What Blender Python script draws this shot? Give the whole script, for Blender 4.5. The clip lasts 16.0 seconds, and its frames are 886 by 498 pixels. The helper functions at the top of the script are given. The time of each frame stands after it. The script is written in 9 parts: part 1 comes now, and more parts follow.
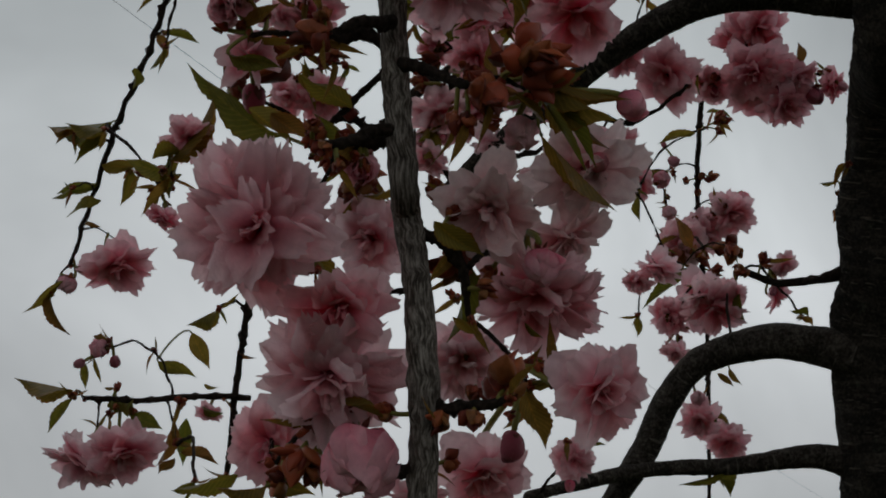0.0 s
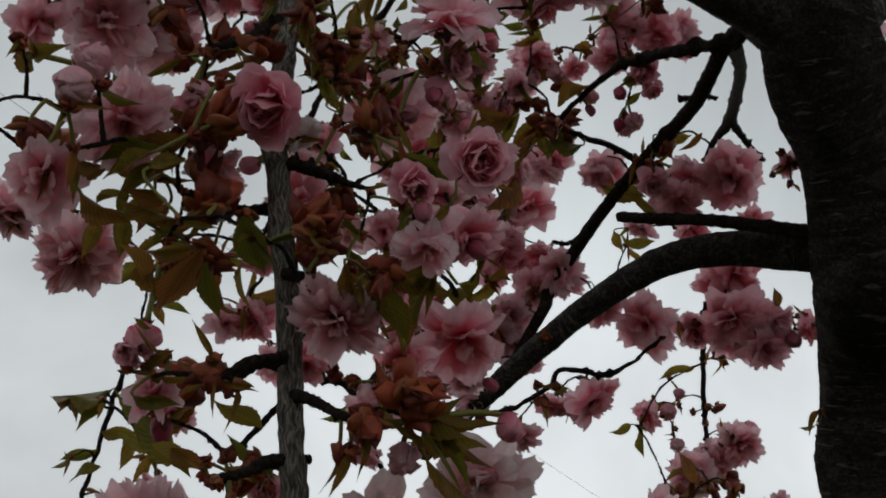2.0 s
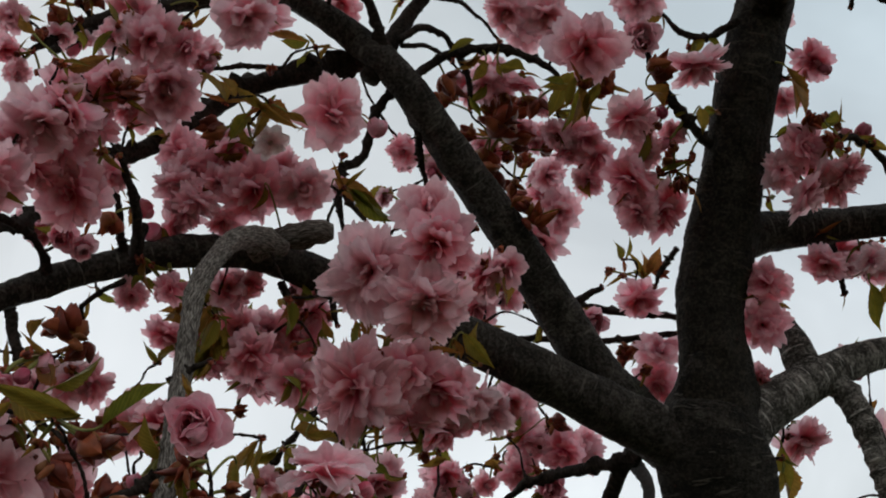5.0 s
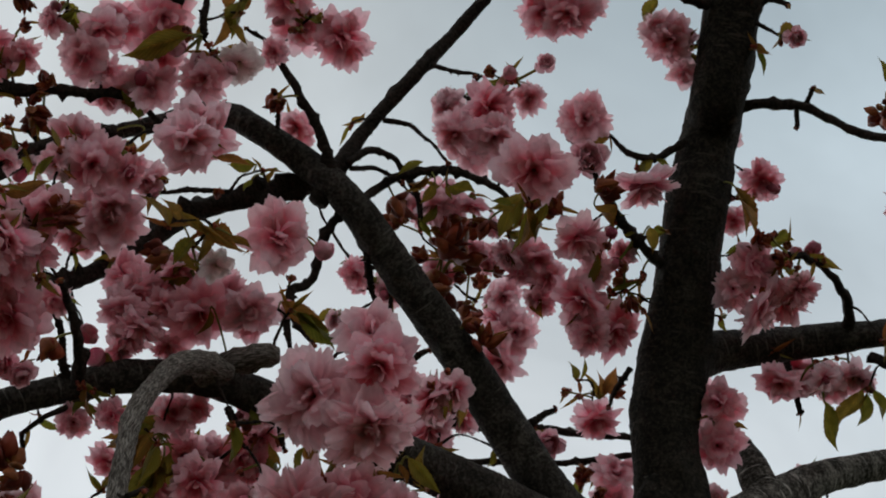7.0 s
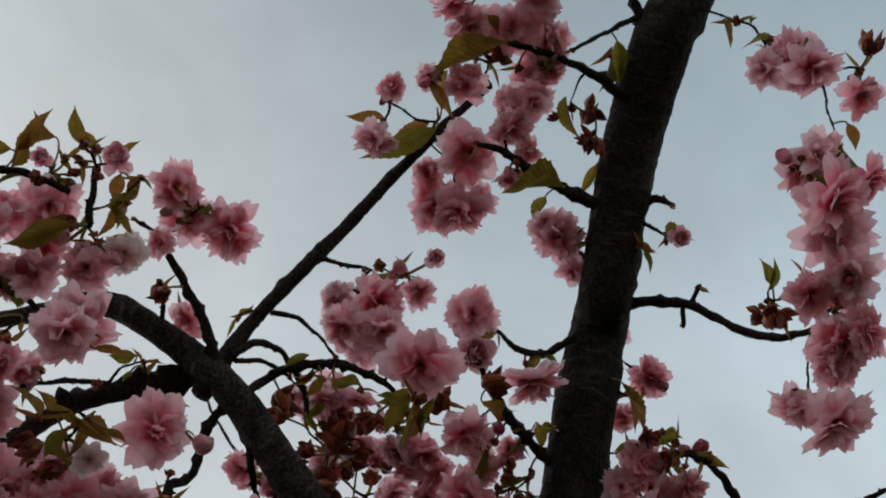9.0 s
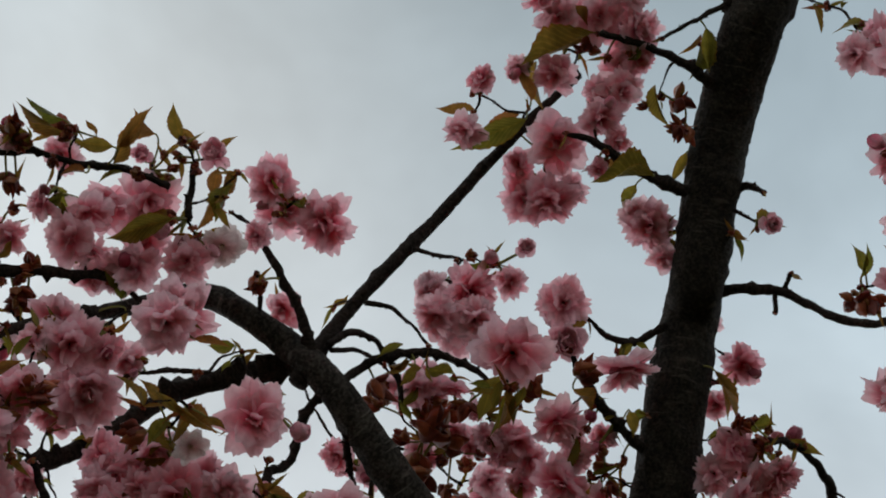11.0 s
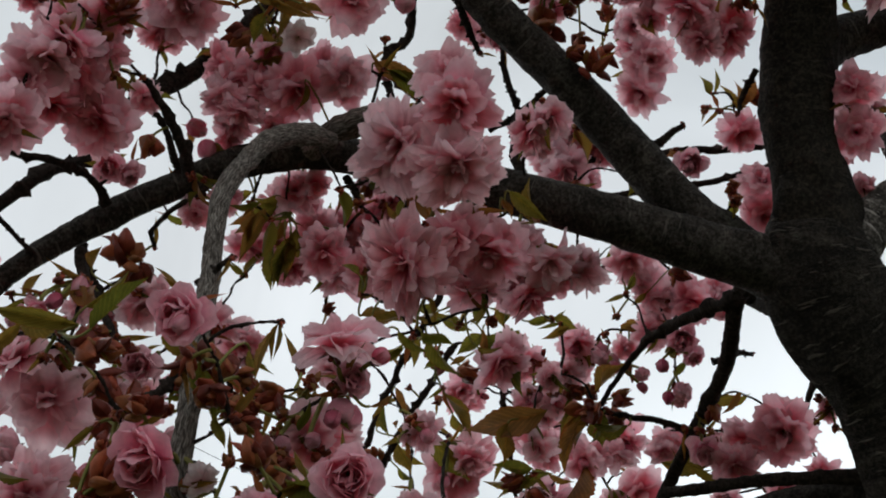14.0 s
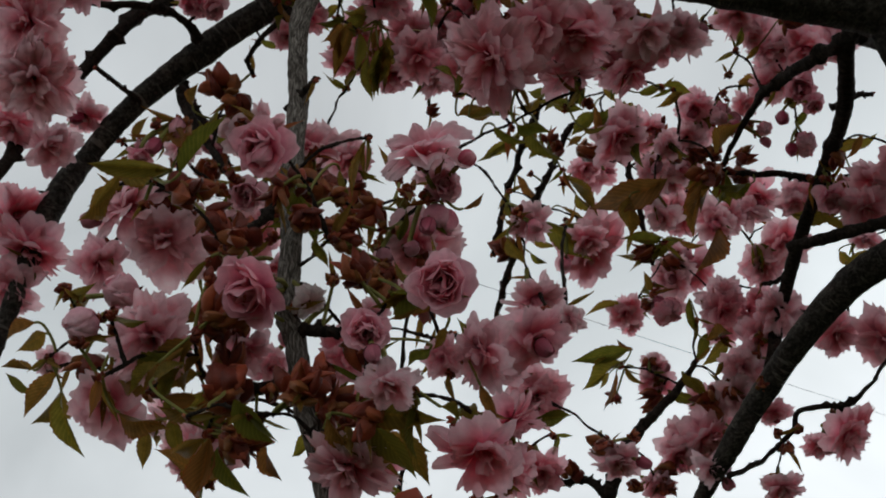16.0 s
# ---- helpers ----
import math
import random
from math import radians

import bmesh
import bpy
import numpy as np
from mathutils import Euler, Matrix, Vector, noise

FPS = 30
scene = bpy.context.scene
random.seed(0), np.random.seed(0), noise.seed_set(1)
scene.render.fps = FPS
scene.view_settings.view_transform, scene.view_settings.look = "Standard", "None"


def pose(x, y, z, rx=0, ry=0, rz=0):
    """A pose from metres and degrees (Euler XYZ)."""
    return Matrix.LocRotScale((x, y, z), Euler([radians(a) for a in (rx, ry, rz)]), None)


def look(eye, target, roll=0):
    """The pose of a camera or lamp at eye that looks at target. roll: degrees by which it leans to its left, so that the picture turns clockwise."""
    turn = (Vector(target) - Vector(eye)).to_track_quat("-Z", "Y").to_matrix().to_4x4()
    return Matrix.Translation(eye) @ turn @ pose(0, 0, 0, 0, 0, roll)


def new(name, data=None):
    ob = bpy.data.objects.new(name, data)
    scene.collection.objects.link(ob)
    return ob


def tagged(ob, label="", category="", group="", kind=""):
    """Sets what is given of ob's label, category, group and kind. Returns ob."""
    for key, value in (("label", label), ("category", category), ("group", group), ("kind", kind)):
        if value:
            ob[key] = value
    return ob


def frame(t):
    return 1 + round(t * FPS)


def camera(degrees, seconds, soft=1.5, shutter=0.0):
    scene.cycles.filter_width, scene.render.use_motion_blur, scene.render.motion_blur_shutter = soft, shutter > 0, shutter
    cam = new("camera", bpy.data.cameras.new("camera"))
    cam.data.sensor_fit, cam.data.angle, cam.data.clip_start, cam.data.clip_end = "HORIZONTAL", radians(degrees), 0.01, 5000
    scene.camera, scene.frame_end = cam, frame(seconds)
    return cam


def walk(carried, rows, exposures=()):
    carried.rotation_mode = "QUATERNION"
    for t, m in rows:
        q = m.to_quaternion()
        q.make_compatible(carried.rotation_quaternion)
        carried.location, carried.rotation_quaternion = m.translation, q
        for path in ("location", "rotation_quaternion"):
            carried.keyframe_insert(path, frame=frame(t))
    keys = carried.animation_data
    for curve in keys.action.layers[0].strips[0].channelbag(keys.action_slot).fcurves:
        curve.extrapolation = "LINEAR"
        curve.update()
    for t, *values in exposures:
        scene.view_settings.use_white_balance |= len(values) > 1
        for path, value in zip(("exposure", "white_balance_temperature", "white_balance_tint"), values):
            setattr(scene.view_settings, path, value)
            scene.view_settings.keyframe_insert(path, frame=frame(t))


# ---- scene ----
cam = camera(34.82, 16.0, soft=1.95)
PATH = [
    (0, (0.0020, -0.0307, 1.5644), (0.1247, 1.8511, 2.2304), 0.58),
    (0.5, (0.0341, -0.0514, 1.5752), (0.1028, 1.8119, 2.2987), 1.44),
    (1, (0.0560, -0.0544, 1.5685), (0.0942, 1.7779, 2.3693), 1.67),
    (1.5, (0.0703, -0.0834, 1.5873), (0.0863, 1.7212, 2.4494), 1.39),
    (2, (0.0809, -0.0975, 1.6001), (0.0981, 1.6789, 2.5189), -0.09),
    (2.5, (0.0880, -0.1006, 1.6076), (0.1002, 1.6480, 2.5784), 0.34),
    (3, (0.1002, -0.1081, 1.6113), (0.0991, 1.5895, 2.6689), 0.62),
    (3.5, (0.1126, -0.1272, 1.6049), (0.1159, 1.5114, 2.7516), -0.26),
    (4, (0.1041, -0.1242, 1.6135), (0.1553, 1.4558, 2.8386), -1.94),
    (4.5, (0.1116, -0.1302, 1.6115), (0.1836, 1.3850, 2.9150), -2.62),
    (5, (0.1201, -0.1352, 1.6118), (0.2134, 1.3260, 2.9742), -3.47),
    (5.2, (0.1219, -0.1334, 1.6105), (0.2236, 1.3039, 2.9976), -3.70),
    (5.9, (0.1294, -0.1337, 1.6120), (0.2422, 1.2488, 3.0529), -4.43),
    (6.6, (0.1422, -0.1326, 1.6150), (0.2549, 1.2243, 3.0799), -4.82),
    (7.5, (0.1575, -0.1300, 1.6162), (0.3003, 1.1773, 3.1231), -5.74),
    (8, (0.1786, -0.1241, 1.6126), (0.3337, 1.1377, 3.1565), -6.59),
    (8.5, (0.1724, -0.1254, 1.6191), (0.3911, 1.0671, 3.2098), -8.99),
    (8.7, (0.1701, -0.1269, 1.6202), (0.4095, 1.0310, 3.2332), -9.76),
    (9.3, (0.1678, -0.1312, 1.6187), (0.4188, 0.9549, 3.2792), -10.39),
    (9.9, (0.1657, -0.1390, 1.6136), (0.3781, 0.9024, 3.3079), -8.87),
    (10.4, (0.1655, -0.1436, 1.6095), (0.3342, 0.9044, 3.3046), -7.03),
    (10.8, (0.1672, -0.1435, 1.6078), (0.3030, 0.9527, 3.2751), -5.77),
    (11, (0.1719, -0.1391, 1.6074), (0.2841, 0.9991, 3.2480), -5.04),
    (11.5, (0.1872, -0.1252, 1.6034), (0.2451, 1.1192, 3.1680), -3.59),
    (12, (0.1988, -0.1142, 1.5997), (0.1909, 1.2259, 3.0843), -2.79),
    (12.5, (0.2135, -0.0940, 1.5889), (0.1402, 1.3214, 3.0001), -2.42),
    (13, (0.2275, -0.0749, 1.5845), (0.1074, 1.3866, 2.9446), -2.87),
    (13.5, (0.2495, -0.0709, 1.5902), (0.0482, 1.4167, 2.9117), -3.19),
    (14, (0.2505, -0.0885, 1.5923), (-0.0008, 1.4224, 2.8784), -4.84),
    (14.5, (0.2794, -0.0874, 1.5966), (-0.0669, 1.4535, 2.8237), -5.46),
    (15, (0.2873, -0.0834, 1.5987), (-0.1503, 1.4758, 2.7723), -6.52),
    (15.5, (0.2939, -0.0921, 1.6035), (-0.2083, 1.4869, 2.7236), -7.79),
    (16, (0.2924, -0.0896, 1.5935), (-0.2450, 1.5234, 2.6467), -7.41),
]
EXPOSURES = [(0.0, -1.29, 6560, 11), (1.5, -1.13, 6560, 11), (2.5, -0.74, 6580, 11), (3.5, -0.42, 6560, 12), (5.0, -0.24, 6520, 12), (8.0, -0.45, 6450, 11), (11.0, -0.29, 6460, 11), (12.0, -0.4, 6470, 11), (12.5, -0.28, 6500, 11), (14.5, -0.22, 6500, 12), (16.0, -0.58, 6540, 11)]
SKY_LOW, SKY_BRIGHT, SKY_MID, SKY_GREY, SKY_HIGH = (1.0, 1.05, 1.07, 1), (1.12, 1.19, 1.22, 1), (0.84, 0.92, 0.94, 1), (0.83, 0.895, 0.92, 1), (0.335, 0.43, 0.465, 1)
VEIL = (1.02, 1.06)
WHITE_WAY = (0.08, 0.94, 0.33)
SUN_POWER = 0.8
THIN_WAY, THIN_TONE = (0.45, 0.4, 0.8), (0.8, 0.865, 0.9, 1)
BASE = (0.564, 1.622, 0.0)
import collections

walk(cam, [(t, look(eye, target, roll)) for t, eye, target, roll in PATH], EXPOSURES)

# ---- sky, sun ----
world = bpy.data.worlds.new("overcast_sky")
scene.world = world
world.use_nodes = True
wn, wl = world.node_tree.nodes, world.node_tree.links
wn.clear()
SUN_ELEVATION, SUN_AZIMUTH = radians(60), radians(-20)
sun_way = Vector((math.sin(SUN_AZIMUTH) * math.cos(SUN_ELEVATION), math.cos(SUN_AZIMUTH) * math.cos(SUN_ELEVATION), math.sin(SUN_ELEVATION)))


def wnode(kind, **values):
    n = wn.new(kind)
    for key, value in values.items():
        n.inputs[key.replace("_", " ")].default_value = value
    return n


sky = wn.new("ShaderNodeTexSky")
sky.sky_type, sky.sun_disc = "NISHITA", False
sky.sun_elevation, sky.sun_rotation = SUN_ELEVATION, SUN_AZIMUTH
sky.air_density, sky.dust_density = 1.0, 2.5
clear = wnode("ShaderNodeBackground", Strength=0.1)
wl.new(sky.outputs[0], clear.inputs["Color"])
coords = wn.new("ShaderNodeTexCoord")
split = wn.new("ShaderNodeSeparateXYZ")
wl.new(coords.outputs["Generated"], split.inputs[0])
# cloud deck: brighter low down, greyer overhead, broken by soft billows
height = wn.new("ShaderNodeValToRGB")
height.color_ramp.elements[0].position, height.color_ramp.elements[0].color = 0.0, SKY_LOW
height.color_ramp.elements[1].position, height.color_ramp.elements[1].color = 1.0, SKY_HIGH
for at, shade_of in ((0.27, SKY_BRIGHT), (0.5, SKY_MID), (0.62, SKY_GREY)):
    stop = height.color_ramp.elements.new(at)
    stop.color = shade_of
wl.new(split.outputs["Z"], height.inputs[0])
billow = wnode("ShaderNodeTexNoise", Scale=2.3, Detail=5.0, Roughness=0.55, Distortion=0.6)
wl.new(coords.outputs["Generated"], billow.inputs["Vector"])
soft = wn.new("ShaderNodeMapRange")
soft.inputs["From Min"].default_value, soft.inputs["From Max"].default_value = 0.3, 0.7
soft.inputs["To Min"].default_value, soft.inputs["To Max"].default_value = 0.7, 1.22
wl.new(billow.outputs["Fac"], soft.inputs["Value"])
tone = wn.new("ShaderNodeVectorMath")
tone.operation = "SCALE"
wl.new(height.outputs["Color"], tone.inputs[0])
wl.new(soft.outputs["Result"], tone.inputs["Scale"])
toward = wn.new("ShaderNodeVectorMath")
toward.operation = "DOT_PRODUCT"
toward.inputs[1].default_value = sun_way
wl.new(coords.outputs["Generated"], toward.inputs[0])
veil = wn.new("ShaderNodeMapRange")
veil.interpolation_type = "SMOOTHSTEP"
veil.inputs["From Min"].default_value, veil.inputs["From Max"].default_value = -0.9, 1.0
veil.inputs["To Min"].default_value, veil.inputs["To Max"].default_value = VEIL
wl.new(toward.outputs["Value"], veil.inputs["Value"])
glow = wn.new("ShaderNodeVectorMath")
glow.operation = "SCALE"
wl.new(tone.outputs[0], glow.inputs[0])
wl.new(veil.outputs["Result"], glow.inputs["Scale"])
# the cloud is thinnest and whitest low down beyond the tree
thinnest = wn.new("ShaderNodeVectorMath")
thinnest.operation = "DOT_PRODUCT"
thinnest.inputs[1].default_value = Vector(WHITE_WAY).normalized()
wl.new(coords.outputs["Generated"], thinnest.inputs[0])
whiten = wn.new("ShaderNodeMapRange")
whiten.interpolation_type = "SMOOTHSTEP"
whiten.inputs["From Min"].default_value, whiten.inputs["From Max"].default_value = 0.95, 1.0
whiten.inputs["To Min"].default_value, whiten.inputs["To Max"].default_value = 1.0, 1.42
wl.new(thinnest.outputs["Value"], whiten.inputs["Value"])
white = wn.new("ShaderNodeVectorMath")
white.operation = "SCALE"
wl.new(glow.outputs[0], white.inputs[0])
wl.new(whiten.outputs["Result"], white.inputs["Scale"])
deck = wnode("ShaderNodeBackground", Strength=1.0)
cover = wnode("ShaderNodeMixShader", Fac=0.93)
# a darker, bluer bank of cloud high up to the east
thin = wn.new("ShaderNodeVectorMath")
thin.operation = "DOT_PRODUCT"
thin.inputs[1].default_value = Vector(THIN_WAY).normalized()
wl.new(coords.outputs["Generated"], thin.inputs[0])
fade = wn.new("ShaderNodeMapRange")
fade.interpolation_type = "SMOOTHSTEP"
fade.inputs["From Min"].default_value, fade.inputs["From Max"].default_value = 0.86, 1.0
fade.inputs["To Min"].default_value, fade.inputs["To Max"].default_value = 0.0, 1.0
wl.new(thin.outputs["Value"], fade.inputs["Value"])
shade = wn.new("ShaderNodeMix")
shade.data_type, shade.blend_type = "RGBA", "MULTIPLY"
shade.inputs[7].default_value = THIN_TONE
wl.new(fade.outputs["Result"], shade.inputs[0])
wl.new(white.outputs[0], shade.inputs[6])
wl.new(shade.outputs[2], deck.inputs["Color"])
wl.new(clear.outputs[0], cover.inputs[1])
wl.new(deck.outputs[0], cover.inputs[2])
wout = wn.new("ShaderNodeOutputWorld")
wl.new(cover.outputs[0], wout.inputs["Surface"])

sun = new("sun", bpy.data.lights.new("sun", "SUN"))
sun.data.energy, sun.data.angle, sun.data.color = SUN_POWER, radians(35), (1.0, 0.96, 0.9)
sun.matrix_world = look(sun_way * 20, (0, 0, 0))


# ---- materials ----
def material(name):
    m = bpy.data.materials.new(name)
    m.use_nodes = True
    m.node_tree.nodes.clear()
    return m, m.node_tree.nodes, m.node_tree.links


def node(nodes, kind, **values):
    n = nodes.new(kind)
    for key, value in values.items():
        n.inputs[key.replace("_", " ")].default_value = value
    return n


def ramp(nodes, *stops):
    n = nodes.new("ShaderNodeValToRGB")
    while len(n.color_ramp.elements) < len(stops):
        n.color_ramp.elements.new(0.5)
    for e, (at, colour) in zip(n.color_ramp.elements, stops):
        e.position, e.color = at, (*colour, 1)
    return n


def mix_colour(nodes, links, fac, a, b, blend="MIX"):
    n = nodes.new("ShaderNodeMix")
    n.data_type, n.blend_type = "RGBA", blend
    for socket, value in ((n.inputs[0], fac), (n.inputs[6], a), (n.inputs[7], b)):
        if hasattr(value, "is_output"):
            links.new(value, socket)
        else:
            socket.default_value = value
    return n.outputs[2]


def thin_surface(name, colour_of, through_share, roughness, bump=0.0, bump_scale=300.0):
    """A leaf-like surface: gloss and diffuse in front, some light coming through."""
    m, ns, ln = material(name)
    colour = colour_of(ns, ln)
    front = node(ns, "ShaderNodeBsdfPrincipled", Roughness=roughness)
    front.inputs["Specular IOR Level"].default_value = 0.25
    back = node(ns, "ShaderNodeBsdfTranslucent")
    both = node(ns, "ShaderNodeMixShader", Fac=through_share)
    out = ns.new("ShaderNodeOutputMaterial")
    ln.new(colour, front.inputs["Base Color"])
    ln.new(colour, back.inputs["Color"])
    ln.new(front.outputs[0], both.inputs[1])
    ln.new(back.outputs[0], both.inputs[2])
    ln.new(both.outputs[0], out.inputs["Surface"])
    if bump:
        grain = node(ns, "ShaderNodeTexNoise", Scale=bump_scale, Detail=3.0)
        at = ns.new("ShaderNodeTexCoord")
        ln.new(at.outputs["Object"], grain.inputs["Vector"])
        relief = node(ns, "ShaderNodeBump", Strength=bump, Distance=0.002)
        ln.new(grain.outputs["Fac"], relief.inputs["Height"])
        ln.new(relief.outputs[0], front.inputs["Normal"])
        ln.new(relief.outputs[0], back.inputs["Normal"])
    return m


def petal_colour(pale, deep):
    def build(ns, ln):
        tint = ns.new("ShaderNodeAttribute")
        tint.attribute_name = "tint"
        part_of = ns.new("ShaderNodeSeparateColor")
        ln.new(tint.outputs["Color"], part_of.inputs[0])
        # petals pale outwards; the last stop also paints sky-lit highlights on the tips
        along = ramp(ns, (0.0, deep), (0.4, tuple(0.55 * a + 0.45 * b for a, b in zip(deep, pale))), (0.75, pale), (1.0, tuple(0.78 * c + 0.2 for c in pale)))
        ln.new(part_of.outputs[0], along.inputs[0])
        inner = mix_colour(ns, ln, part_of.outputs[1], along.outputs[0], (*deep, 1))
        own = ns.new("ShaderNodeObjectInfo")
        shift = node(ns, "ShaderNodeHueSaturation")
        vary = ns.new("ShaderNodeMapRange")
        vary.inputs["To Min"].default_value, vary.inputs["To Max"].default_value = 0.8, 1.2
        ln.new(own.outputs["Random"], vary.inputs["Value"])
        ln.new(vary.outputs[0], shift.inputs["Saturation"])
        lighter = ns.new("ShaderNodeMapRange")
        lighter.inputs["To Min"].default_value, lighter.inputs["To Max"].default_value = 0.86, 1.1
        ln.new(part_of.outputs[2], lighter.inputs["Value"])
        ln.new(lighter.outputs[0], shift.inputs["Value"])
        ln.new(inner, shift.inputs["Color"])
        # fine veins along the petal
        at = ns.new("ShaderNodeTexCoord")
        vein = node(ns, "ShaderNodeTexNoise", Scale=14.0, Detail=4.0)
        ln.new(at.outputs["Object"], vein.inputs["Vector"])
        faint = ramp(ns, (0.35, (0.9, 0.86, 0.88)), (0.65, (1.0, 1.0, 1.0)))
        ln.new(vein.outputs["Fac"], faint.inputs[0])
        return mix_colour(ns, ln, 1.0, shift.outputs[0], faint.outputs[0], "MULTIPLY")
    return build


def leaf_colour(ns, ln, own=None, tones=((0.0, (0.15, 0.15, 0.024)), (0.3, (0.2, 0.165, 0.027)), (0.65, (0.26, 0.165, 0.032)), (1.0, (0.26, 0.105, 0.032)))):
    tint = ns.new("ShaderNodeAttribute")
    tint.attribute_name = "tint"
    part_of = ns.new("ShaderNodeSeparateColor")
    ln.new(tint.outputs["Color"], part_of.inputs[0])
    green = ramp(ns, *tones)
    ln.new(ns.new("ShaderNodeObjectInfo").outputs["Random"] if own is None else own(ns), green.inputs[0])
    rib = ramp(ns, (0.0, (1.35, 1.2, 1.0)), (0.14, (0.92, 0.95, 0.9)), (0.85, (1.0, 1.0, 1.0)), (1.0, (1.15, 0.72, 0.6)))
    ln.new(part_of.outputs[1], rib.inputs[0])
    at = ns.new("ShaderNodeTexCoord")
    patch = node(ns, "ShaderNodeTexNoise", Scale=6.0, Detail=4.0)
    ln.new(at.outputs["Object"], patch.inputs["Vector"])
    tone_ = ramp(ns, (0.3, (0.72, 0.75, 0.7)), (0.7, (1.2, 1.15, 1.1)))
    ln.new(patch.outputs["Fac"], tone_.inputs[0])
    slant = ns.new("ShaderNodeMath")
    slant.operation, slant.inputs[1].default_value = "MULTIPLY_ADD", -0.28
    ln.new(part_of.outputs[1], slant.inputs[0])
    ln.new(part_of.outputs[0], slant.inputs[2])
    side_veins = ns.new("ShaderNodeMath")
    side_veins.operation, side_veins.inputs[1].default_value = "MULTIPLY", 70.0
    ln.new(slant.outputs[0], side_veins.inputs[0])
    swing = ns.new("ShaderNodeMath")
    swing.operation = "SINE"
    ln.new(side_veins.outputs[0], swing.inputs[0])
    vein = ramp(ns, (0.0, (0.86, 0.88, 0.84)), (0.75, (1.0, 1.0, 1.0)), (1.0, (1.22, 1.2, 1.1)))
    ln.new(swing.outputs[0], vein.inputs[0])
    plain = mix_colour(ns, ln, 1.0, green.outputs[0], rib.outputs[0], "MULTIPLY")
    first = mix_colour(ns, ln, 1.0, plain, vein.outputs[0], "MULTIPLY")
    return mix_colour(ns, ln, 1.0, first, tone_.outputs[0], "MULTIPLY")


def scale_colour(ns, ln):
    tones = ramp(ns, (0.0, (0.1, 0.022, 0.016)), (0.3, (0.25, 0.045, 0.026)), (0.65, (0.43, 0.085, 0.04)), (0.85, (0.4, 0.115, 0.042)), (1.0, (0.17, 0.12, 0.032)))
    ln.new(ns.new("ShaderNodeNewGeometry").outputs["Random Per Island"], tones.inputs[0])
    at = ns.new("ShaderNodeTexCoord")
    patch = node(ns, "ShaderNodeTexNoise", Scale=5.0, Detail=4.0)
    ln.new(at.outputs["Object"], patch.inputs["Vector"])
    mottle = ramp(ns, (0.3, (0.6, 0.6, 0.6)), (0.7, (1.2, 1.2, 1.2)))
    ln.new(patch.outputs["Fac"], mottle.inputs[0])
    return mix_colour(ns, ln, 1.0, tones.outputs[0], mottle.outputs[0], "MULTIPLY")


def plain_colour(low, high, scale=20.0):
    def build(ns, ln):
        at = ns.new("ShaderNodeTexCoord")
        patch = node(ns, "ShaderNodeTexNoise", Scale=scale, Detail=4.0)
        ln.new(at.outputs["Object"], patch.inputs["Vector"])
        tones = ramp(ns, (0.3, low), (0.7, high))
        ln.new(patch.outputs["Fac"], tones.inputs[0])
        return tones.outputs[0]
    return build


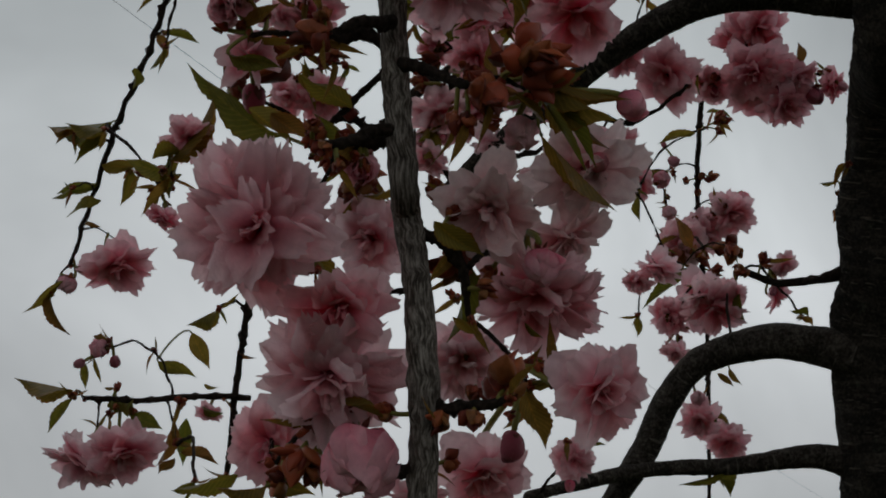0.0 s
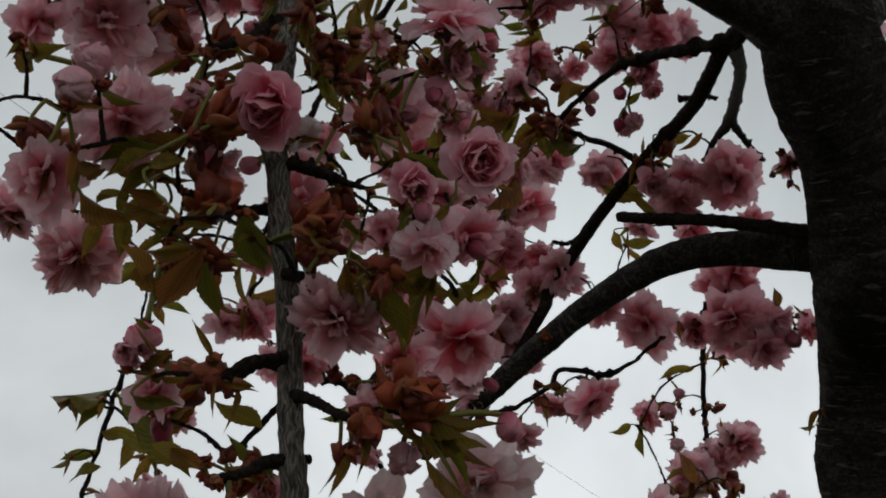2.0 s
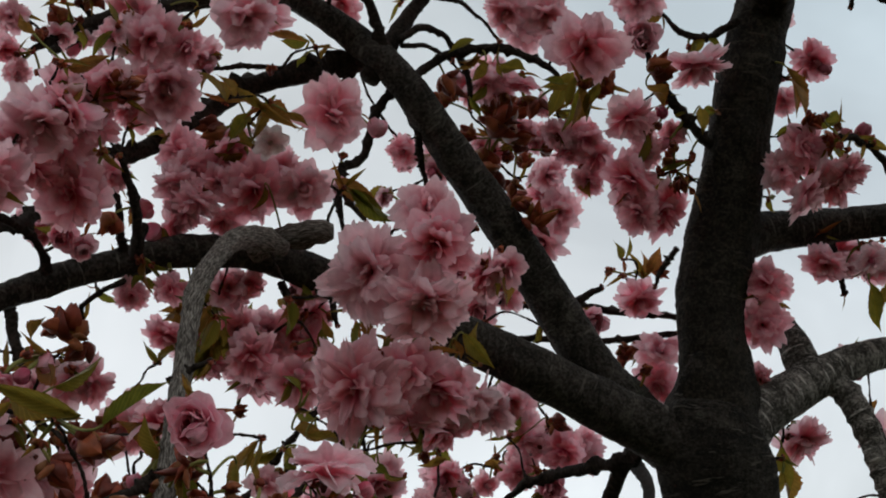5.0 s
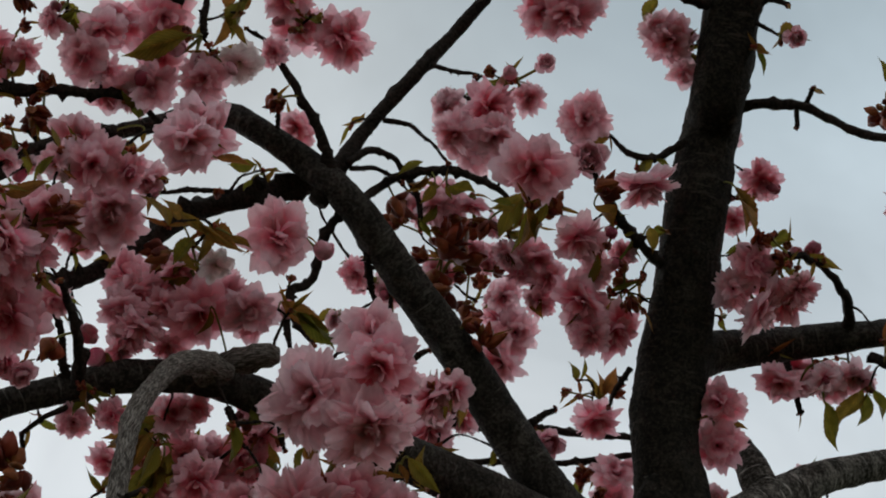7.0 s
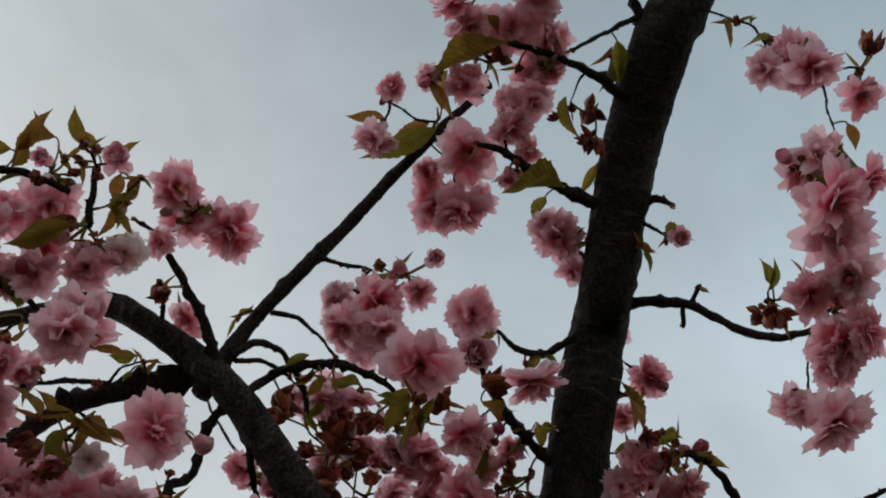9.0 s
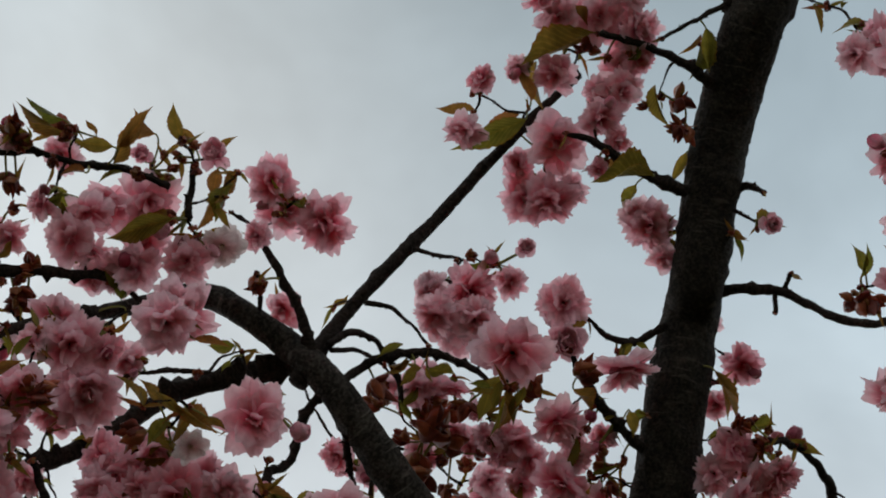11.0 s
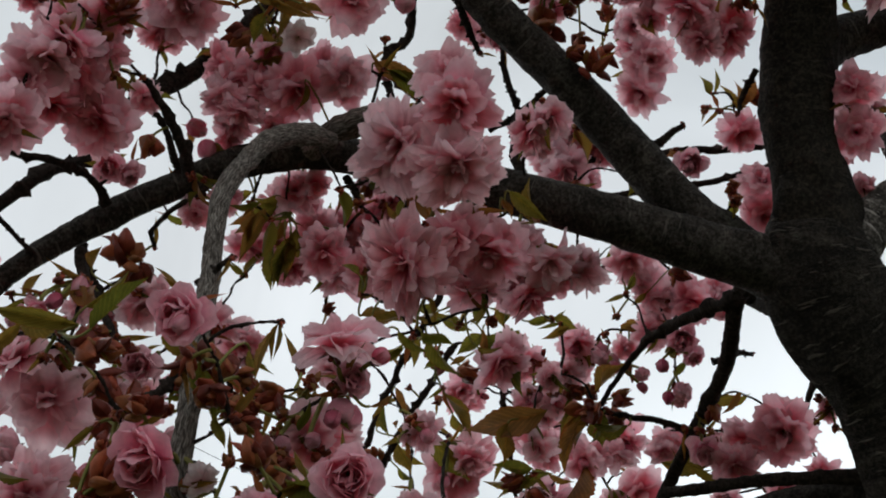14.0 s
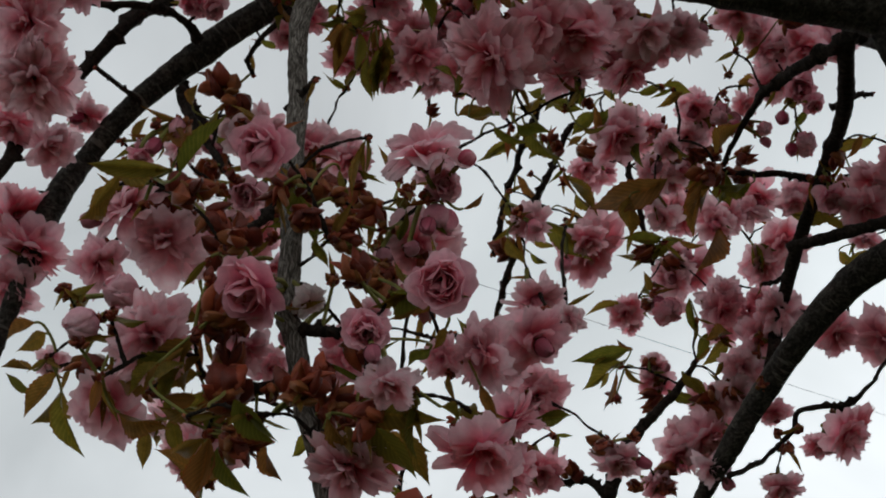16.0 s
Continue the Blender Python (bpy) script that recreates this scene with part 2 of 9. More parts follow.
def bark(name, dark, light, crack_around, crack_along, relief, roughness=0.85, lichen=0.0, plate_share=0.66, dashes=0.0):
    """Bark in metres along and round the limb: plates, cracks, pores and a little lichen."""
    m, ns, ln = material(name)
    uv = ns.new("ShaderNodeUVMap")
    uv.uv_map = "along"
    stretch = ns.new("ShaderNodeMapping")
    stretch.inputs["Scale"].default_value = (crack_around, crack_along, 1)
    ln.new(uv.outputs[0], stretch.inputs["Vector"])
    cracks = node(ns, "ShaderNodeTexNoise", Scale=1.0, Detail=7.0, Roughness=0.65, Distortion=0.4)
    ln.new(stretch.outputs[0], cracks.inputs["Vector"])
    at = ns.new("ShaderNodeTexCoord")
    broad = node(ns, "ShaderNodeTexNoise", Scale=28.0, Detail=5.0, Roughness=0.6)
    ln.new(at.outputs["Object"], broad.inputs["Vector"])
    fine = node(ns, "ShaderNodeTexNoise", Scale=420.0, Detail=3.0)
    ln.new(at.outputs["Object"], fine.inputs["Vector"])
    plates = node(ns, "ShaderNodeTexNoise", Scale=330.0, Detail=8.0, Roughness=0.72, Distortion=0.3)
    ln.new(at.outputs["Object"], plates.inputs["Vector"])
    both = ns.new("ShaderNodeMix")
    both.data_type, both.inputs[0].default_value = "FLOAT", plate_share
    ln.new(cracks.outputs["Fac"], both.inputs[2])
    ln.new(plates.outputs["Fac"], both.inputs[3])
    tones = ramp(ns, (0.38, tuple(0.4 * c for c in dark)), (0.47, dark), (0.62, light))
    ln.new(both.outputs[0], tones.inputs[0])
    stains = ramp(ns, (0.35, (0.75, 0.73, 0.71)), (0.65, (1.12, 1.1, 1.07)))
    ln.new(broad.outputs["Fac"], stains.inputs[0])
    colour = mix_colour(ns, ln, 1.0, tones.outputs[0], stains.outputs[0], "MULTIPLY")
    if lichen:
        spots = node(ns, "ShaderNodeTexNoise", Scale=46.0, Detail=6.0, Roughness=0.7)
        ln.new(at.outputs["Object"], spots.inputs["Vector"])
        where = ramp(ns, (0.62, (0, 0, 0)), (0.72, (lichen, lichen, lichen)))
        ln.new(spots.outputs["Fac"], where.inputs[0])
        colour = mix_colour(ns, ln, where.outputs[0], colour, (0.2, 0.22, 0.16, 1))
    rise = both.outputs[0]
    if dashes:
        # short raised lips of cork that run round the stem
        flat = node(ns, "ShaderNodeMapping", Scale=(30.0, 180.0, 1.0))
        ln.new(uv.outputs[0], flat.inputs["Vector"])
        lips = node(ns, "ShaderNodeTexNoise", Scale=1.0, Detail=3.0, Roughness=0.6)
        ln.new(flat.outputs[0], lips.inputs["Vector"])
        lip = ramp(ns, (0.6, (0, 0, 0)), (0.66, (dashes, dashes, dashes)))
        ln.new(lips.outputs["Fac"], lip.inputs[0])
        colour = mix_colour(ns, ln, lip.outputs[0], colour, tuple(2.1 * c for c in light) + (1,))
        under = ramp(ns, (0.52, (1, 1, 1)), (0.58, (1 - 0.6 * dashes,) * 3), (0.62, (1, 1, 1)))
        ln.new(lips.outputs["Fac"], under.inputs[0])
        colour = mix_colour(ns, ln, 1.0, colour, under.outputs[0], "MULTIPLY")
        high = ns.new("ShaderNodeMath")
        high.operation, high.inputs[1].default_value = "MULTIPLY_ADD", 0.6
        ln.new(lip.outputs[0], high.inputs[0])
        ln.new(both.outputs[0], high.inputs[2])
        rise = high.outputs[0]
    sum_ = ns.new("ShaderNodeMath")
    sum_.operation, sum_.inputs[1].default_value = "MULTIPLY_ADD", 0.25
    ln.new(fine.outputs["Fac"], sum_.inputs[0])
    ln.new(rise, sum_.inputs[2])
    bumps = node(ns, "ShaderNodeBump", Strength=relief, Distance=0.007)
    ln.new(sum_.outputs[0], bumps.inputs["Height"])
    skin = node(ns, "ShaderNodeBsdfPrincipled", Roughness=roughness)
    skin.inputs["Specular IOR Level"].default_value = 0.12
    ln.new(colour, skin.inputs["Base Color"])
    ln.new(bumps.outputs[0], skin.inputs["Normal"])
    out = ns.new("ShaderNodeOutputMaterial")
    ln.new(skin.outputs[0], out.inputs["Surface"])
    return m


BARK_TRUNK = bark("trunk_bark", (0.016, 0.013, 0.0105), (0.075, 0.064, 0.052), 20, 100, 0.9, lichen=0.2, plate_share=0.58, dashes=0.7)
BARK_LEADER = bark("leader_bark", (0.013, 0.010, 0.0075), (0.045, 0.037, 0.027), 40, 80, 0.3, lichen=0.08, plate_share=0.75, dashes=0.3)
BARK_LIMB = bark("limb_bark", (0.024, 0.019, 0.015), (0.1, 0.086, 0.074), 60, 70, 0.6, 0.7, lichen=0.1, plate_share=0.68, dashes=0.4)
BARK_PALE = bark("pale_bark", (0.07, 0.061, 0.053), (0.48, 0.44, 0.4), 22, 90, 1.0, lichen=0.1, plate_share=0.5, dashes=0.5)
BARK_GREY = bark("grey_bark", (0.075, 0.062, 0.053), (0.3, 0.27, 0.245), 1000, 130, 0.3, plate_share=0.2)
BARK_TWIG = bark("twig_bark", (0.024, 0.017, 0.014), (0.062, 0.046, 0.037), 90, 300, 0.8)
PETAL = thin_surface("petal", petal_colour((0.97, 0.61, 0.66), (0.86, 0.15, 0.25)), 0.62, 0.55, 0.25, 60.0)
PETAL_PALE = thin_surface("pale_petal", petal_colour((0.97, 0.665, 0.7), (0.88, 0.21, 0.31)), 0.62, 0.55, 0.25, 60.0)
PETAL_ROSE = thin_surface("rose_petal", petal_colour((0.94, 0.5, 0.565), (0.8, 0.17, 0.27)), 0.42, 0.5, 0.25, 60.0)
PETAL_WHITE = thin_surface("white_petal", petal_colour((0.92, 0.82, 0.8), (0.82, 0.5, 0.52)), 0.5, 0.55, 0.2, 60.0)
PETAL_FADED = thin_surface("faded_petal", petal_colour((0.94, 0.76, 0.755), (0.84, 0.4, 0.44)), 0.5, 0.55, 0.2, 60.0)
BUD_DARK = thin_surface("bud_skin", petal_colour((0.55, 0.16, 0.22), (0.35, 0.06, 0.09)), 0.2, 0.45, 0.2, 60.0)
LEAF = thin_surface("leaf_blade", leaf_colour, 0.6, 0.42, 0.5, 14.0)
LEAF_MANY = thin_surface("small_leaf_blade", lambda ns, ln: leaf_colour(ns, ln, lambda n: n.new("ShaderNodeNewGeometry").outputs["Random Per Island"]), 0.6, 0.42, 0.5, 14.0)
BRONZE = ((0.0, (0.14, 0.14, 0.022)), (0.5, (0.23, 0.145, 0.028)), (1.0, (0.28, 0.085, 0.03)))
LEAF_YOUNG = thin_surface("young_leaf_blade", lambda ns, ln: leaf_colour(ns, ln, lambda n: n.new("ShaderNodeNewGeometry").outputs["Random Per Island"], BRONZE), 0.6, 0.42, 0.5, 14.0)
SEPAL = thin_surface("sepal", plain_colour((0.12, 0.03, 0.03), (0.2, 0.07, 0.05)), 0.25, 0.5)
SCALE = thin_surface("bud_scale", scale_colour, 0.25, 0.38, 0.3, 14.0)
STALK = thin_surface("stalk", plain_colour((0.17, 0.19, 0.04), (0.3, 0.25, 0.07)), 0.25, 0.5)
STAMEN = thin_surface("stamen", plain_colour((0.7, 0.6, 0.35), (0.75, 0.55, 0.45)), 0.3, 0.5)


def turf():
    m, ns, ln = material("turf")
    at = ns.new("ShaderNodeTexCoord")
    blades = node(ns, "ShaderNodeTexNoise", Scale=90.0, Detail=6.0)
    broad = node(ns, "ShaderNodeTexNoise", Scale=0.6, Detail=5.0)
    ln.new(at.outputs["Object"], blades.inputs["Vector"])
    ln.new(at.outputs["Object"], broad.inputs["Vector"])
    a = ramp(ns, (0.3, (0.02, 0.03, 0.008)), (0.7, (0.055, 0.075, 0.02)))
    b = ramp(ns, (0.35, (0.8, 0.8, 0.75)), (0.65, (1.1, 1.05, 0.9)))
    ln.new(blades.outputs["Fac"], a.inputs[0])
    ln.new(broad.outputs["Fac"], b.inputs[0])
    skin = node(ns, "ShaderNodeBsdfPrincipled", Roughness=0.9)
    ln.new(mix_colour(ns, ln, 1.0, a.outputs[0], b.outputs[0], "MULTIPLY"), skin.inputs["Base Color"])
    bumps = node(ns, "ShaderNodeBump", Strength=0.8, Distance=0.03)
    ln.new(blades.outputs["Fac"], bumps.inputs["Height"])
    ln.new(bumps.outputs[0], skin.inputs["Normal"])
    out = ns.new("ShaderNodeOutputMaterial")
    ln.new(skin.outputs[0], out.inputs["Surface"])
    return m


# ---- ground ----
def ground():
    n, reach = 60, 900.0
    axis = np.sign(np.linspace(-1, 1, n)) * np.abs(np.linspace(-1, 1, n)) ** 3 * reach
    gx, gy = np.meshgrid(axis, axis)
    near = np.exp(-np.hypot(gx - TREE_BASE[0], gy - TREE_BASE[1]) / 0.5)
    gz = 0.03 * near + 0.02 * np.sin(gx * 0.7) * np.cos(gy * 0.9) * np.exp(-np.hypot(gx, gy) / 30)
    verts = np.stack([gx, gy, gz], -1).reshape(-1, 3)
    faces = [(j * n + i, j * n + i + 1, (j + 1) * n + i + 1, (j + 1) * n + i) for j in range(n - 1) for i in range(n - 1)]
    mesh = bpy.data.meshes.new("ground")
    mesh.from_pydata(verts.tolist(), [], faces)
    mesh.materials.append(turf())
    for p in mesh.polygons:
        p.use_smooth = True
    return tagged(new("ground", mesh), "short green grass round the foot of the tree", "ground", kind="structure")


TREE_BASE = Vector(BASE)
ground()


# ---- overhead cable, far beyond the tree ----
def overhead_cable(a, b, radius):
    m, ns, ln = material("black_rubber")
    skin = node(ns, "ShaderNodeBsdfPrincipled", Roughness=0.7)
    at = ns.new("ShaderNodeTexCoord")
    dust = node(ns, "ShaderNodeTexNoise", Scale=8.0, Detail=4.0)
    ln.new(at.outputs["Object"], dust.inputs["Vector"])
    tones = ramp(ns, (0.3, (0.05, 0.05, 0.05)), (0.7, (0.1, 0.1, 0.1)))
    ln.new(dust.outputs["Fac"], tones.inputs[0])
    ln.new(tones.outputs[0], skin.inputs["Base Color"])
    out = ns.new("ShaderNodeOutputMaterial")
    ln.new(skin.outputs[0], out.inputs["Surface"])
    a, b = Vector(a), Vector(b)
    verts, faces, n = [], [], 48
    side = (b - a).cross(Vector((0, 0, 1))).normalized()
    for k in range(n + 1):
        s = k / n
        mid_ = a.lerp(b, s) + Vector((0, 0, 0.9 * ((2 * s - 1) ** 2 - 0.5)))
        for q in range(6):
            verts.append(mid_ + radius * (math.cos(q * math.pi / 3) * side + math.sin(q * math.pi / 3) * Vector((0, 0, 1))))
    faces = [(k * 6 + q, k * 6 + (q + 1) % 6, (k + 1) * 6 + (q + 1) % 6, (k + 1) * 6 + q) for k in range(n) for q in range(6)]
    mesh = bpy.data.meshes.new("overhead_cable")
    mesh.from_pydata(verts, [], faces)
    mesh.materials.append(m)
    return tagged(new("overhead_cable", mesh), "thin dark overhead cable strung behind the tree", "cable", kind="structure")


overhead_cable((-9.1, 0.2, 8.1), (24.6, 56.3, 8.1), 0.0022)

# ---- the tree ----
rng = np.random.default_rng(7)
tree = tagged(new("weeping_cherry_tree"), "weeping cherry tree in full pink double blossom with bronze young leaves", "tree")
tree.location = TREE_BASE
HOME = Matrix.Translation(-TREE_BASE)
SAMPLES = []


def to_mesh(name, verts, faces, mat, tint=None, uv=None, smooth=True):
    mesh = bpy.data.meshes.new(name)
    mesh.from_pydata([tuple(v) for v in verts], [], faces)
    mesh.materials.append(mat)
    if smooth:
        mesh.polygons.foreach_set("use_smooth", [True] * len(mesh.polygons))
    if tint is not None:
        layer = mesh.attributes.new("tint", "FLOAT_COLOR", "POINT")
        layer.data.foreach_set("color", np.c_[np.asarray(tint, float), np.ones(len(verts))].ravel())
    if uv is not None:
        layer = mesh.uv_layers.new(name="along")
        picks = np.zeros(len(mesh.loops), int)
        mesh.loops.foreach_get("vertex_index", picks)
        layer.data.foreach_set("uv", np.asarray(uv, float)[picks].ravel())
    return mesh


def part(name, mesh, parent, label="", at=None, group=""):
    ob = new(name, mesh)
    ob.parent = parent
    if parent is tree:
        ob.matrix_parent_inverse = HOME
    if at is not None:
        ob.matrix_basis = at
    return tagged(ob, label, group=group)


def spline(nodes, step):
    """Even steps along a smooth line through the nodes (x, y, z, radius)."""
    p = np.asarray(nodes, float)
    p = np.vstack([2 * p[0] - p[1], p, 2 * p[-1] - p[-2]])
    p[[0, -1], 3] = p[[1, -2], 3]
    out = []
    for a, b, c, d in zip(p[:-3], p[1:-2], p[2:-1], p[3:]):
        n = max(2, int(np.linalg.norm((c - b)[:3]) / step))
        s = np.linspace(0, 1, n, endpoint=False)[:, None]
        out.append(0.5 * (2 * b + (c - a) * s + (2 * a - 5 * b + 4 * c - d) * s**2 + (3 * b - a - 3 * c + d) * s**3))
    line = np.vstack([*out, p[-2:-1]])
    line[:, 3] = np.maximum(line[:, 3], 0.0006)
    return line


def tube(line, sides, rough=0.0, knots=0, rings=0.0, cut=False, bow=0.0, pitch=420.0):
    """Skin round a line; returns points, faces and places along and round it in metres."""
    pos, rad = line[:, :3], line[:, 3].copy()
    ahead = np.gradient(pos, axis=0)
    ahead /= np.linalg.norm(ahead, axis=1, keepdims=True) + 1e-12
    side = np.cross(ahead[0], (0.3, 0.2, 0.93))
    side /= np.linalg.norm(side)
    run = np.r_[0, np.cumsum(np.linalg.norm(np.diff(pos, axis=0), axis=1))]
    if bow:
        for axis in range(3):
            w = rng.normal(0, 1, 4)
            ph = rng.uniform(0, 6.28, 4)
            pos = pos.copy()
            pos[:, axis] += bow * sum(w[k] * np.sin(run * (60 + 70 * k) + ph[k]) for k in range(4)) / 2
    if rings:
        ph = rng.uniform(0, 6.28)
        rad *= 1 + rings * np.clip(np.sin(run * pitch + 2.5 * np.sin(run * 90 + ph)), 0, 1) ** 2
    top = 0.18 if rad[0] > 0.012 else 0.35 if rad[0] > 0.006 else 1.5
    bumps = [(rng.uniform(0, run[-1]), rng.uniform(0, 6.28), rng.uniform(0.3 * top, top), rng.uniform(0.3, 0.8)) for _ in range(knots)]
    turn = np.linspace(0, 2 * np.pi, sides, endpoint=False)
    verts, uv = [], []
    for k in range(len(pos)):
        side = side - ahead[k] * (side @ ahead[k])
        side /= np.linalg.norm(side)
        other = np.cross(ahead[k], side)
        r = np.full(sides, rad[k])
        for at, angle, tall, wide in bumps:
            d = (run[k] - at) / (rad[k] * wide)
            if abs(d) < 3:
                off = (turn - angle + np.pi) % (2 * np.pi) - np.pi
                r += rad[k] * tall * np.exp(-d * d - (off / (0.6 * wide)) ** 2)
        if rough:
            for j, a in enumerate(turn):
                q = pos[k] + rad[k] * (np.cos(a) * side + np.sin(a) * other)
                ridge = 1 - 2 * abs(noise.noise(Vector(q * 210)))
                r[j] += rough * (0.8 * noise.noise(Vector(q * 45)) + 0.6 * noise.noise(Vector(q * 130)) + 0.55 * ridge + 0.4 * noise.noise(Vector(q * 480)))
        verts.append(pos[k] + r[:, None] * (np.cos(turn)[:, None] * side + np.sin(turn)[:, None] * other))
        uv.append(np.c_[turn * rad[k], np.full(sides, run[k])])
    rows = len(pos)
    faces = [(k * sides + j, k * sides + (j + 1) % sides, (k + 1) * sides + (j + 1) % sides, (k + 1) * sides + j) for k in range(rows - 1) for j in range(sides)]
    verts, uv = np.vstack(verts), np.vstack(uv)
    tips = np.vstack([pos[0] - ahead[0] * rad[0] * 0.3, pos[-1] + ahead[-1] * rad[-1] * (0.05 if cut else 0.7)])
    n = len(verts)
    verts, uv = np.vstack([verts, tips]), np.vstack([uv, [[0, 0], [0, run[-1]]]])
    faces += [(j, n, (j + 1) % sides) for j in range(sides)]
    faces += [((rows - 1) * sides + j, (rows - 1) * sides + (j + 1) % sides, n + 1) for j in range(sides)]
    return verts, faces, uv


def limb(name, label, nodes, mat=None, sides=0, cut=False):
    """A piece of wood of the tree as one part."""
    thick = max(n[3] for n in nodes)
    big, mid_ = thick > 0.03, thick > 0.012
    line = spline(nodes, 0.003 if thick > 0.012 else 0.0035)
    spur = thick < 0.0055 and np.linalg.norm(np.diff(line[:, :3], axis=0), axis=1).sum() < 0.09
    if spur:
        line = spline([(*n[:3], 0.78 * n[3]) for n in nodes], 0.001)
    length = np.linalg.norm(np.diff(line[:, :3], axis=0), axis=1).sum()
    mat = mat or (BARK_TRUNK if big else BARK_LIMB if mid_ else BARK_TWIG)
    stout = thick > 0.007
    skin = tube(line, sides or (84 if big else 44 if mid_ else 24 if stout else 12), 0.0017 if big else 0.0009 if mid_ else 0.0007 if stout else 0.0006,
                int(length * (70 if big else 60 if mid_ else 130 if stout else 240)), 0.0 if big else 0.004 if mid_ else 0.06 if length > 0.4 else 0.22 if spur else 0.18, cut, 0.0 if stout else 0.0007, 1500.0 if spur else 420.0)
    ob = part(name, to_mesh(name, *skin[:2], mat, uv=skin[2]), tree, label)
    SAMPLES.extend(map(tuple, line[::2]))
    return ob


# ---- wood: nodes of x, y, z and radius ----
limb("trunk", "leaning grey-brown trunk with cracked bark", [(0.412, 0.792, 2.401, 0.0180), (0.408, 0.812, 2.355, 0.0285), (0.405, 0.834, 2.324, 0.0366), (0.398, 0.845, 2.290, 0.0443), (0.404, 0.870, 2.255, 0.0444), (0.425, 0.905, 2.221, 0.0412), (0.437, 0.927, 2.190, 0.0414), (0.444, 0.955, 2.150, 0.0428), (0.449, 0.977, 2.119, 0.0434), (0.471, 1.060, 2.098, 0.0424), (0.481, 1.133, 1.966, 0.0436), (0.487, 1.190, 1.846, 0.0449), (0.514, 1.341, 1.200, 0.0485), (0.541, 1.492, 0.554, 0.0538), (0.558, 1.591, 0.129, 0.0628), (0.564, 1.622, -0.050, 0.0785)], BARK_TRUNK)
limb("leader", "upright dark leading stem", [(0.404, 0.855, 2.274, 0.0357), (0.407, 0.823, 2.333, 0.0307), (0.408, 0.792, 2.393, 0.0276), (0.422, 0.761, 2.452, 0.0306), (0.437, 0.718, 2.509, 0.0266), (0.452, 0.678, 2.565, 0.0267), (0.471, 0.636, 2.624, 0.0246), (0.471, 0.607, 2.621, 0.0239), (0.487, 0.555, 2.679, 0.0244), (0.507, 0.501, 2.736, 0.0264), (0.530, 0.427, 2.774, 0.0261), (0.557, 0.389, 2.812, 0.0255), (0.588, 0.328, 2.877, 0.0208), (0.624, 0.249, 2.967, 0.0127), (0.646, 0.183, 3.035, 0.0056)], BARK_LEADER)
limb("limb", "dark arching limb", [(0.393, 0.871, 2.290, 0.0168), (0.367, 0.852, 2.300, 0.0245), (0.336, 0.835, 2.322, 0.0206), (0.304, 0.813, 2.352, 0.0199), (0.268, 0.775, 2.397, 0.0188), (0.230, 0.728, 2.437, 0.0174), (0.185, 0.678, 2.480, 0.0160), (0.153, 0.638, 2.508, 0.0141), (0.128, 0.617, 2.530, 0.0125), (0.109, 0.615, 2.550, 0.0129), (0.081, 0.599, 2.564, 0.0109), (0.046, 0.590, 2.586, 0.0108), (0.017, 0.588, 2.589, 0.0094), (-0.011, 0.588, 2.578, 0.0077), (-0.046, 0.583, 2.559, 0.0058), (-0.089, 0.582, 2.539, 0.0057), (-0.133, 0.576, 2.496, 0.0040)])
limb("limb", "dark arching limb", [(0.412, 0.859, 2.286, 0.0150), (0.386, 0.837, 2.282, 0.0232), (0.349, 0.827, 2.296, 0.0230), (0.301, 0.804, 2.309, 0.0210), (0.248, 0.778, 2.325, 0.0193), (0.196, 0.763, 2.346, 0.0185), (0.132, 0.745, 2.370, 0.0166), (0.070, 0.721, 2.385, 0.0150), (0.019, 0.689, 2.380, 0.0132), (-0.038, 0.668, 2.362, 0.0121), (-0.078, 0.660, 2.344, 0.0107), (-0.117, 0.653, 2.324, 0.0108), (-0.173, 0.633, 2.275, 0.0086), (-0.214, 0.629, 2.236, 0.0074), (-0.228, 0.616, 2.202, 0.0093), (-0.244, 0.608, 2.150, 0.0073), (-0.264, 0.608, 2.100, 0.0059), (-0.285, 0.605, 2.039, 0.0045)])
limb("limb", "dark arching limb", [(0.428, 0.992, 2.161, 0.0190), (0.382, 1.000, 2.168, 0.0165), (0.335, 1.009, 2.173, 0.0152), (0.287, 1.023, 2.167, 0.0134), (0.229, 1.048, 2.140, 0.0114), (0.171, 1.078, 2.101, 0.0103), (0.132, 1.103, 2.072, 0.0090), (0.106, 1.126, 2.056, 0.0072), (0.075, 1.152, 2.030, 0.0060)])
limb("limb", "dark arching limb", [(0.360, 0.853, 2.314, 0.0082), (0.335, 0.901, 2.315, 0.0067), (0.318, 0.972, 2.301, 0.0066), (0.278, 1.056, 2.286, 0.0058), (0.239, 1.105, 2.251, 0.0058), (0.199, 1.161, 2.206, 0.0062), (0.192, 1.159, 2.185, 0.0057), (0.163, 1.181, 2.140, 0.0044)])
limb("limb", "dark arching limb", [(0.463, 1.162, 1.893, 0.0190), (0.415, 1.170, 1.909, 0.0167), (0.372, 1.182, 1.914, 0.0156), (0.322, 1.211, 1.902, 0.0128), (0.292, 1.225, 1.867, 0.0123), (0.272, 1.242, 1.823, 0.0124), (0.245, 1.259, 1.779, 0.0106), (0.223, 1.276, 1.734, 0.0087)])
limb("branch", "dark side branch", [(0.459, 1.204, 1.805, 0.0137), (0.422, 1.213, 1.817, 0.0105), (0.350, 1.221, 1.808, 0.0076), (0.274, 1.227, 1.804, 0.0066), (0.206, 1.226, 1.789, 0.0060), (0.160, 1.223, 1.776, 0.0046)])
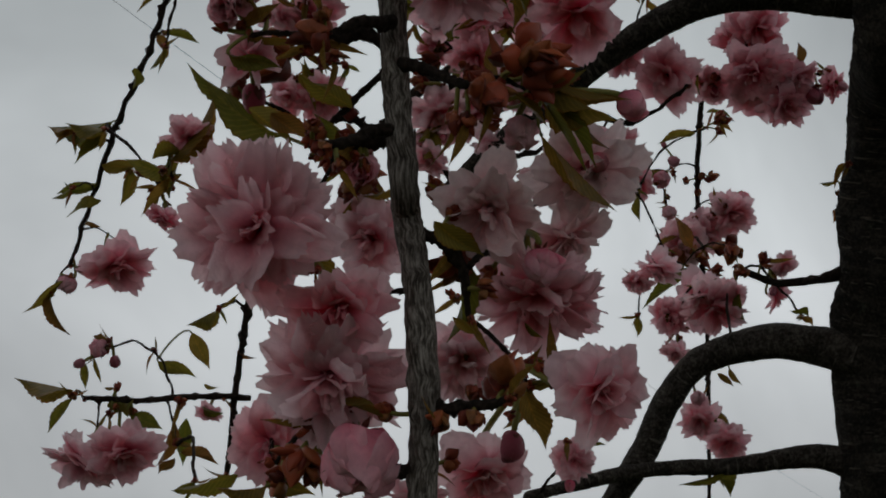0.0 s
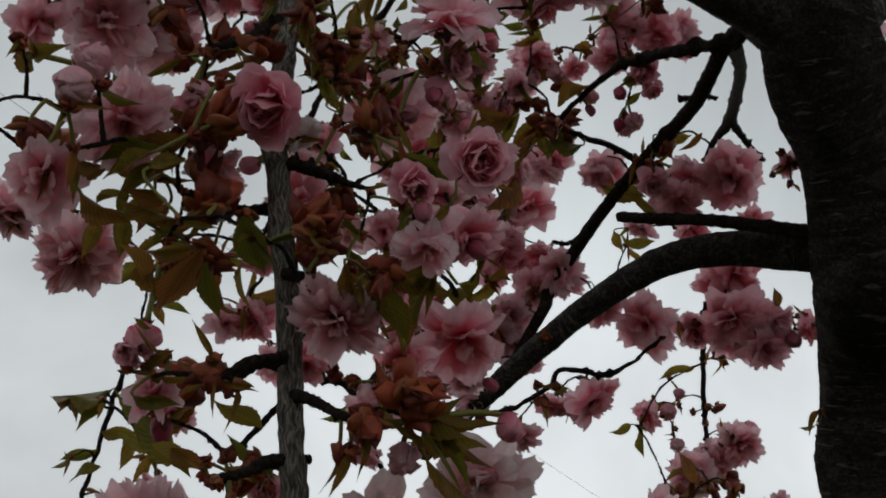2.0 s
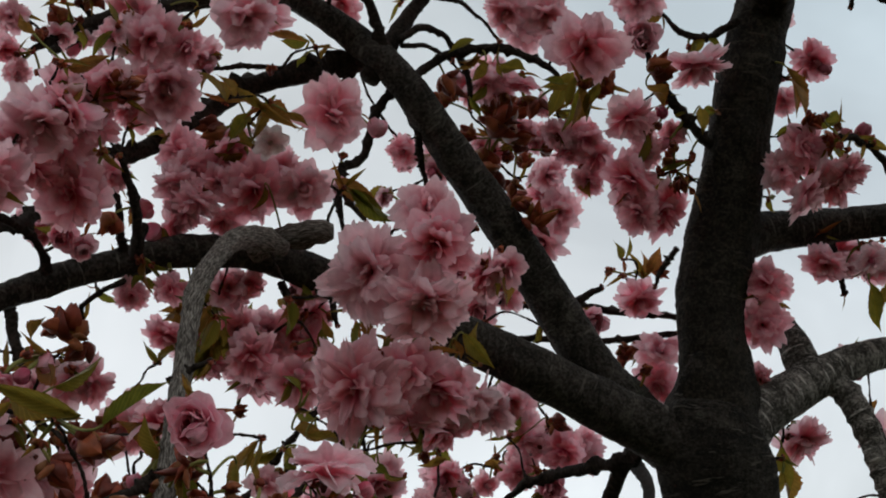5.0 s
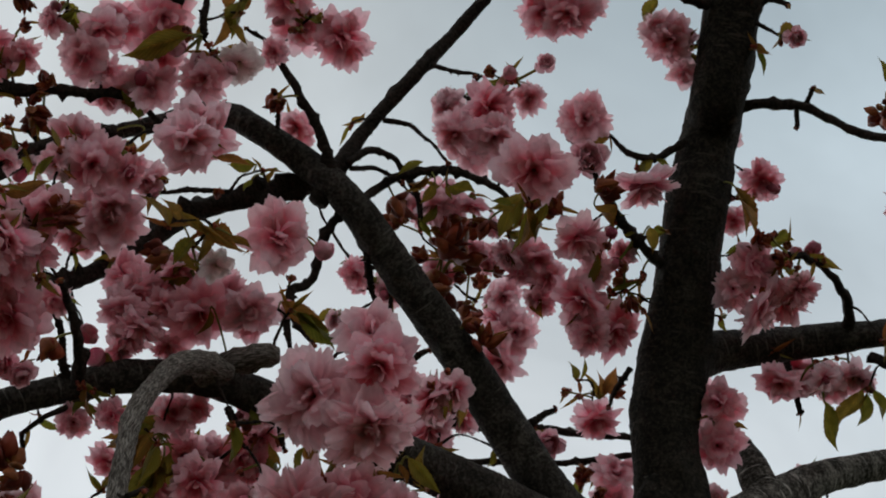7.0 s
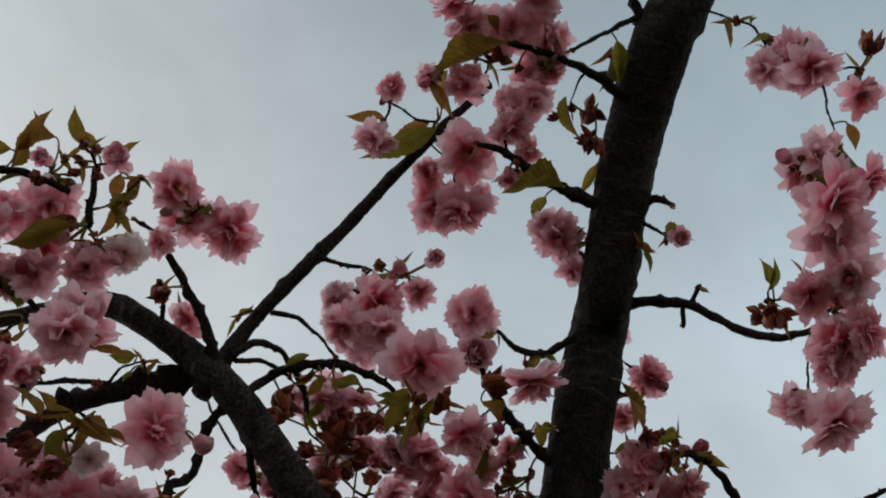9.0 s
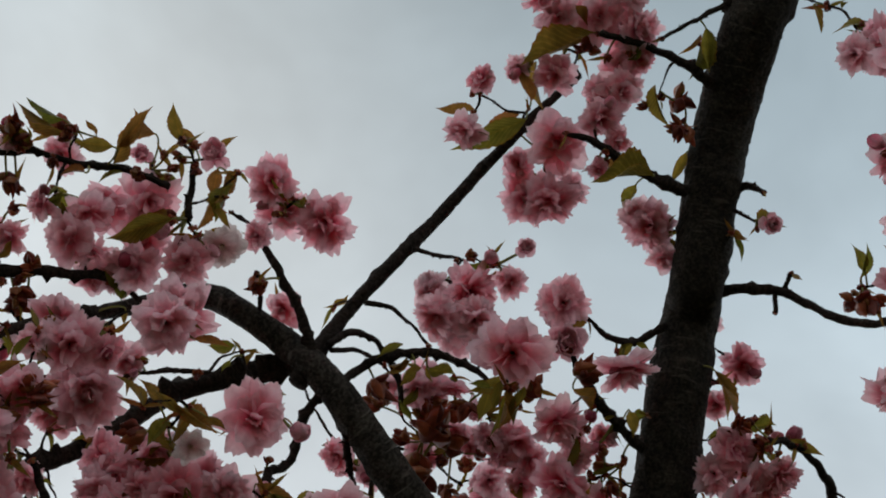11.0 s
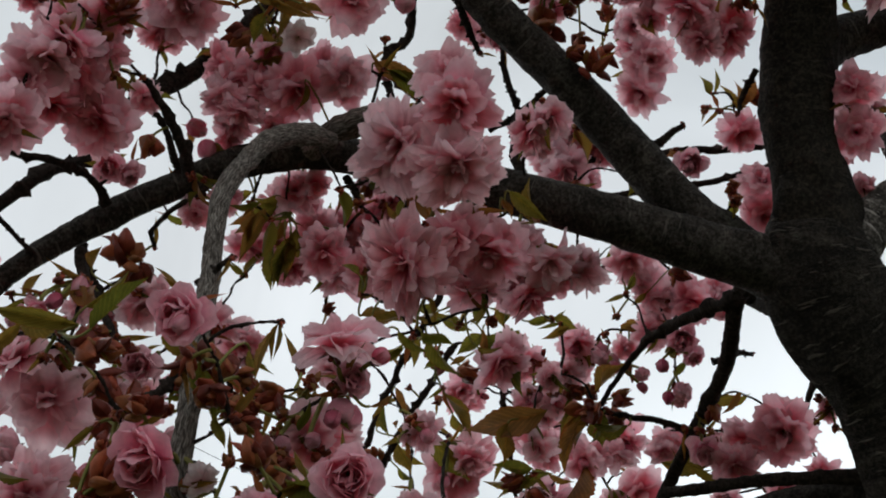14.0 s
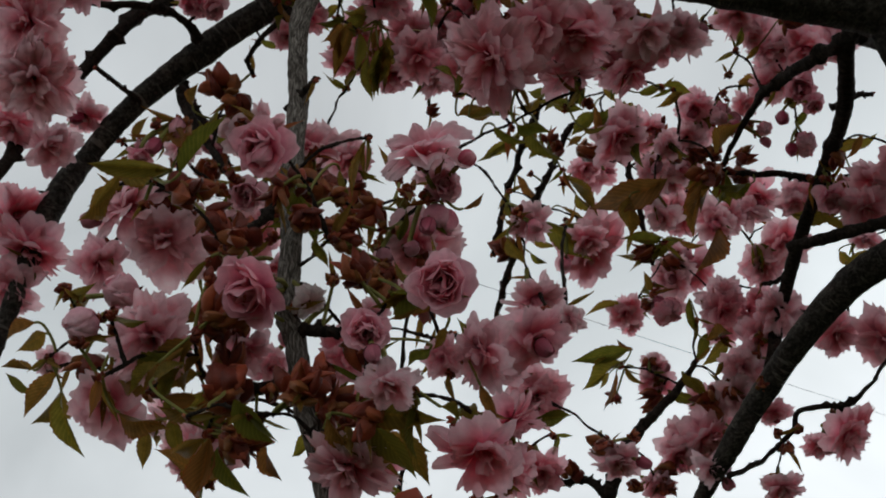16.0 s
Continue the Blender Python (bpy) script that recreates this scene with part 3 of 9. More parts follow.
limb("cut_branch", "short branch sawn off at its end", [(0.427, 0.968, 2.164, 0.0079), (0.374, 0.965, 2.171, 0.0055), (0.321, 0.963, 2.177, 0.0049), (0.277, 0.962, 2.178, 0.0045), (0.244, 0.962, 2.179, 0.0042), (0.240, 0.962, 2.179, 0.0031)], cut=True)
limb("limb", "dark arching limb", [(0.429, 0.769, 2.456, 0.0220), (0.467, 0.776, 2.475, 0.0186), (0.516, 0.779, 2.483, 0.0161), (0.581, 0.773, 2.485, 0.0142), (0.607, 0.769, 2.485, 0.0118), (0.671, 0.763, 2.483, 0.0118), (0.744, 0.752, 2.472, 0.0103)])
limb("limb", "pale peeling limb", [(0.416, 0.850, 2.296, 0.0255), (0.446, 0.846, 2.324, 0.0210), (0.479, 0.846, 2.347, 0.0194), (0.512, 0.848, 2.367, 0.0175), (0.547, 0.851, 2.386, 0.0152), (0.587, 0.859, 2.402, 0.0138), (0.657, 0.869, 2.424, 0.0116)], BARK_PALE)
limb("branch", "pale peeling limb", [(0.499, 0.846, 2.358, 0.0163), (0.493, 0.844, 2.400, 0.0137), (0.487, 0.853, 2.435, 0.0103), (0.479, 0.875, 2.471, 0.0105)], BARK_PALE)
limb("branch", "pale peeling limb", [(0.517, 0.850, 2.366, 0.0115), (0.530, 0.850, 2.347, 0.0111), (0.545, 0.861, 2.306, 0.0114), (0.554, 0.877, 2.258, 0.0105)], BARK_PALE)
limb("twig", "grey hanging twig with fibrous cracked bark", [(0.048, 0.656, 2.353, 0.0066), (0.033, 0.627, 2.338, 0.0078), (0.019, 0.599, 2.308, 0.0073), (0.010, 0.573, 2.266, 0.0066), (0.004, 0.550, 2.219, 0.0064), (0.003, 0.541, 2.179, 0.0058), (0.002, 0.537, 2.132, 0.0058), (0.003, 0.518, 2.061, 0.0058), (0.004, 0.513, 2.024, 0.0058), (0.002, 0.506, 1.974, 0.0058), (0.005, 0.507, 1.957, 0.0058), (0.009, 0.505, 1.918, 0.0058), (0.013, 0.509, 1.890, 0.0058), (0.015, 0.514, 1.861, 0.0058), (0.017, 0.513, 1.825, 0.0058), (0.021, 0.515, 1.786, 0.0058), (0.023, 0.530, 1.778, 0.0058), (0.027, 0.528, 1.752, 0.0058), (0.030, 0.528, 1.723, 0.0058), (0.032, 0.532, 1.695, 0.0058), (0.032, 0.539, 1.662, 0.0058), (0.030, 0.540, 1.628, 0.0058)], BARK_GREY)
limb("cut_branch", "short branch sawn off at its end", [(0.024, 0.681, 2.373, 0.0076), (0.047, 0.662, 2.369, 0.0085), (0.067, 0.655, 2.368, 0.0088), (0.080, 0.654, 2.368, 0.0089), (0.087, 0.654, 2.368, 0.0053)], BARK_GREY, cut=True)
limb("branch", "dark side branch", [(0.126, 0.622, 2.536, 0.0060), (0.092, 0.638, 2.550, 0.0092), (0.063, 0.646, 2.549, 0.0087), (0.012, 0.652, 2.536, 0.0079), (-0.032, 0.657, 2.499, 0.0074), (-0.071, 0.659, 2.468, 0.0071), (-0.113, 0.645, 2.427, 0.0062), (-0.140, 0.624, 2.356, 0.0047), (-0.161, 0.599, 2.320, 0.0047), (-0.223, 0.576, 2.233, 0.0045), (-0.236, 0.557, 2.186, 0.0043), (-0.259, 0.538, 2.133, 0.0032)])
limb("branch", "dark side branch", [(0.116, 0.629, 2.519, 0.0081), (0.133, 0.620, 2.551, 0.0076), (0.156, 0.613, 2.594, 0.0058), (0.203, 0.591, 2.647, 0.0062), (0.241, 0.578, 2.693, 0.0057), (0.284, 0.552, 2.736, 0.0054), (0.295, 0.535, 2.731, 0.0049), (0.333, 0.508, 2.759, 0.0043), (0.376, 0.481, 2.787, 0.0034)])
limb("twig", "thin dark knobbly twig", [(0.128, 0.608, 2.535, 0.0043), (0.120, 0.586, 2.554, 0.0038), (0.106, 0.565, 2.573, 0.0033), (0.089, 0.549, 2.600, 0.0028), (0.078, 0.535, 2.613, 0.0017), (0.059, 0.525, 2.623, 0.0014)])
limb("twig", "thin dark knobbly twig", [(0.083, 0.602, 2.557, 0.0024), (0.084, 0.579, 2.576, 0.0023), (0.082, 0.564, 2.588, 0.0021)])
limb("twig", "thin dark knobbly twig", [(0.151, 0.628, 2.516, 0.0035), (0.165, 0.632, 2.538, 0.0033), (0.189, 0.628, 2.551, 0.0034), (0.227, 0.624, 2.551, 0.0032), (0.265, 0.633, 2.540, 0.0027), (0.279, 0.643, 2.530, 0.0015)])
limb("twig", "thin dark knobbly twig", [(0.142, 0.610, 2.545, 0.0027), (0.158, 0.613, 2.566, 0.0028), (0.177, 0.628, 2.579, 0.0025), (0.190, 0.645, 2.576, 0.0023), (0.203, 0.665, 2.558, 0.0021), (0.203, 0.684, 2.543, 0.0018)])
limb("twig", "thin dark knobbly twig", [(0.144, 0.613, 2.542, 0.0024), (0.165, 0.637, 2.572, 0.0021), (0.189, 0.665, 2.586, 0.0017)])
limb("twig", "thin dark knobbly twig", [(0.173, 0.605, 2.598, 0.0029), (0.195, 0.607, 2.594, 0.0023), (0.213, 0.613, 2.574, 0.0015), (0.227, 0.619, 2.555, 0.0012)])
limb("twig", "thin dark knobbly twig", [(0.216, 0.583, 2.650, 0.0029), (0.236, 0.586, 2.645, 0.0023), (0.255, 0.584, 2.633, 0.0018)])
limb("twig", "thin dark knobbly twig", [(0.138, 0.634, 2.518, 0.0029), (0.121, 0.652, 2.500, 0.0035), (0.109, 0.677, 2.474, 0.0030), (0.092, 0.669, 2.453, 0.0037), (0.099, 0.681, 2.426, 0.0025), (0.113, 0.685, 2.406, 0.0013)])
limb("twig", "thin dark knobbly twig", [(0.092, 0.666, 2.457, 0.0034), (0.090, 0.681, 2.426, 0.0031), (0.094, 0.690, 2.402, 0.0020)])
limb("twig", "thin dark knobbly twig", [(0.156, 0.659, 2.489, 0.0038), (0.159, 0.692, 2.483, 0.0035), (0.163, 0.705, 2.469, 0.0024)])
limb("twig", "thin dark knobbly twig", [(0.423, 0.714, 2.515, 0.0044), (0.394, 0.679, 2.510, 0.0038), (0.373, 0.652, 2.512, 0.0038), (0.355, 0.623, 2.515, 0.0031), (0.342, 0.594, 2.517, 0.0019)])
limb("twig", "thin dark knobbly twig", [(0.441, 0.634, 2.598, 0.0033), (0.412, 0.633, 2.576, 0.0029), (0.384, 0.620, 2.565, 0.0023), (0.364, 0.596, 2.560, 0.0013)])
limb("twig", "thin dark knobbly twig", [(0.487, 0.619, 2.620, 0.0059), (0.504, 0.612, 2.623, 0.0049), (0.539, 0.600, 2.604, 0.0040), (0.561, 0.602, 2.587, 0.0034), (0.584, 0.599, 2.561, 0.0035), (0.610, 0.589, 2.541, 0.0032), (0.623, 0.566, 2.520, 0.0024)])
limb("twig", "thin dark knobbly twig", [(0.544, 0.599, 2.604, 0.0026), (0.552, 0.588, 2.612, 0.0023)])
limb("twig", "thin dark knobbly twig", [(0.538, 0.600, 2.604, 0.0026), (0.537, 0.615, 2.592, 0.0022)])
limb("twig", "thin dark knobbly twig", [(0.511, 0.540, 2.682, 0.0045), (0.521, 0.534, 2.672, 0.0033), (0.531, 0.532, 2.660, 0.0025)])
limb("twig", "thin dark knobbly twig", [(0.589, 0.771, 2.485, 0.0056), (0.581, 0.735, 2.489, 0.0043), (0.562, 0.703, 2.492, 0.0031), (0.540, 0.685, 2.495, 0.0029), (0.513, 0.669, 2.485, 0.0021)])
limb("twig", "thin dark knobbly twig", [(0.533, 0.802, 2.507, 0.0039), (0.541, 0.807, 2.474, 0.0034), (0.545, 0.825, 2.442, 0.0025)])
limb("twig", "thin dark knobbly twig", [(0.501, 0.474, 2.744, 0.0047), (0.478, 0.455, 2.735, 0.0040), (0.455, 0.438, 2.736, 0.0037), (0.413, 0.422, 2.738, 0.0028), (0.381, 0.412, 2.734, 0.0022)])
limb("twig", "thin dark knobbly twig", [(0.464, 0.541, 2.676, 0.0059), (0.434, 0.526, 2.676, 0.0047), (0.402, 0.509, 2.678, 0.0039), (0.373, 0.490, 2.681, 0.0030), (0.349, 0.480, 2.677, 0.0021)])
limb("twig", "thin dark knobbly twig", [(0.525, 0.431, 2.773, 0.0059), (0.512, 0.414, 2.785, 0.0052), (0.502, 0.393, 2.801, 0.0039)])
limb("twig", "thin dark knobbly twig", [(0.509, 0.408, 2.790, 0.0028), (0.473, 0.413, 2.764, 0.0023), (0.440, 0.424, 2.747, 0.0019)])
limb("twig", "thin dark knobbly twig", [(0.281, 0.788, 2.401, 0.0048), (0.299, 0.798, 2.419, 0.0038), (0.319, 0.798, 2.433, 0.0028)])
limb("twig", "thin dark knobbly twig", [(0.223, 0.883, 2.494, 0.0032), (0.277, 0.923, 2.522, 0.0033), (0.336, 0.939, 2.529, 0.0033), (0.370, 0.942, 2.524, 0.0033), (0.421, 0.943, 2.519, 0.0029)])
limb("twig", "thin dark knobbly twig", [(0.228, 0.910, 2.465, 0.0024), (0.275, 0.931, 2.484, 0.0029), (0.338, 0.947, 2.492, 0.0029), (0.417, 0.939, 2.494, 0.0029)])
limb("twig", "thin dark knobbly twig", [(0.275, 1.052, 2.292, 0.0040), (0.248, 1.045, 2.302, 0.0034), (0.216, 1.038, 2.311, 0.0030), (0.197, 1.034, 2.318, 0.0022)])
limb("twig", "thin dark knobbly twig", [(0.308, 0.987, 2.315, 0.0030), (0.328, 0.993, 2.323, 0.0027), (0.345, 1.002, 2.328, 0.0026)])
limb("twig", "thin dark knobbly twig", [(0.229, 1.121, 2.245, 0.0030), (0.215, 1.125, 2.239, 0.0026), (0.200, 1.125, 2.240, 0.0023)])
limb("twig", "thin dark knobbly twig", [(0.446, 1.357, 2.536, 0.0048), (0.471, 1.413, 2.542, 0.0039), (0.505, 1.447, 2.528, 0.0025)])
limb("twig", "thin dark knobbly twig", [(-0.072, 0.656, 2.347, 0.0041), (-0.072, 0.633, 2.357, 0.0034), (-0.073, 0.611, 2.366, 0.0027), (-0.077, 0.590, 2.374, 0.0018)])
limb("twig", "thin dark knobbly twig", [(-0.056, 0.633, 2.326, 0.0051), (-0.054, 0.615, 2.332, 0.0038), (-0.052, 0.589, 2.332, 0.0033), (-0.054, 0.571, 2.338, 0.0027), (-0.058, 0.543, 2.339, 0.0016)])
limb("twig", "thin dark knobbly twig", [(-0.118, 0.631, 2.310, 0.0038), (-0.123, 0.611, 2.318, 0.0026), (-0.131, 0.587, 2.313, 0.0028), (-0.149, 0.563, 2.305, 0.0025), (-0.169, 0.554, 2.311, 0.0024), (-0.186, 0.543, 2.303, 0.0019)])
limb("twig", "thin dark knobbly twig", [(-0.170, 0.626, 2.269, 0.0026), (-0.176, 0.607, 2.275, 0.0022), (-0.182, 0.589, 2.280, 0.0016)])
limb("twig", "thin dark knobbly twig", [(-0.141, 0.639, 2.277, 0.0043), (-0.133, 0.639, 2.247, 0.0032), (-0.113, 0.635, 2.208, 0.0026), (-0.098, 0.624, 2.177, 0.0018)])
limb("twig", "thin dark knobbly twig", [(-0.152, 0.660, 2.304, 0.0043), (-0.145, 0.669, 2.279, 0.0035), (-0.135, 0.675, 2.258, 0.0029), (-0.127, 0.686, 2.230, 0.0023)])
limb("twig", "thin dark knobbly twig", [(0.043, 0.719, 2.374, 0.0038), (0.049, 0.722, 2.356, 0.0035), (0.054, 0.724, 2.339, 0.0022)])
limb("twig", "thin dark knobbly twig", [(0.082, 0.718, 2.373, 0.0037), (0.085, 0.726, 2.349, 0.0030), (0.087, 0.734, 2.341, 0.0020)])
limb("twig", "thin dark knobbly twig", [(-0.006, 0.537, 2.134, 0.0028), (0.006, 0.535, 2.140, 0.0023), (0.021, 0.525, 2.140, 0.0021)])
limb("twig", "thin dark knobbly twig", [(0.002, 0.512, 2.053, 0.0036), (-0.012, 0.509, 2.040, 0.0033), (-0.024, 0.504, 2.029, 0.0031), (-0.032, 0.502, 2.024, 0.0025)])
limb("twig", "thin dark knobbly twig", [(0.010, 0.504, 1.959, 0.0034), (0.024, 0.502, 1.953, 0.0036), (0.036, 0.500, 1.947, 0.0025), (0.051, 0.494, 1.938, 0.0015)])
limb("twig", "thin dark knobbly twig", [(0.002, 0.513, 1.938, 0.0038), (-0.013, 0.509, 1.935, 0.0031), (-0.029, 0.502, 1.936, 0.0032), (-0.039, 0.495, 1.937, 0.0021)])
limb("twig", "thin dark knobbly twig", [(0.015, 0.500, 1.853, 0.0038), (0.004, 0.491, 1.848, 0.0029), (-0.005, 0.488, 1.842, 0.0028), (-0.014, 0.485, 1.837, 0.0020)])
limb("twig", "thin dark knobbly twig", [(0.018, 0.507, 1.838, 0.0031), (0.030, 0.499, 1.831, 0.0029), (0.041, 0.492, 1.822, 0.0024), (0.051, 0.483, 1.817, 0.0016)])
limb("twig", "thin dark knobbly twig", [(0.012, 0.501, 1.896, 0.0034), (0.027, 0.494, 1.888, 0.0031), (0.041, 0.487, 1.879, 0.0023), (0.051, 0.484, 1.872, 0.0012)])
limb("twig", "thin dark knobbly twig", [(0.017, 0.511, 1.807, 0.0035), (0.006, 0.506, 1.805, 0.0032), (-0.006, 0.504, 1.797, 0.0029), (-0.018, 0.499, 1.797, 0.0018)])
limb("twig", "thin dark knobbly twig", [(0.032, 0.532, 1.694, 0.0031), (0.043, 0.527, 1.693, 0.0029), (0.053, 0.520, 1.694, 0.0024), (0.064, 0.514, 1.696, 0.0016)])
limb("twig", "thin dark knobbly twig", [(0.024, 0.538, 1.817, 0.0027), (0.008, 0.548, 1.819, 0.0031), (-0.007, 0.555, 1.818, 0.0029), (-0.017, 0.561, 1.817, 0.0018)])
limb("twig", "thin dark knobbly twig", [(0.027, 0.533, 1.769, 0.0031), (0.038, 0.533, 1.767, 0.0029), (0.048, 0.536, 1.755, 0.0025), (0.051, 0.543, 1.737, 0.0018)])
limb("twig", "thin dark knobbly twig", [(0.031, 0.536, 1.670, 0.0030), (0.021, 0.537, 1.669, 0.0034), (0.009, 0.536, 1.672, 0.0021)])
limb("twig", "thin dark knobbly twig", [(0.014, 0.534, 1.860, 0.0029), (0.001, 0.533, 1.864, 0.0037), (-0.011, 0.535, 1.859, 0.0030), (-0.024, 0.537, 1.857, 0.0020)])
limb("twig", "thin dark knobbly twig", [(-0.172, 1.123, 2.241, 0.0026), (-0.179, 1.134, 2.211, 0.0024), (-0.198, 1.154, 2.157, 0.0023), (-0.222, 1.176, 2.100, 0.0022), (-0.243, 1.201, 2.034, 0.0020), (-0.260, 1.221, 1.980, 0.0017)])
limb("twig", "thin dark knobbly twig", [(-0.086, 1.122, 1.927, 0.0028), (-0.091, 1.132, 1.899, 0.0026), (-0.096, 1.150, 1.850, 0.0025), (-0.102, 1.175, 1.782, 0.0021)])
limb("twig", "thin dark knobbly twig", [(-0.083, 1.152, 1.843, 0.0025), (-0.135, 1.135, 1.839, 0.0023), (-0.175, 1.119, 1.831, 0.0021), (-0.215, 1.112, 1.830, 0.0017)])
limb("twig", "thin dark knobbly twig", [(0.443, 1.146, 1.972, 0.0062), (0.418, 1.150, 1.966, 0.0037), (0.396, 1.162, 1.965, 0.0034), (0.363, 1.163, 1.970, 0.0029), (0.345, 1.161, 1.979, 0.0016)])
limb("twig", "thin dark knobbly twig", [(0.089, 0.988, 2.497, 0.0035), (0.051, 1.022, 2.465, 0.0031), (-0.004, 1.062, 2.412, 0.0028), (-0.052, 1.102, 2.347, 0.0025)])
limb("twig", "thin dark knobbly twig", [(0.068, 1.031, 2.421, 0.0027), (0.033, 1.046, 2.381, 0.0028), (-0.006, 1.061, 2.337, 0.0031), (-0.046, 1.084, 2.283, 0.0026), (-0.065, 1.098, 2.250, 0.0018)])
limb("twig", "thin dark knobbly twig", [(0.100, 1.124, 2.485, 0.0026), (0.096, 1.152, 2.441, 0.0028), (0.092, 1.182, 2.391, 0.0026), (0.090, 1.216, 2.339, 0.0019)])
limb("twig", "thin dark knobbly twig", [(0.017, 1.120, 2.069, 0.0061), (0.043, 1.124, 2.114, 0.0054), (0.073, 1.138, 2.146, 0.0044), (0.096, 1.154, 2.171, 0.0035), (0.118, 1.157, 2.196, 0.0024)])
limb("twig", "thin dark knobbly twig", [(0.131, 1.106, 2.054, 0.0023), (0.161, 1.130, 2.071, 0.0020), (0.191, 1.137, 2.093, 0.0021), (0.205, 1.132, 2.109, 0.0022), (0.246, 1.135, 2.105, 0.0025), (0.270, 1.125, 2.114, 0.0017), (0.297, 1.110, 2.133, 0.0015)])
limb("twig", "thin dark knobbly twig", [(0.018, 1.123, 2.064, 0.0035), (-0.000, 1.124, 2.092, 0.0043), (-0.023, 1.127, 2.096, 0.0038), (-0.041, 1.122, 2.113, 0.0020)])
limb("twig", "thin dark knobbly twig", [(0.027, 0.507, 2.583, 0.0037), (0.030, 0.489, 2.607, 0.0034), (0.033, 0.474, 2.618, 0.0024)])
limb("twig", "thin dark knobbly twig", [(0.013, 0.485, 2.600, 0.0023), (-0.022, 0.469, 2.601, 0.0026), (-0.057, 0.461, 2.597, 0.0025), (-0.091, 0.448, 2.595, 0.0023), (-0.115, 0.445, 2.587, 0.0022), (-0.137, 0.431, 2.574, 0.0016)])
limb("twig", "thin dark knobbly twig", [(-0.008, 0.573, 2.552, 0.0016), (-0.032, 0.543, 2.550, 0.0029), (-0.076, 0.533, 2.548, 0.0040), (-0.116, 0.522, 2.534, 0.0050), (-0.164, 0.511, 2.520, 0.0052), (-0.218, 0.501, 2.506, 0.0048)])
limb("twig", "thin dark knobbly twig", [(-0.074, 0.574, 2.531, 0.0037), (-0.094, 0.572, 2.522, 0.0039), (-0.110, 0.554, 2.524, 0.0023)])
limb("twig", "thin dark knobbly twig", [(0.047, 0.594, 2.493, 0.0027), (0.012, 0.588, 2.488, 0.0023), (-0.021, 0.579, 2.470, 0.0019)])
limb("twig", "thin dark knobbly twig", [(-0.038, 0.544, 2.509, 0.0048), (-0.078, 0.538, 2.488, 0.0047), (-0.105, 0.532, 2.467, 0.0037), (-0.130, 0.532, 2.440, 0.0021)])
limb("twig", "thin dark knobbly twig", [(0.153, 0.805, 2.478, 0.0036), (0.181, 0.802, 2.489, 0.0035), (0.210, 0.789, 2.498, 0.0030)])
limb("twig", "thin dark knobbly twig", [(0.181, 0.800, 2.491, 0.0034), (0.176, 0.780, 2.516, 0.0032), (0.178, 0.761, 2.540, 0.0026)])
limb("twig", "thin dark knobbly twig", [(0.178, 0.803, 2.488, 0.0041), (0.172, 0.801, 2.439, 0.0046), (0.178, 0.801, 2.408, 0.0049)])
limb("twig", "thin dark knobbly twig", [(0.357, 0.845, 2.308, 0.0056), (0.336, 0.890, 2.313, 0.0048), (0.293, 0.937, 2.333, 0.0045), (0.262, 0.975, 2.349, 0.0036), (0.231, 1.005, 2.341, 0.0026), (0.202, 1.030, 2.322, 0.0019)])
limb("twig", "thin dark knobbly twig", [(0.346, 0.916, 2.328, 0.0061), (0.402, 1.122, 2.435, 0.0057), (0.447, 1.367, 2.538, 0.0065), (0.436, 1.418, 2.535, 0.0039), (0.425, 1.430, 2.518, 0.0023)])
limb("twig", "thin dark knobbly twig", [(-0.038, 0.663, 2.352, 0.0042), (-0.063, 0.665, 2.336, 0.0028), (-0.082, 0.665, 2.323, 0.0024), (-0.100, 0.674, 2.315, 0.0019), (-0.101, 0.682, 2.306, 0.0019)])
limb("twig", "thin dark knobbly twig", [(0.435, 1.546, 2.376, 0.0037), (0.434, 1.583, 2.331, 0.0032), (0.438, 1.633, 2.250, 0.0030), (0.448, 1.666, 2.185, 0.0030), (0.460, 1.706, 2.098, 0.0027), (0.466, 1.740, 2.001, 0.0025), (0.472, 1.789, 1.862, 0.0022)])
limb("twig", "thin dark knobbly twig", [(0.603, 0.777, 2.466, 0.0045), (0.629, 0.778, 2.449, 0.0042), (0.660, 0.776, 2.435, 0.0040), (0.690, 0.771, 2.423, 0.0025)])
limb("twig", "thin dark knobbly twig", [(0.387, 0.779, 2.460, 0.0030), (0.377, 0.785, 2.449, 0.0031), (0.369, 0.791, 2.439, 0.0023), (0.364, 0.791, 2.426, 0.0014)])
limb("twig", "thin dark knobbly twig", [(0.502, 0.550, 2.661, 0.0024), (0.515, 0.550, 2.647, 0.0018), (0.526, 0.554, 2.642, 0.0017)])
limb("twig", "thin dark knobbly twig", [(-0.019, 0.577, 1.832, 0.0013), (-0.008, 0.573, 1.842, 0.0016), (0.002, 0.564, 1.850, 0.0017), (0.015, 0.546, 1.855, 0.0018)])
limb("twig", "thin dark knobbly twig", [(0.657, 0.753, 2.478, 0.0039), (0.678, 0.734, 2.477, 0.0032), (0.699, 0.715, 2.476, 0.0027), (0.724, 0.698, 2.472, 0.0017)])
WOOD = np.array(SAMPLES)


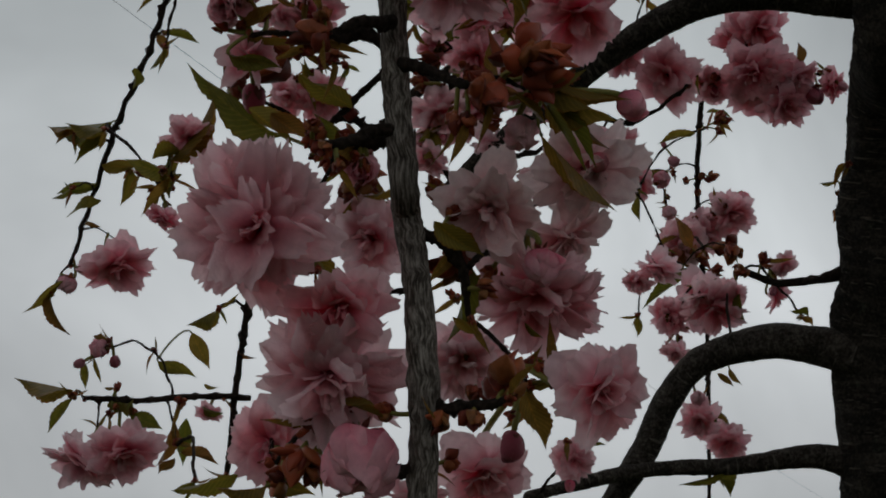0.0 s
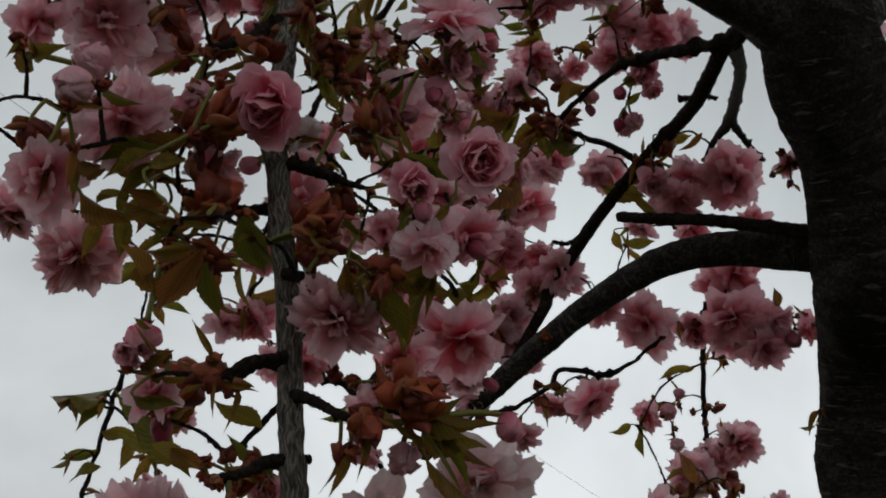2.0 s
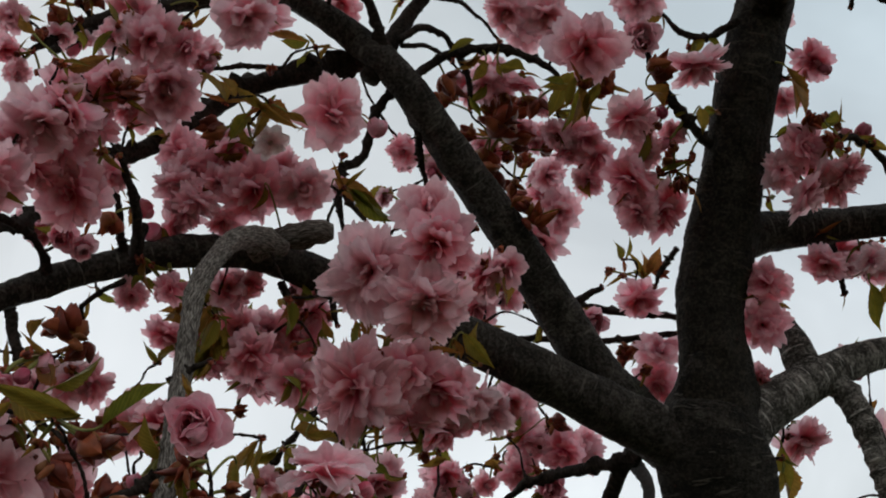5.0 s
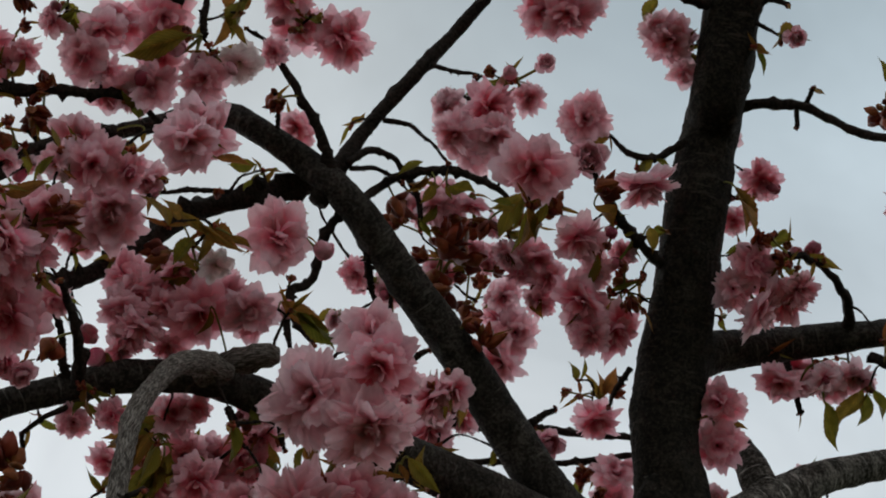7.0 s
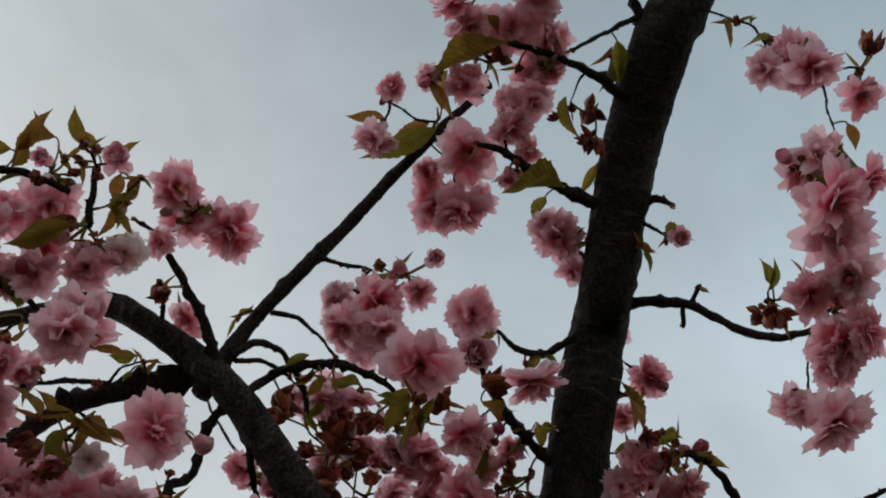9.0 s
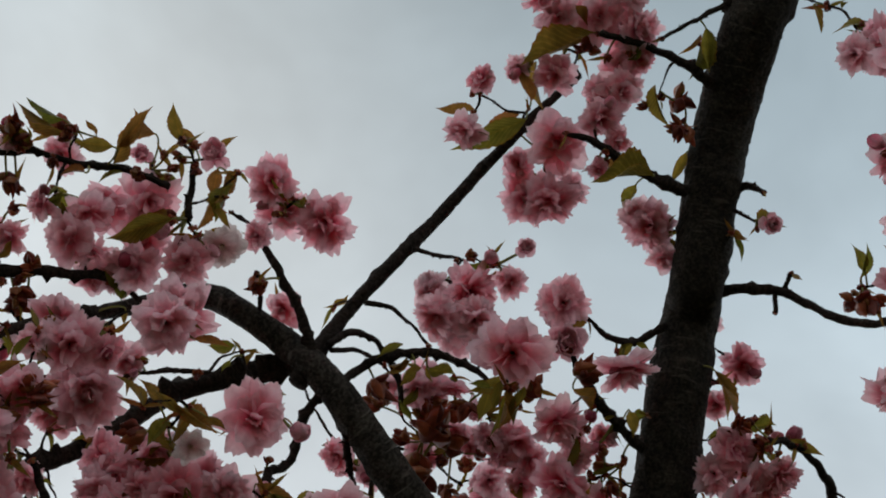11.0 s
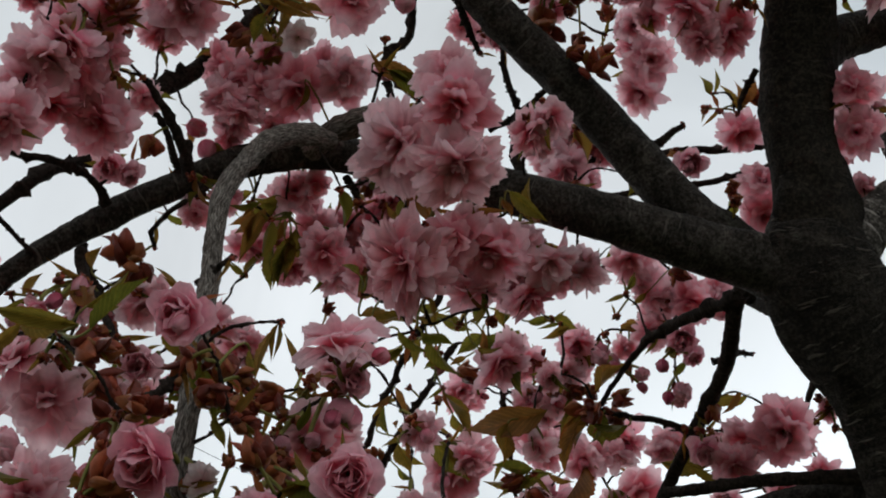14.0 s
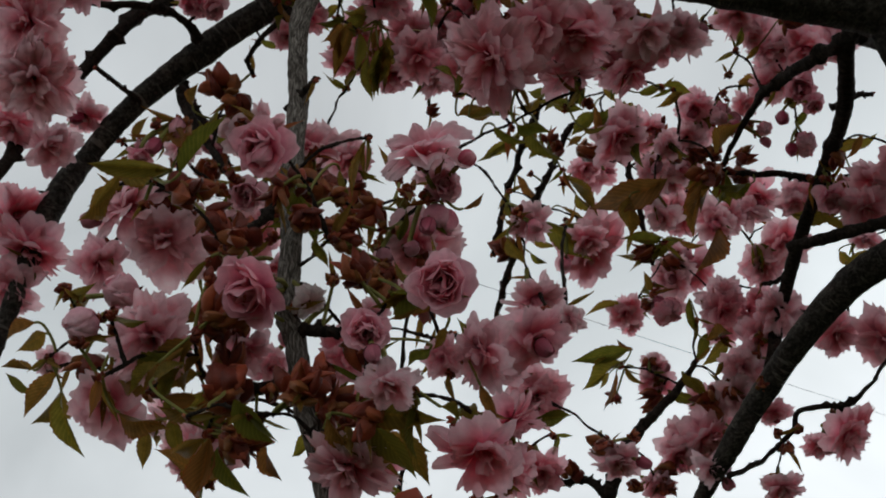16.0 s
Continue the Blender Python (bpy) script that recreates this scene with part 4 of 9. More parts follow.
# ---- blossoms, buds, leaves: a few shapes of each, one unit across ----
def petal(length, width, low, high, cup, notch, turn, start, layer, nu=4, nv=8, frill=0.05, roll=0.0, wave=1.0):
    """One petal that springs from the middle: its rise goes from low to high degrees. Points, faces and tint."""
    u, v = np.meshgrid(np.linspace(0, 1, nu + 1), np.linspace(-1, 1, nv + 1), indexing="ij")
    wide = np.interp(u, [0, 0.15, 0.4, 0.65, 0.85, 1], [0.16, 0.36, 0.7, 0.95, 1.0, 0.82]) * width / 2
    teeth = rng.uniform(-frill, frill, nv + 1) + 0.5 * frill * (np.arange(nv + 1) % 2) - 0.95 * notch * np.exp(-((np.linspace(-1, 1, nv + 1) - rng.uniform(-0.2, 0.2)) / 0.3) ** 2)
    reach = u * (1 - (0.17 * v**2 + 0.1 * v**4) * u) + u**3 * teeth[None, :]
    rise = np.radians(low + (high - low) * u)
    ds = np.gradient(reach, axis=0) * length
    s = start + np.cumsum(np.cos(rise) * ds, axis=0) - np.cos(rise[0]) * ds[0]
    z = np.cumsum(np.sin(rise) * ds, axis=0) - np.sin(rise[0]) * ds[0]
    ripple = rng.uniform(0, 6.28)
    lift = cup * wide * v**2 + wave * length * (0.035 * u * np.sin(3.2 * v + ripple) + 0.02 * u**2 * np.sin(7 * v + 2 * ripple))
    s, z = s - np.sin(rise) * lift, z + np.cos(rise) * lift
    x, y, z = s, v * wide * math.cos(roll), z + v * wide * math.sin(roll) * u
    c, d = math.cos(turn), math.sin(turn)
    verts = np.stack([x * c - y * d, x * d + y * c, z], -1).reshape(-1, 3)
    n = nv + 1
    faces = [(i * n + j, (i + 1) * n + j, (i + 1) * n + j + 1, i * n + j + 1) for i in range(nu) for j in range(nv)]
    tint = np.c_[u.ravel(), np.full(u.size, layer), np.full(u.size, rng.uniform())]
    return verts, faces, tint


def gather(pieces):
    verts, faces, tint, n = [], [], [], 0
    for v, f, t in pieces:
        verts.append(v)
        tint.append(t)
        faces += [tuple(i + n for i in face) for face in f]
        n += len(v)
    return np.vstack(verts), faces, np.vstack(tint)


def flower_mesh(name, mat, rows, frill=0.05, loose=1.0, fine=False):
    """rows: how many petals, length, width, rise at the foot and at the tip, cup, notch, depth of colour."""
    pieces = []
    for count, length, width, low, high, cup, notch, layer in rows:
        first = rng.uniform(0, 6.28)
        for k in range(count):
            size = rng.uniform(1 - (0.24 + layer) * loose, 1 + (0.14 + 0.3 * layer) * loose)
            lean = rng.normal(0, (10 + 50 * layer) * loose)
            pieces.append(petal(length * size, width * rng.uniform(0.85, 1.15), low + lean, high + 1.6 * lean, cup * rng.uniform(0.5, 1.3),
                                notch, first + 6.283 * k / count + rng.normal(0, (0.16 + 0.6 * layer) * loose), 0.02, layer, frill=frill * rng.uniform(0.5, 1.2), roll=rng.normal(0, (0.35 + 1.2 * layer) * loose), nu=6 if fine else 4, nv=14 if fine else 8, wave=1.8 if fine else 1.0))
    verts, faces, tint = gather(pieces)
    # no blossom is round: one side is fuller
    lop = rng.normal(0, 0.07 * loose, 2)
    verts[:, 2] += verts[:, :2] @ lop * 2
    verts[:, :2] *= 1 + rng.normal(0, 0.05 * loose, 2)
    return to_mesh(name, verts - (0, 0, 0.05), faces, mat, tint)


def double_rows():
    return [(9, 0.57, 0.4, 24, -36, 0.12, 0.1, 0.0), (9, 0.56, 0.37, 42, -12, 0.15, 0.11, 0.02), (8, 0.52, 0.33, 56, 6, 0.2, 0.12, 0.04),
            (8, 0.46, 0.28, 64, 20, 0.24, 0.14, 0.08), (6, 0.39, 0.23, 70, 32, 0.28, 0.15, 0.13), (6, 0.29, 0.17, 74, 54, 0.3, 0.12, 0.2)]


def full_rows():
    return [(12, 0.58, 0.36, 22, -34, 0.12, 0.09, 0.0), (12, 0.57, 0.34, 40, -14, 0.15, 0.09, 0.02), (11, 0.54, 0.31, 54, 4, 0.2, 0.08, 0.03),
            (10, 0.49, 0.28, 64, 14, 0.24, 0.1, 0.06), (8, 0.42, 0.24, 70, 28, 0.28, 0.12, 0.1), (7, 0.32, 0.17, 76, 44, 0.3, 0.12, 0.16)]


def loose_rows():
    tip = rng.choice((0.04, 0.07, 0.09))
    return [(7, 0.56, 0.42, 22, -24, 0.18, tip, 0.0), (8, 0.55, 0.38, 46, -6, 0.22, tip, 0.04), (7, 0.49, 0.34, 62, 16, 0.26, 0.12, 0.1), (5, 0.38, 0.27, 74, 34, 0.3, 0.12, 0.18), (5, 0.3, 0.19, 82, 50, 0.3, 0.12, 0.24), (5, 0.22, 0.15, 80, 74, 0.3, 0.1, 0.3)]


def cup_rows():
    return [(4, 0.5, 0.5, 20, 0, 0.25, 0.06, 0.0), (5, 0.56, 0.56, 30, 66, 0.4, 0.05, 0.0), (6, 0.55, 0.5, 44, 82, 0.5, 0.05, 0.06), (5, 0.48, 0.42, 56, 94, 0.5, 0.06, 0.09), (4, 0.42, 0.34, 64, 98, 0.5, 0.08, 0.15), (3, 0.32, 0.25, 70, 98, 0.5, 0.1, 0.22)]


def globe_rows():
    return [(5, 1.16, 0.8, -8, 158, 0.2, 0.03, 0.0), (5, 1.06, 0.72, 6, 150, 0.25, 0.04, 0.08), (4, 0.9, 0.6, 20, 142, 0.3, 0.05, 0.2), (4, 0.7, 0.45, 40, 120, 0.3, 0.06, 0.35)]


def egg_petals(count, tall, fat, open_tip):
    """Petals wrapped over one another into a closed bud, its foot at the origin side."""
    pieces = []
    for k in range(count):
        turn, span = 6.283 * k * 0.4 + rng.normal(0, 0.1), rng.uniform(2.5, 2.9)
        u, v = np.meshgrid(np.linspace(0, 1, 8), np.linspace(-1, 1, 7), indexing="ij")
        a = np.pi * (0.04 + (0.93 - open_tip - 0.1 * v**2) * u)
        r = fat * np.sin(a) ** 0.85 * (1 + 0.1 * (k % 3) * u) * (1 - 0.12 * u) + 0.035 * (k % 3) * u + 0.08 * np.abs(v) ** 4 * u * (1 - 0.5 * u)
        angle = turn + v * span / 2 * (1 - 0.12 * u)
        verts = np.stack([r * np.cos(angle), r * np.sin(angle), -tall * np.cos(a) * (1 + 0.02 * (k % 2))], -1).reshape(-1, 3)
        faces = [(i * 7 + j, (i + 1) * 7 + j, (i + 1) * 7 + j + 1, i * 7 + j + 1) for i in range(7) for j in range(6)]
        pieces.append((verts, faces, np.c_[u.ravel() * 0.85, 0.3 * (k % 3) * (1 - np.abs(v.ravel()) ** 3), np.full(u.size, rng.uniform())]))
    # the closed heart of the bud
    u, v = np.meshgrid(np.linspace(0.02, 1, 9), np.linspace(0, 6.283, 11), indexing="ij")
    verts = np.stack([0.96 * fat * np.sin(np.pi * u) * np.cos(v), 0.96 * fat * np.sin(np.pi * u) * np.sin(v), -0.98 * tall * np.cos(np.pi * u)], -1).reshape(-1, 3)
    pieces.append((verts, [(i * 11 + j, (i + 1) * 11 + j, (i + 1) * 11 + j + 1, i * 11 + j + 1) for i in range(8) for j in range(10)], np.c_[u.ravel() * 0.8, np.full(u.size, 0.1), np.full(u.size, 0.5)]))
    verts, faces, tint = gather(pieces)
    pinch = 1 + 0.12 * rng.normal() * verts[:, 2:] / tall
    verts[:, :2] *= pinch * rng.uniform(0.9, 1.08)
    verts[:, 0] += rng.normal(0, 0.12) * verts[:, 2] ** 2
    return verts, faces, tint


def calyx_mesh():
    """The cup and five pointed sepals behind a blossom."""
    line = np.array([[0, 0, -0.2, 0.022], [0, 0, -0.14, 0.04], [0, 0, -0.08, 0.052], [0, 0, -0.045, 0.055]])
    v, f, _ = tube(line, 10)
    pieces = [(v, f, np.zeros((len(v), 3)))]
    for k in range(5):
        pieces.append(petal(0.2, 0.09, -5, -25, 0.2, -0.12, 1.2566 * k, 0.045, 0, 3, 2, 0.0))
        pieces[-1] = (pieces[-1][0] - (0, 0, 0.06), *pieces[-1][1:])
    return to_mesh("calyx", *gather(pieces)[:2], SEPAL)


def bud_cup_mesh(tall, fat):
    pieces = []
    for k in range(5):
        u, v = np.meshgrid(np.linspace(0, 1, 5), np.linspace(-1, 1, 5), indexing="ij")
        a = np.pi * (0.02 + 0.4 * u)
        r, angle = fat * np.sin(a) * 1.08 + 0.02, 1.2566 * k + v * 0.62 * (1 - u**2 * 0.8)
        verts = np.stack([r * np.cos(angle), r * np.sin(angle), -tall * np.cos(a) - 0.02], -1).reshape(-1, 3)
        pieces.append((verts, [(i * 5 + j, (i + 1) * 5 + j, (i + 1) * 5 + j + 1, i * 5 + j + 1) for i in range(4) for j in range(4)], np.zeros((25, 3))))
    line = np.array([[0, 0, -tall - 0.16, 0.03], [0, 0, -tall - 0.06, 0.07], [0, 0, -tall + 0.02, 0.1]])
    v, f, _ = tube(line, 8)
    return to_mesh("calyx", *gather([*pieces, (v, f, np.zeros((len(v), 3)))])[:2], SEPAL)


def stamen_mesh():
    pieces = []
    for k in range(16):
        a, e = rng.uniform(0, 6.28), rng.uniform(0.9, 1.4)
        tip = np.array([math.cos(a) * math.cos(e), math.sin(a) * math.cos(e), math.sin(e)]) * rng.uniform(0.16, 0.24)
        line = np.array([[0, 0, -0.04, 0.004], [*(tip * 0.6), 0.004], [*(tip * 0.93), 0.004], [*(tip * 0.96), 0.012], [*tip, 0.01]])
        v, f, _ = tube(line, 5)
        pieces.append((v, f, np.zeros((len(v), 3))))
    return to_mesh("stamen_cluster", *gather(pieces)[:2], STAMEN)


def leaf_mesh(name, width, fold, droop, twist):
    n, m = (10, 2) if name == "young_leaf" else (20, 2)
    u = np.linspace(0, 1, n + 1)
    half = width / 2 * np.interp(u, [0, 0.08, 0.22, 0.4, 0.58, 0.75, 0.88, 0.95, 1], [0.06, 0.42, 0.86, 1.0, 0.86, 0.48, 0.17, 0.07, 0.01])
    verts, tint = [], []
    for i, s in enumerate(u):
        tooth = 1 + (0.07 if i % 2 else -0.04) * (0.04 < s < 0.96)
        bend = droop * s * s
        for v in np.linspace(-1, 1, 2 * m + 1):
            w = half[i] * v * (tooth if abs(v) == 1 else 1)
            z = fold * abs(w) * (1 + 0.3 * math.sin(5 * s + width * 40)) + 0.012 * math.sin(s * 40 + abs(v) * 3) * abs(v) * (1 - s)
            a = twist * s
            verts.append((s * (1 - 0.12 * bend), w * math.cos(a) - z * math.sin(a), z * math.cos(a) + w * math.sin(a) - bend))
            tint.append((s, abs(v), 0))
    k = 2 * m + 1
    faces = [(i * k + j, (i + 1) * k + j, (i + 1) * k + j + 1, i * k + j + 1) for i in range(n) for j in range(2 * m)]
    return to_mesh(name, verts, faces, LEAF_YOUNG if name == "young_leaf" else LEAF, tint)


def scale_mesh(plump):
    """A clump of fat, overlapping bud scales, rounded and drawn to a blunt tip."""
    pieces = []
    n, m = 6, 6
    u, v = np.meshgrid(np.linspace(0.02, 0.98, n), np.linspace(0, 6.283, m + 1), indexing="ij")
    count = int(rng.integers(7, 10) if plump else rng.integers(9, 13))
    for k in range(count):
        tilt = radians(rng.uniform(5, 25) if k < 3 else rng.uniform(30, 80))
        long, fat = rng.uniform(0.42, 0.66) if plump else rng.uniform(0.36, 0.6), rng.uniform(0.14, 0.23) if plump else rng.uniform(0.13, 0.21)
        swell = fat * np.sin(np.pi * u**0.9) * (1 + 0.16 * np.sin(2 * v + k) + 0.1 * np.sin(9 * u + 3 * v))
        curl = rng.uniform(-0.2, 0.9) if plump else rng.uniform(-0.1, 0.5)
        shell = np.stack([0.5 * swell * np.cos(v) - curl * long * u**2, swell * np.sin(v), long * u * (1 - 0.15 * u)], -1).reshape(-1, 3)
        turn = np.array(Matrix.Rotation(2.4 * k + rng.normal(0, 0.3), 3, "Z") @ Matrix.Rotation(tilt, 3, "Y") @ Matrix.Rotation(rng.normal(0, 0.4), 3, "Z"))
        verts = shell @ turn.T + (*rng.normal(0, 0.05, 2), rng.uniform(-0.2, 0.05))
        pieces.append((verts, [(a * (m + 1) + b, a * (m + 1) + b + 1, (a + 1) * (m + 1) + b + 1, (a + 1) * (m + 1) + b) for a in range(n - 1) for b in range(m)], np.zeros((len(verts), 3))))
    return to_mesh("bud_scale_tuft", *gather(pieces)[:2], SCALE)


def bud_mesh(count, tall, fat, open_tip, mat):
    verts, faces, tint = egg_petals(count, tall, fat, open_tip)
    return to_mesh("bud", verts, faces, mat, tint)


SHAPES = {
    "o": [flower_mesh("double_blossom", PETAL, double_rows(), 0.055) for _ in range(9)],
    "p": [flower_mesh("loose_blossom", PETAL_PALE, loose_rows(), 0.052) for _ in range(7)],
    "g": [flower_mesh("full_blossom", PETAL_PALE, full_rows(), 0.05, 1.0, True) for _ in range(4)],
    "v": [flower_mesh("wide_blossom", PETAL_PALE, loose_rows(), 0.036, 0.95, True) for _ in range(4)],
    "h": [flower_mesh("half_open_blossom", PETAL_ROSE, cup_rows(), 0.016, 0.75, True) for _ in range(7)],
    "w": [flower_mesh("faded_blossom", PETAL_WHITE, loose_rows()[:2], 0.04) for _ in range(3)],
    "x": [flower_mesh("wide_faded_blossom", PETAL_FADED, loose_rows(), 0.03, 0.9, True) for _ in range(3)],
    "c": [flower_mesh("globe_bud", PETAL_ROSE, globe_rows(), 0.012, 0.3, True) for _ in range(5)],
    "b": [bud_mesh(5, 0.54 + 0.03 * k, 0.42, 0.02 * (k % 3), PETAL_ROSE) for k in range(6)],
    "s": [bud_mesh(5, 0.6, 0.4, 0.0, BUD_DARK) for _ in range(3)],
}
KINDS = {"g": ("blossom", "large full double pink blossom"), "v": ("blossom", "large loose pale pink blossom"), "o": ("blossom", "full double pink blossom"), "p": ("blossom", "pale loose pink blossom"), "h": ("blossom", "half-open deep rose blossom"),
         "w": ("blossom", "faded whitish blossom"), "x": ("blossom", "large loose whitish-pink blossom"), "c": ("bud", "plump rose bud about to open"), "b": ("bud", "round pink bud"), "s": ("bud", "small dark red bud")}
CALYX, STAMENS = calyx_mesh(), stamen_mesh()
BUD_CUP = bud_cup_mesh(0.56, 0.42)
YOUNG = [leaf_mesh("young_leaf", rng.uniform(0.14, 0.22), rng.uniform(0.5, 1.1), rng.uniform(-0.35, 0.5), rng.uniform(-1.6, 1.6)) for _ in range(7)]
LEAVES = [leaf_mesh("leaf", rng.uniform(0.36, 0.48), rng.uniform(0.4, 1.6), rng.uniform(-0.2, 0.55), rng.uniform(-1.6, 1.6)) for _ in range(12)]
SCALES = [scale_mesh(False) for _ in range(8)]
PLUMP = [scale_mesh(True) for _ in range(6)]


def nearest(p):
    d = np.linalg.norm(WOOD[:, :3] - p, axis=1)
    k = int(np.argmin(d - WOOD[:, 3]))
    return WOOD[k, :3], d[k]


def stalk_mesh(name, a, way, b, r, inverse, mat):
    """A thin stalk that leaves a along way and ends at b, in the local space of its blossom."""
    far = np.linalg.norm(b - a)
    c, d = a + way * 0.35 * far, b + np.array([0, 0, 0.12 * far])
    s = np.linspace(0, 1, 9)[:, None]
    line = (1 - s) ** 3 * a + 3 * s * (1 - s) ** 2 * c + 3 * s**2 * (1 - s) * d + s**3 * b
    v, f, uv = tube(np.c_[line, np.linspace(r, r * 1.15, 9)], 6)
    m = np.array(inverse)
    return to_mesh(name, v @ m[:3, :3].T + m[:3, 3], f, mat, uv=uv)


SPUR_TIPS = []
COUNT, HEAPS = collections.Counter(), collections.defaultdict(list)
WAITING = {"flower": [], "leaf": [], "scale": []}


def flower(kind, x, y, z, wide, nx, ny, nz):
    p, way = np.array((x, y, z)), np.array((nx, ny, nz))
    if kind == "b" and wide > 0.017:
        # the larger buds are globes of wrapped petals, set by their foot
        kind, wide = "c", 1.02 * wide
        p = p - 0.36 * wide * way / np.linalg.norm(way)
    WAITING["flower"].append((kind, p, wide, way))


def leaf(x, y, z, x2, y2, z2, broad=1.0):
    WAITING["leaf"].append((np.array((x, y, z)), np.array((x2, y2, z2)), broad))


def scales(x, y, z, wide):
    WAITING["scale"].append((np.array((x, y, z)), wide))


def fill_clumps():
    """Further blossoms behind the gaps inside a clump."""
    own = [f for f in WAITING["flower"] if f[0] in "op"]
    made = []
    for i, (kind, p, w, n) in enumerate(own):
        for _, q, v, m in own[i + 1:]:
            far = np.linalg.norm(p - q)
            if 0.6 * (w + v) / 2 < far < 1.35 * (w + v) / 2:
                way = (n + m) / 2
                r = (p + q) / 2 - way * 0.4 * w + rng.normal(0, 0.006, 3)
                crowd = sum(np.linalg.norm(r - f[1]) < 1.05 * w for f in own)
                if crowd >= 3 and all(np.linalg.norm(r - s) > 0.6 * w for s in made):
                    made.append(r)
                    turn = way + rng.normal(0, 0.35, 3)
                    HEAPS["inner_blossom_mass", PETAL].append((SHAPES[kind][len(made) % 7], aim(r, turn / np.linalg.norm(turn), 0.0, w * rng.uniform(0.8, 0.95))))


def grow_spurs():
    """Short twigs that carry what hangs too far from the drawn wood, one for each tuft."""
    global WOOD
    feet = [p - n * 0.3 * w + np.array((0, 0, 0.2 * w)) for _, p, w, n in WAITING["flower"]] + [p for p, _ in WAITING["scale"]] + [a for a, _, _ in WAITING["leaf"]]
    far = [f for f in feet if nearest(f)[1] > 0.028]
    while far:
        seed = min(far, key=lambda f: nearest(f)[1])
        tuft = [f for f in far if np.linalg.norm(f - seed) < 0.045]
        goal = np.mean(tuft, axis=0)
        root, gap = nearest(goal)
        sag = np.array((0, 0, 0.12 * gap))
        side = np.cross(goal - root, (0.2, 0.4, 0.9)) * rng.uniform(-0.15, 0.15)
        line = [(*root, 0.0014), (*(root + (goal - root) * 0.35 + sag + side), 0.0011), (*(root + (goal - root) * 0.7 + sag * 0.8 + side * 0.5), 0.001), (*goal, 0.0011)]
        SPUR_TIPS.append(goal)
        limb("spur_twig", "thin dark knobbly spur twig", line, sides=8)
        WOOD = np.array(SAMPLES)
        far = [f for f in far if np.linalg.norm(f - seed) >= 0.045]


def dress_clumps():
    """Where blossoms spring from the wood: bud scales, small leaves, and now and then a bud still shut."""
    done = []
    for kind, p, w, n in list(WAITING["flower"]):
        root, gap = nearest(p - n * 0.3 * w + np.array((0, 0, 0.015)))
        knot = root + (p - root) * min(0.3, 0.008 / max(gap, 1e-4))
        if any(np.linalg.norm(knot - d) < 0.014 for d in done):
            continue
        done.append(knot)
        for k in range(int(rng.integers(1, 4))):
            WAITING["scale"].append((knot + rng.normal(0, 0.006, 3), rng.uniform(0.008, 0.015)))
        for k in range(int(rng.integers(0, 3))):
            d, way = (p - root) / max(gap, 1e-4), rng.normal(0, 1, 3)
            way = way - d * (way @ d) * 0.85 - np.array((0, 0, 0.25))
            WAITING["leaf"].append((knot + rng.normal(0, 0.004, 3), knot + way / np.linalg.norm(way) * rng.uniform(0.014, 0.03), 1.0))
        if rng.random() < 0.35:
            way = (p - root) / max(gap, 1e-4) + rng.normal(0, 0.6, 3) - np.array((0, 0, 0.5))
            way /= np.linalg.norm(way)
            WAITING["flower"].append((str(rng.choice(["b", "s", "s"])), knot + way * rng.uniform(0.016, 0.03), rng.uniform(0.008, 0.0125), way))


def aim(p, way, spin, size):
    turn = Vector(way).to_track_quat("Z", "Y").to_matrix().to_4x4()
    return Matrix.Translation(p) @ turn @ Matrix.Rotation(spin, 4, "Z") @ Matrix.Scale(size, 4)


def young(p, way, size):
    """A small narrow leaf, still curled, that springs from the wood at p."""
    up = np.array((0.1, -0.7, -0.5)) + rng.normal(0, 0.6, 3)
    up = up - way * (up @ way)
    up /= np.linalg.norm(up)
    m = Matrix((Vector(way), Vector(np.cross(up, way)), Vector(up))).transposed().to_4x4()
    place("young_leaf", YOUNG[int(rng.integers(len(YOUNG)))], "small curled bronze young leaf", Matrix.Translation(p) @ m @ Matrix.Scale(size, 4), LEAF_YOUNG)


def place(name, mesh, label, at, mat):
    """The first 300 of a kind are parts of their own, the rest go onto one heap."""
    COUNT[name] += 1
    if COUNT[name] <= 300:
        return part(name, mesh, tree, label, at)
    HEAPS[{"leaf": "leaf_mass", "young_leaf": "young_leaf_mass"}.get(name, "bud_scale_mass"), mat].append((mesh, at))


def heap_up():
    """Join what lies on each heap into one mesh."""
    for (name, mat), pieces in HEAPS.items():
        verts, faces, tint, n = [], [], [], 0
        for mesh, at in pieces:
            co = np.zeros(len(mesh.vertices) * 3)
            mesh.vertices.foreach_get("co", co)
            m = np.array(at)
            verts.append(co.reshape(-1, 3) @ m[:3, :3].T + m[:3, 3])
            corner = np.zeros(len(mesh.loops), int)
            mesh.loops.foreach_get("vertex_index", corner)
            sizes = np.zeros(len(mesh.polygons), int)
            mesh.polygons.foreach_get("loop_total", sizes)
            faces += [c.tolist() for c in np.split(corner + n, np.cumsum(sizes)[:-1])]
            if "tint" in mesh.attributes:
                colour = np.zeros(len(mesh.vertices) * 4)
                mesh.attributes["tint"].data.foreach_get("color", colour)
                tint.append(colour.reshape(-1, 4)[:, :3])
            n += len(mesh.vertices)
        ob = part(name, to_mesh(name, np.vstack(verts), faces, mat, np.vstack(tint) if tint else None), tree)
        tagged(ob, kind="stuff")

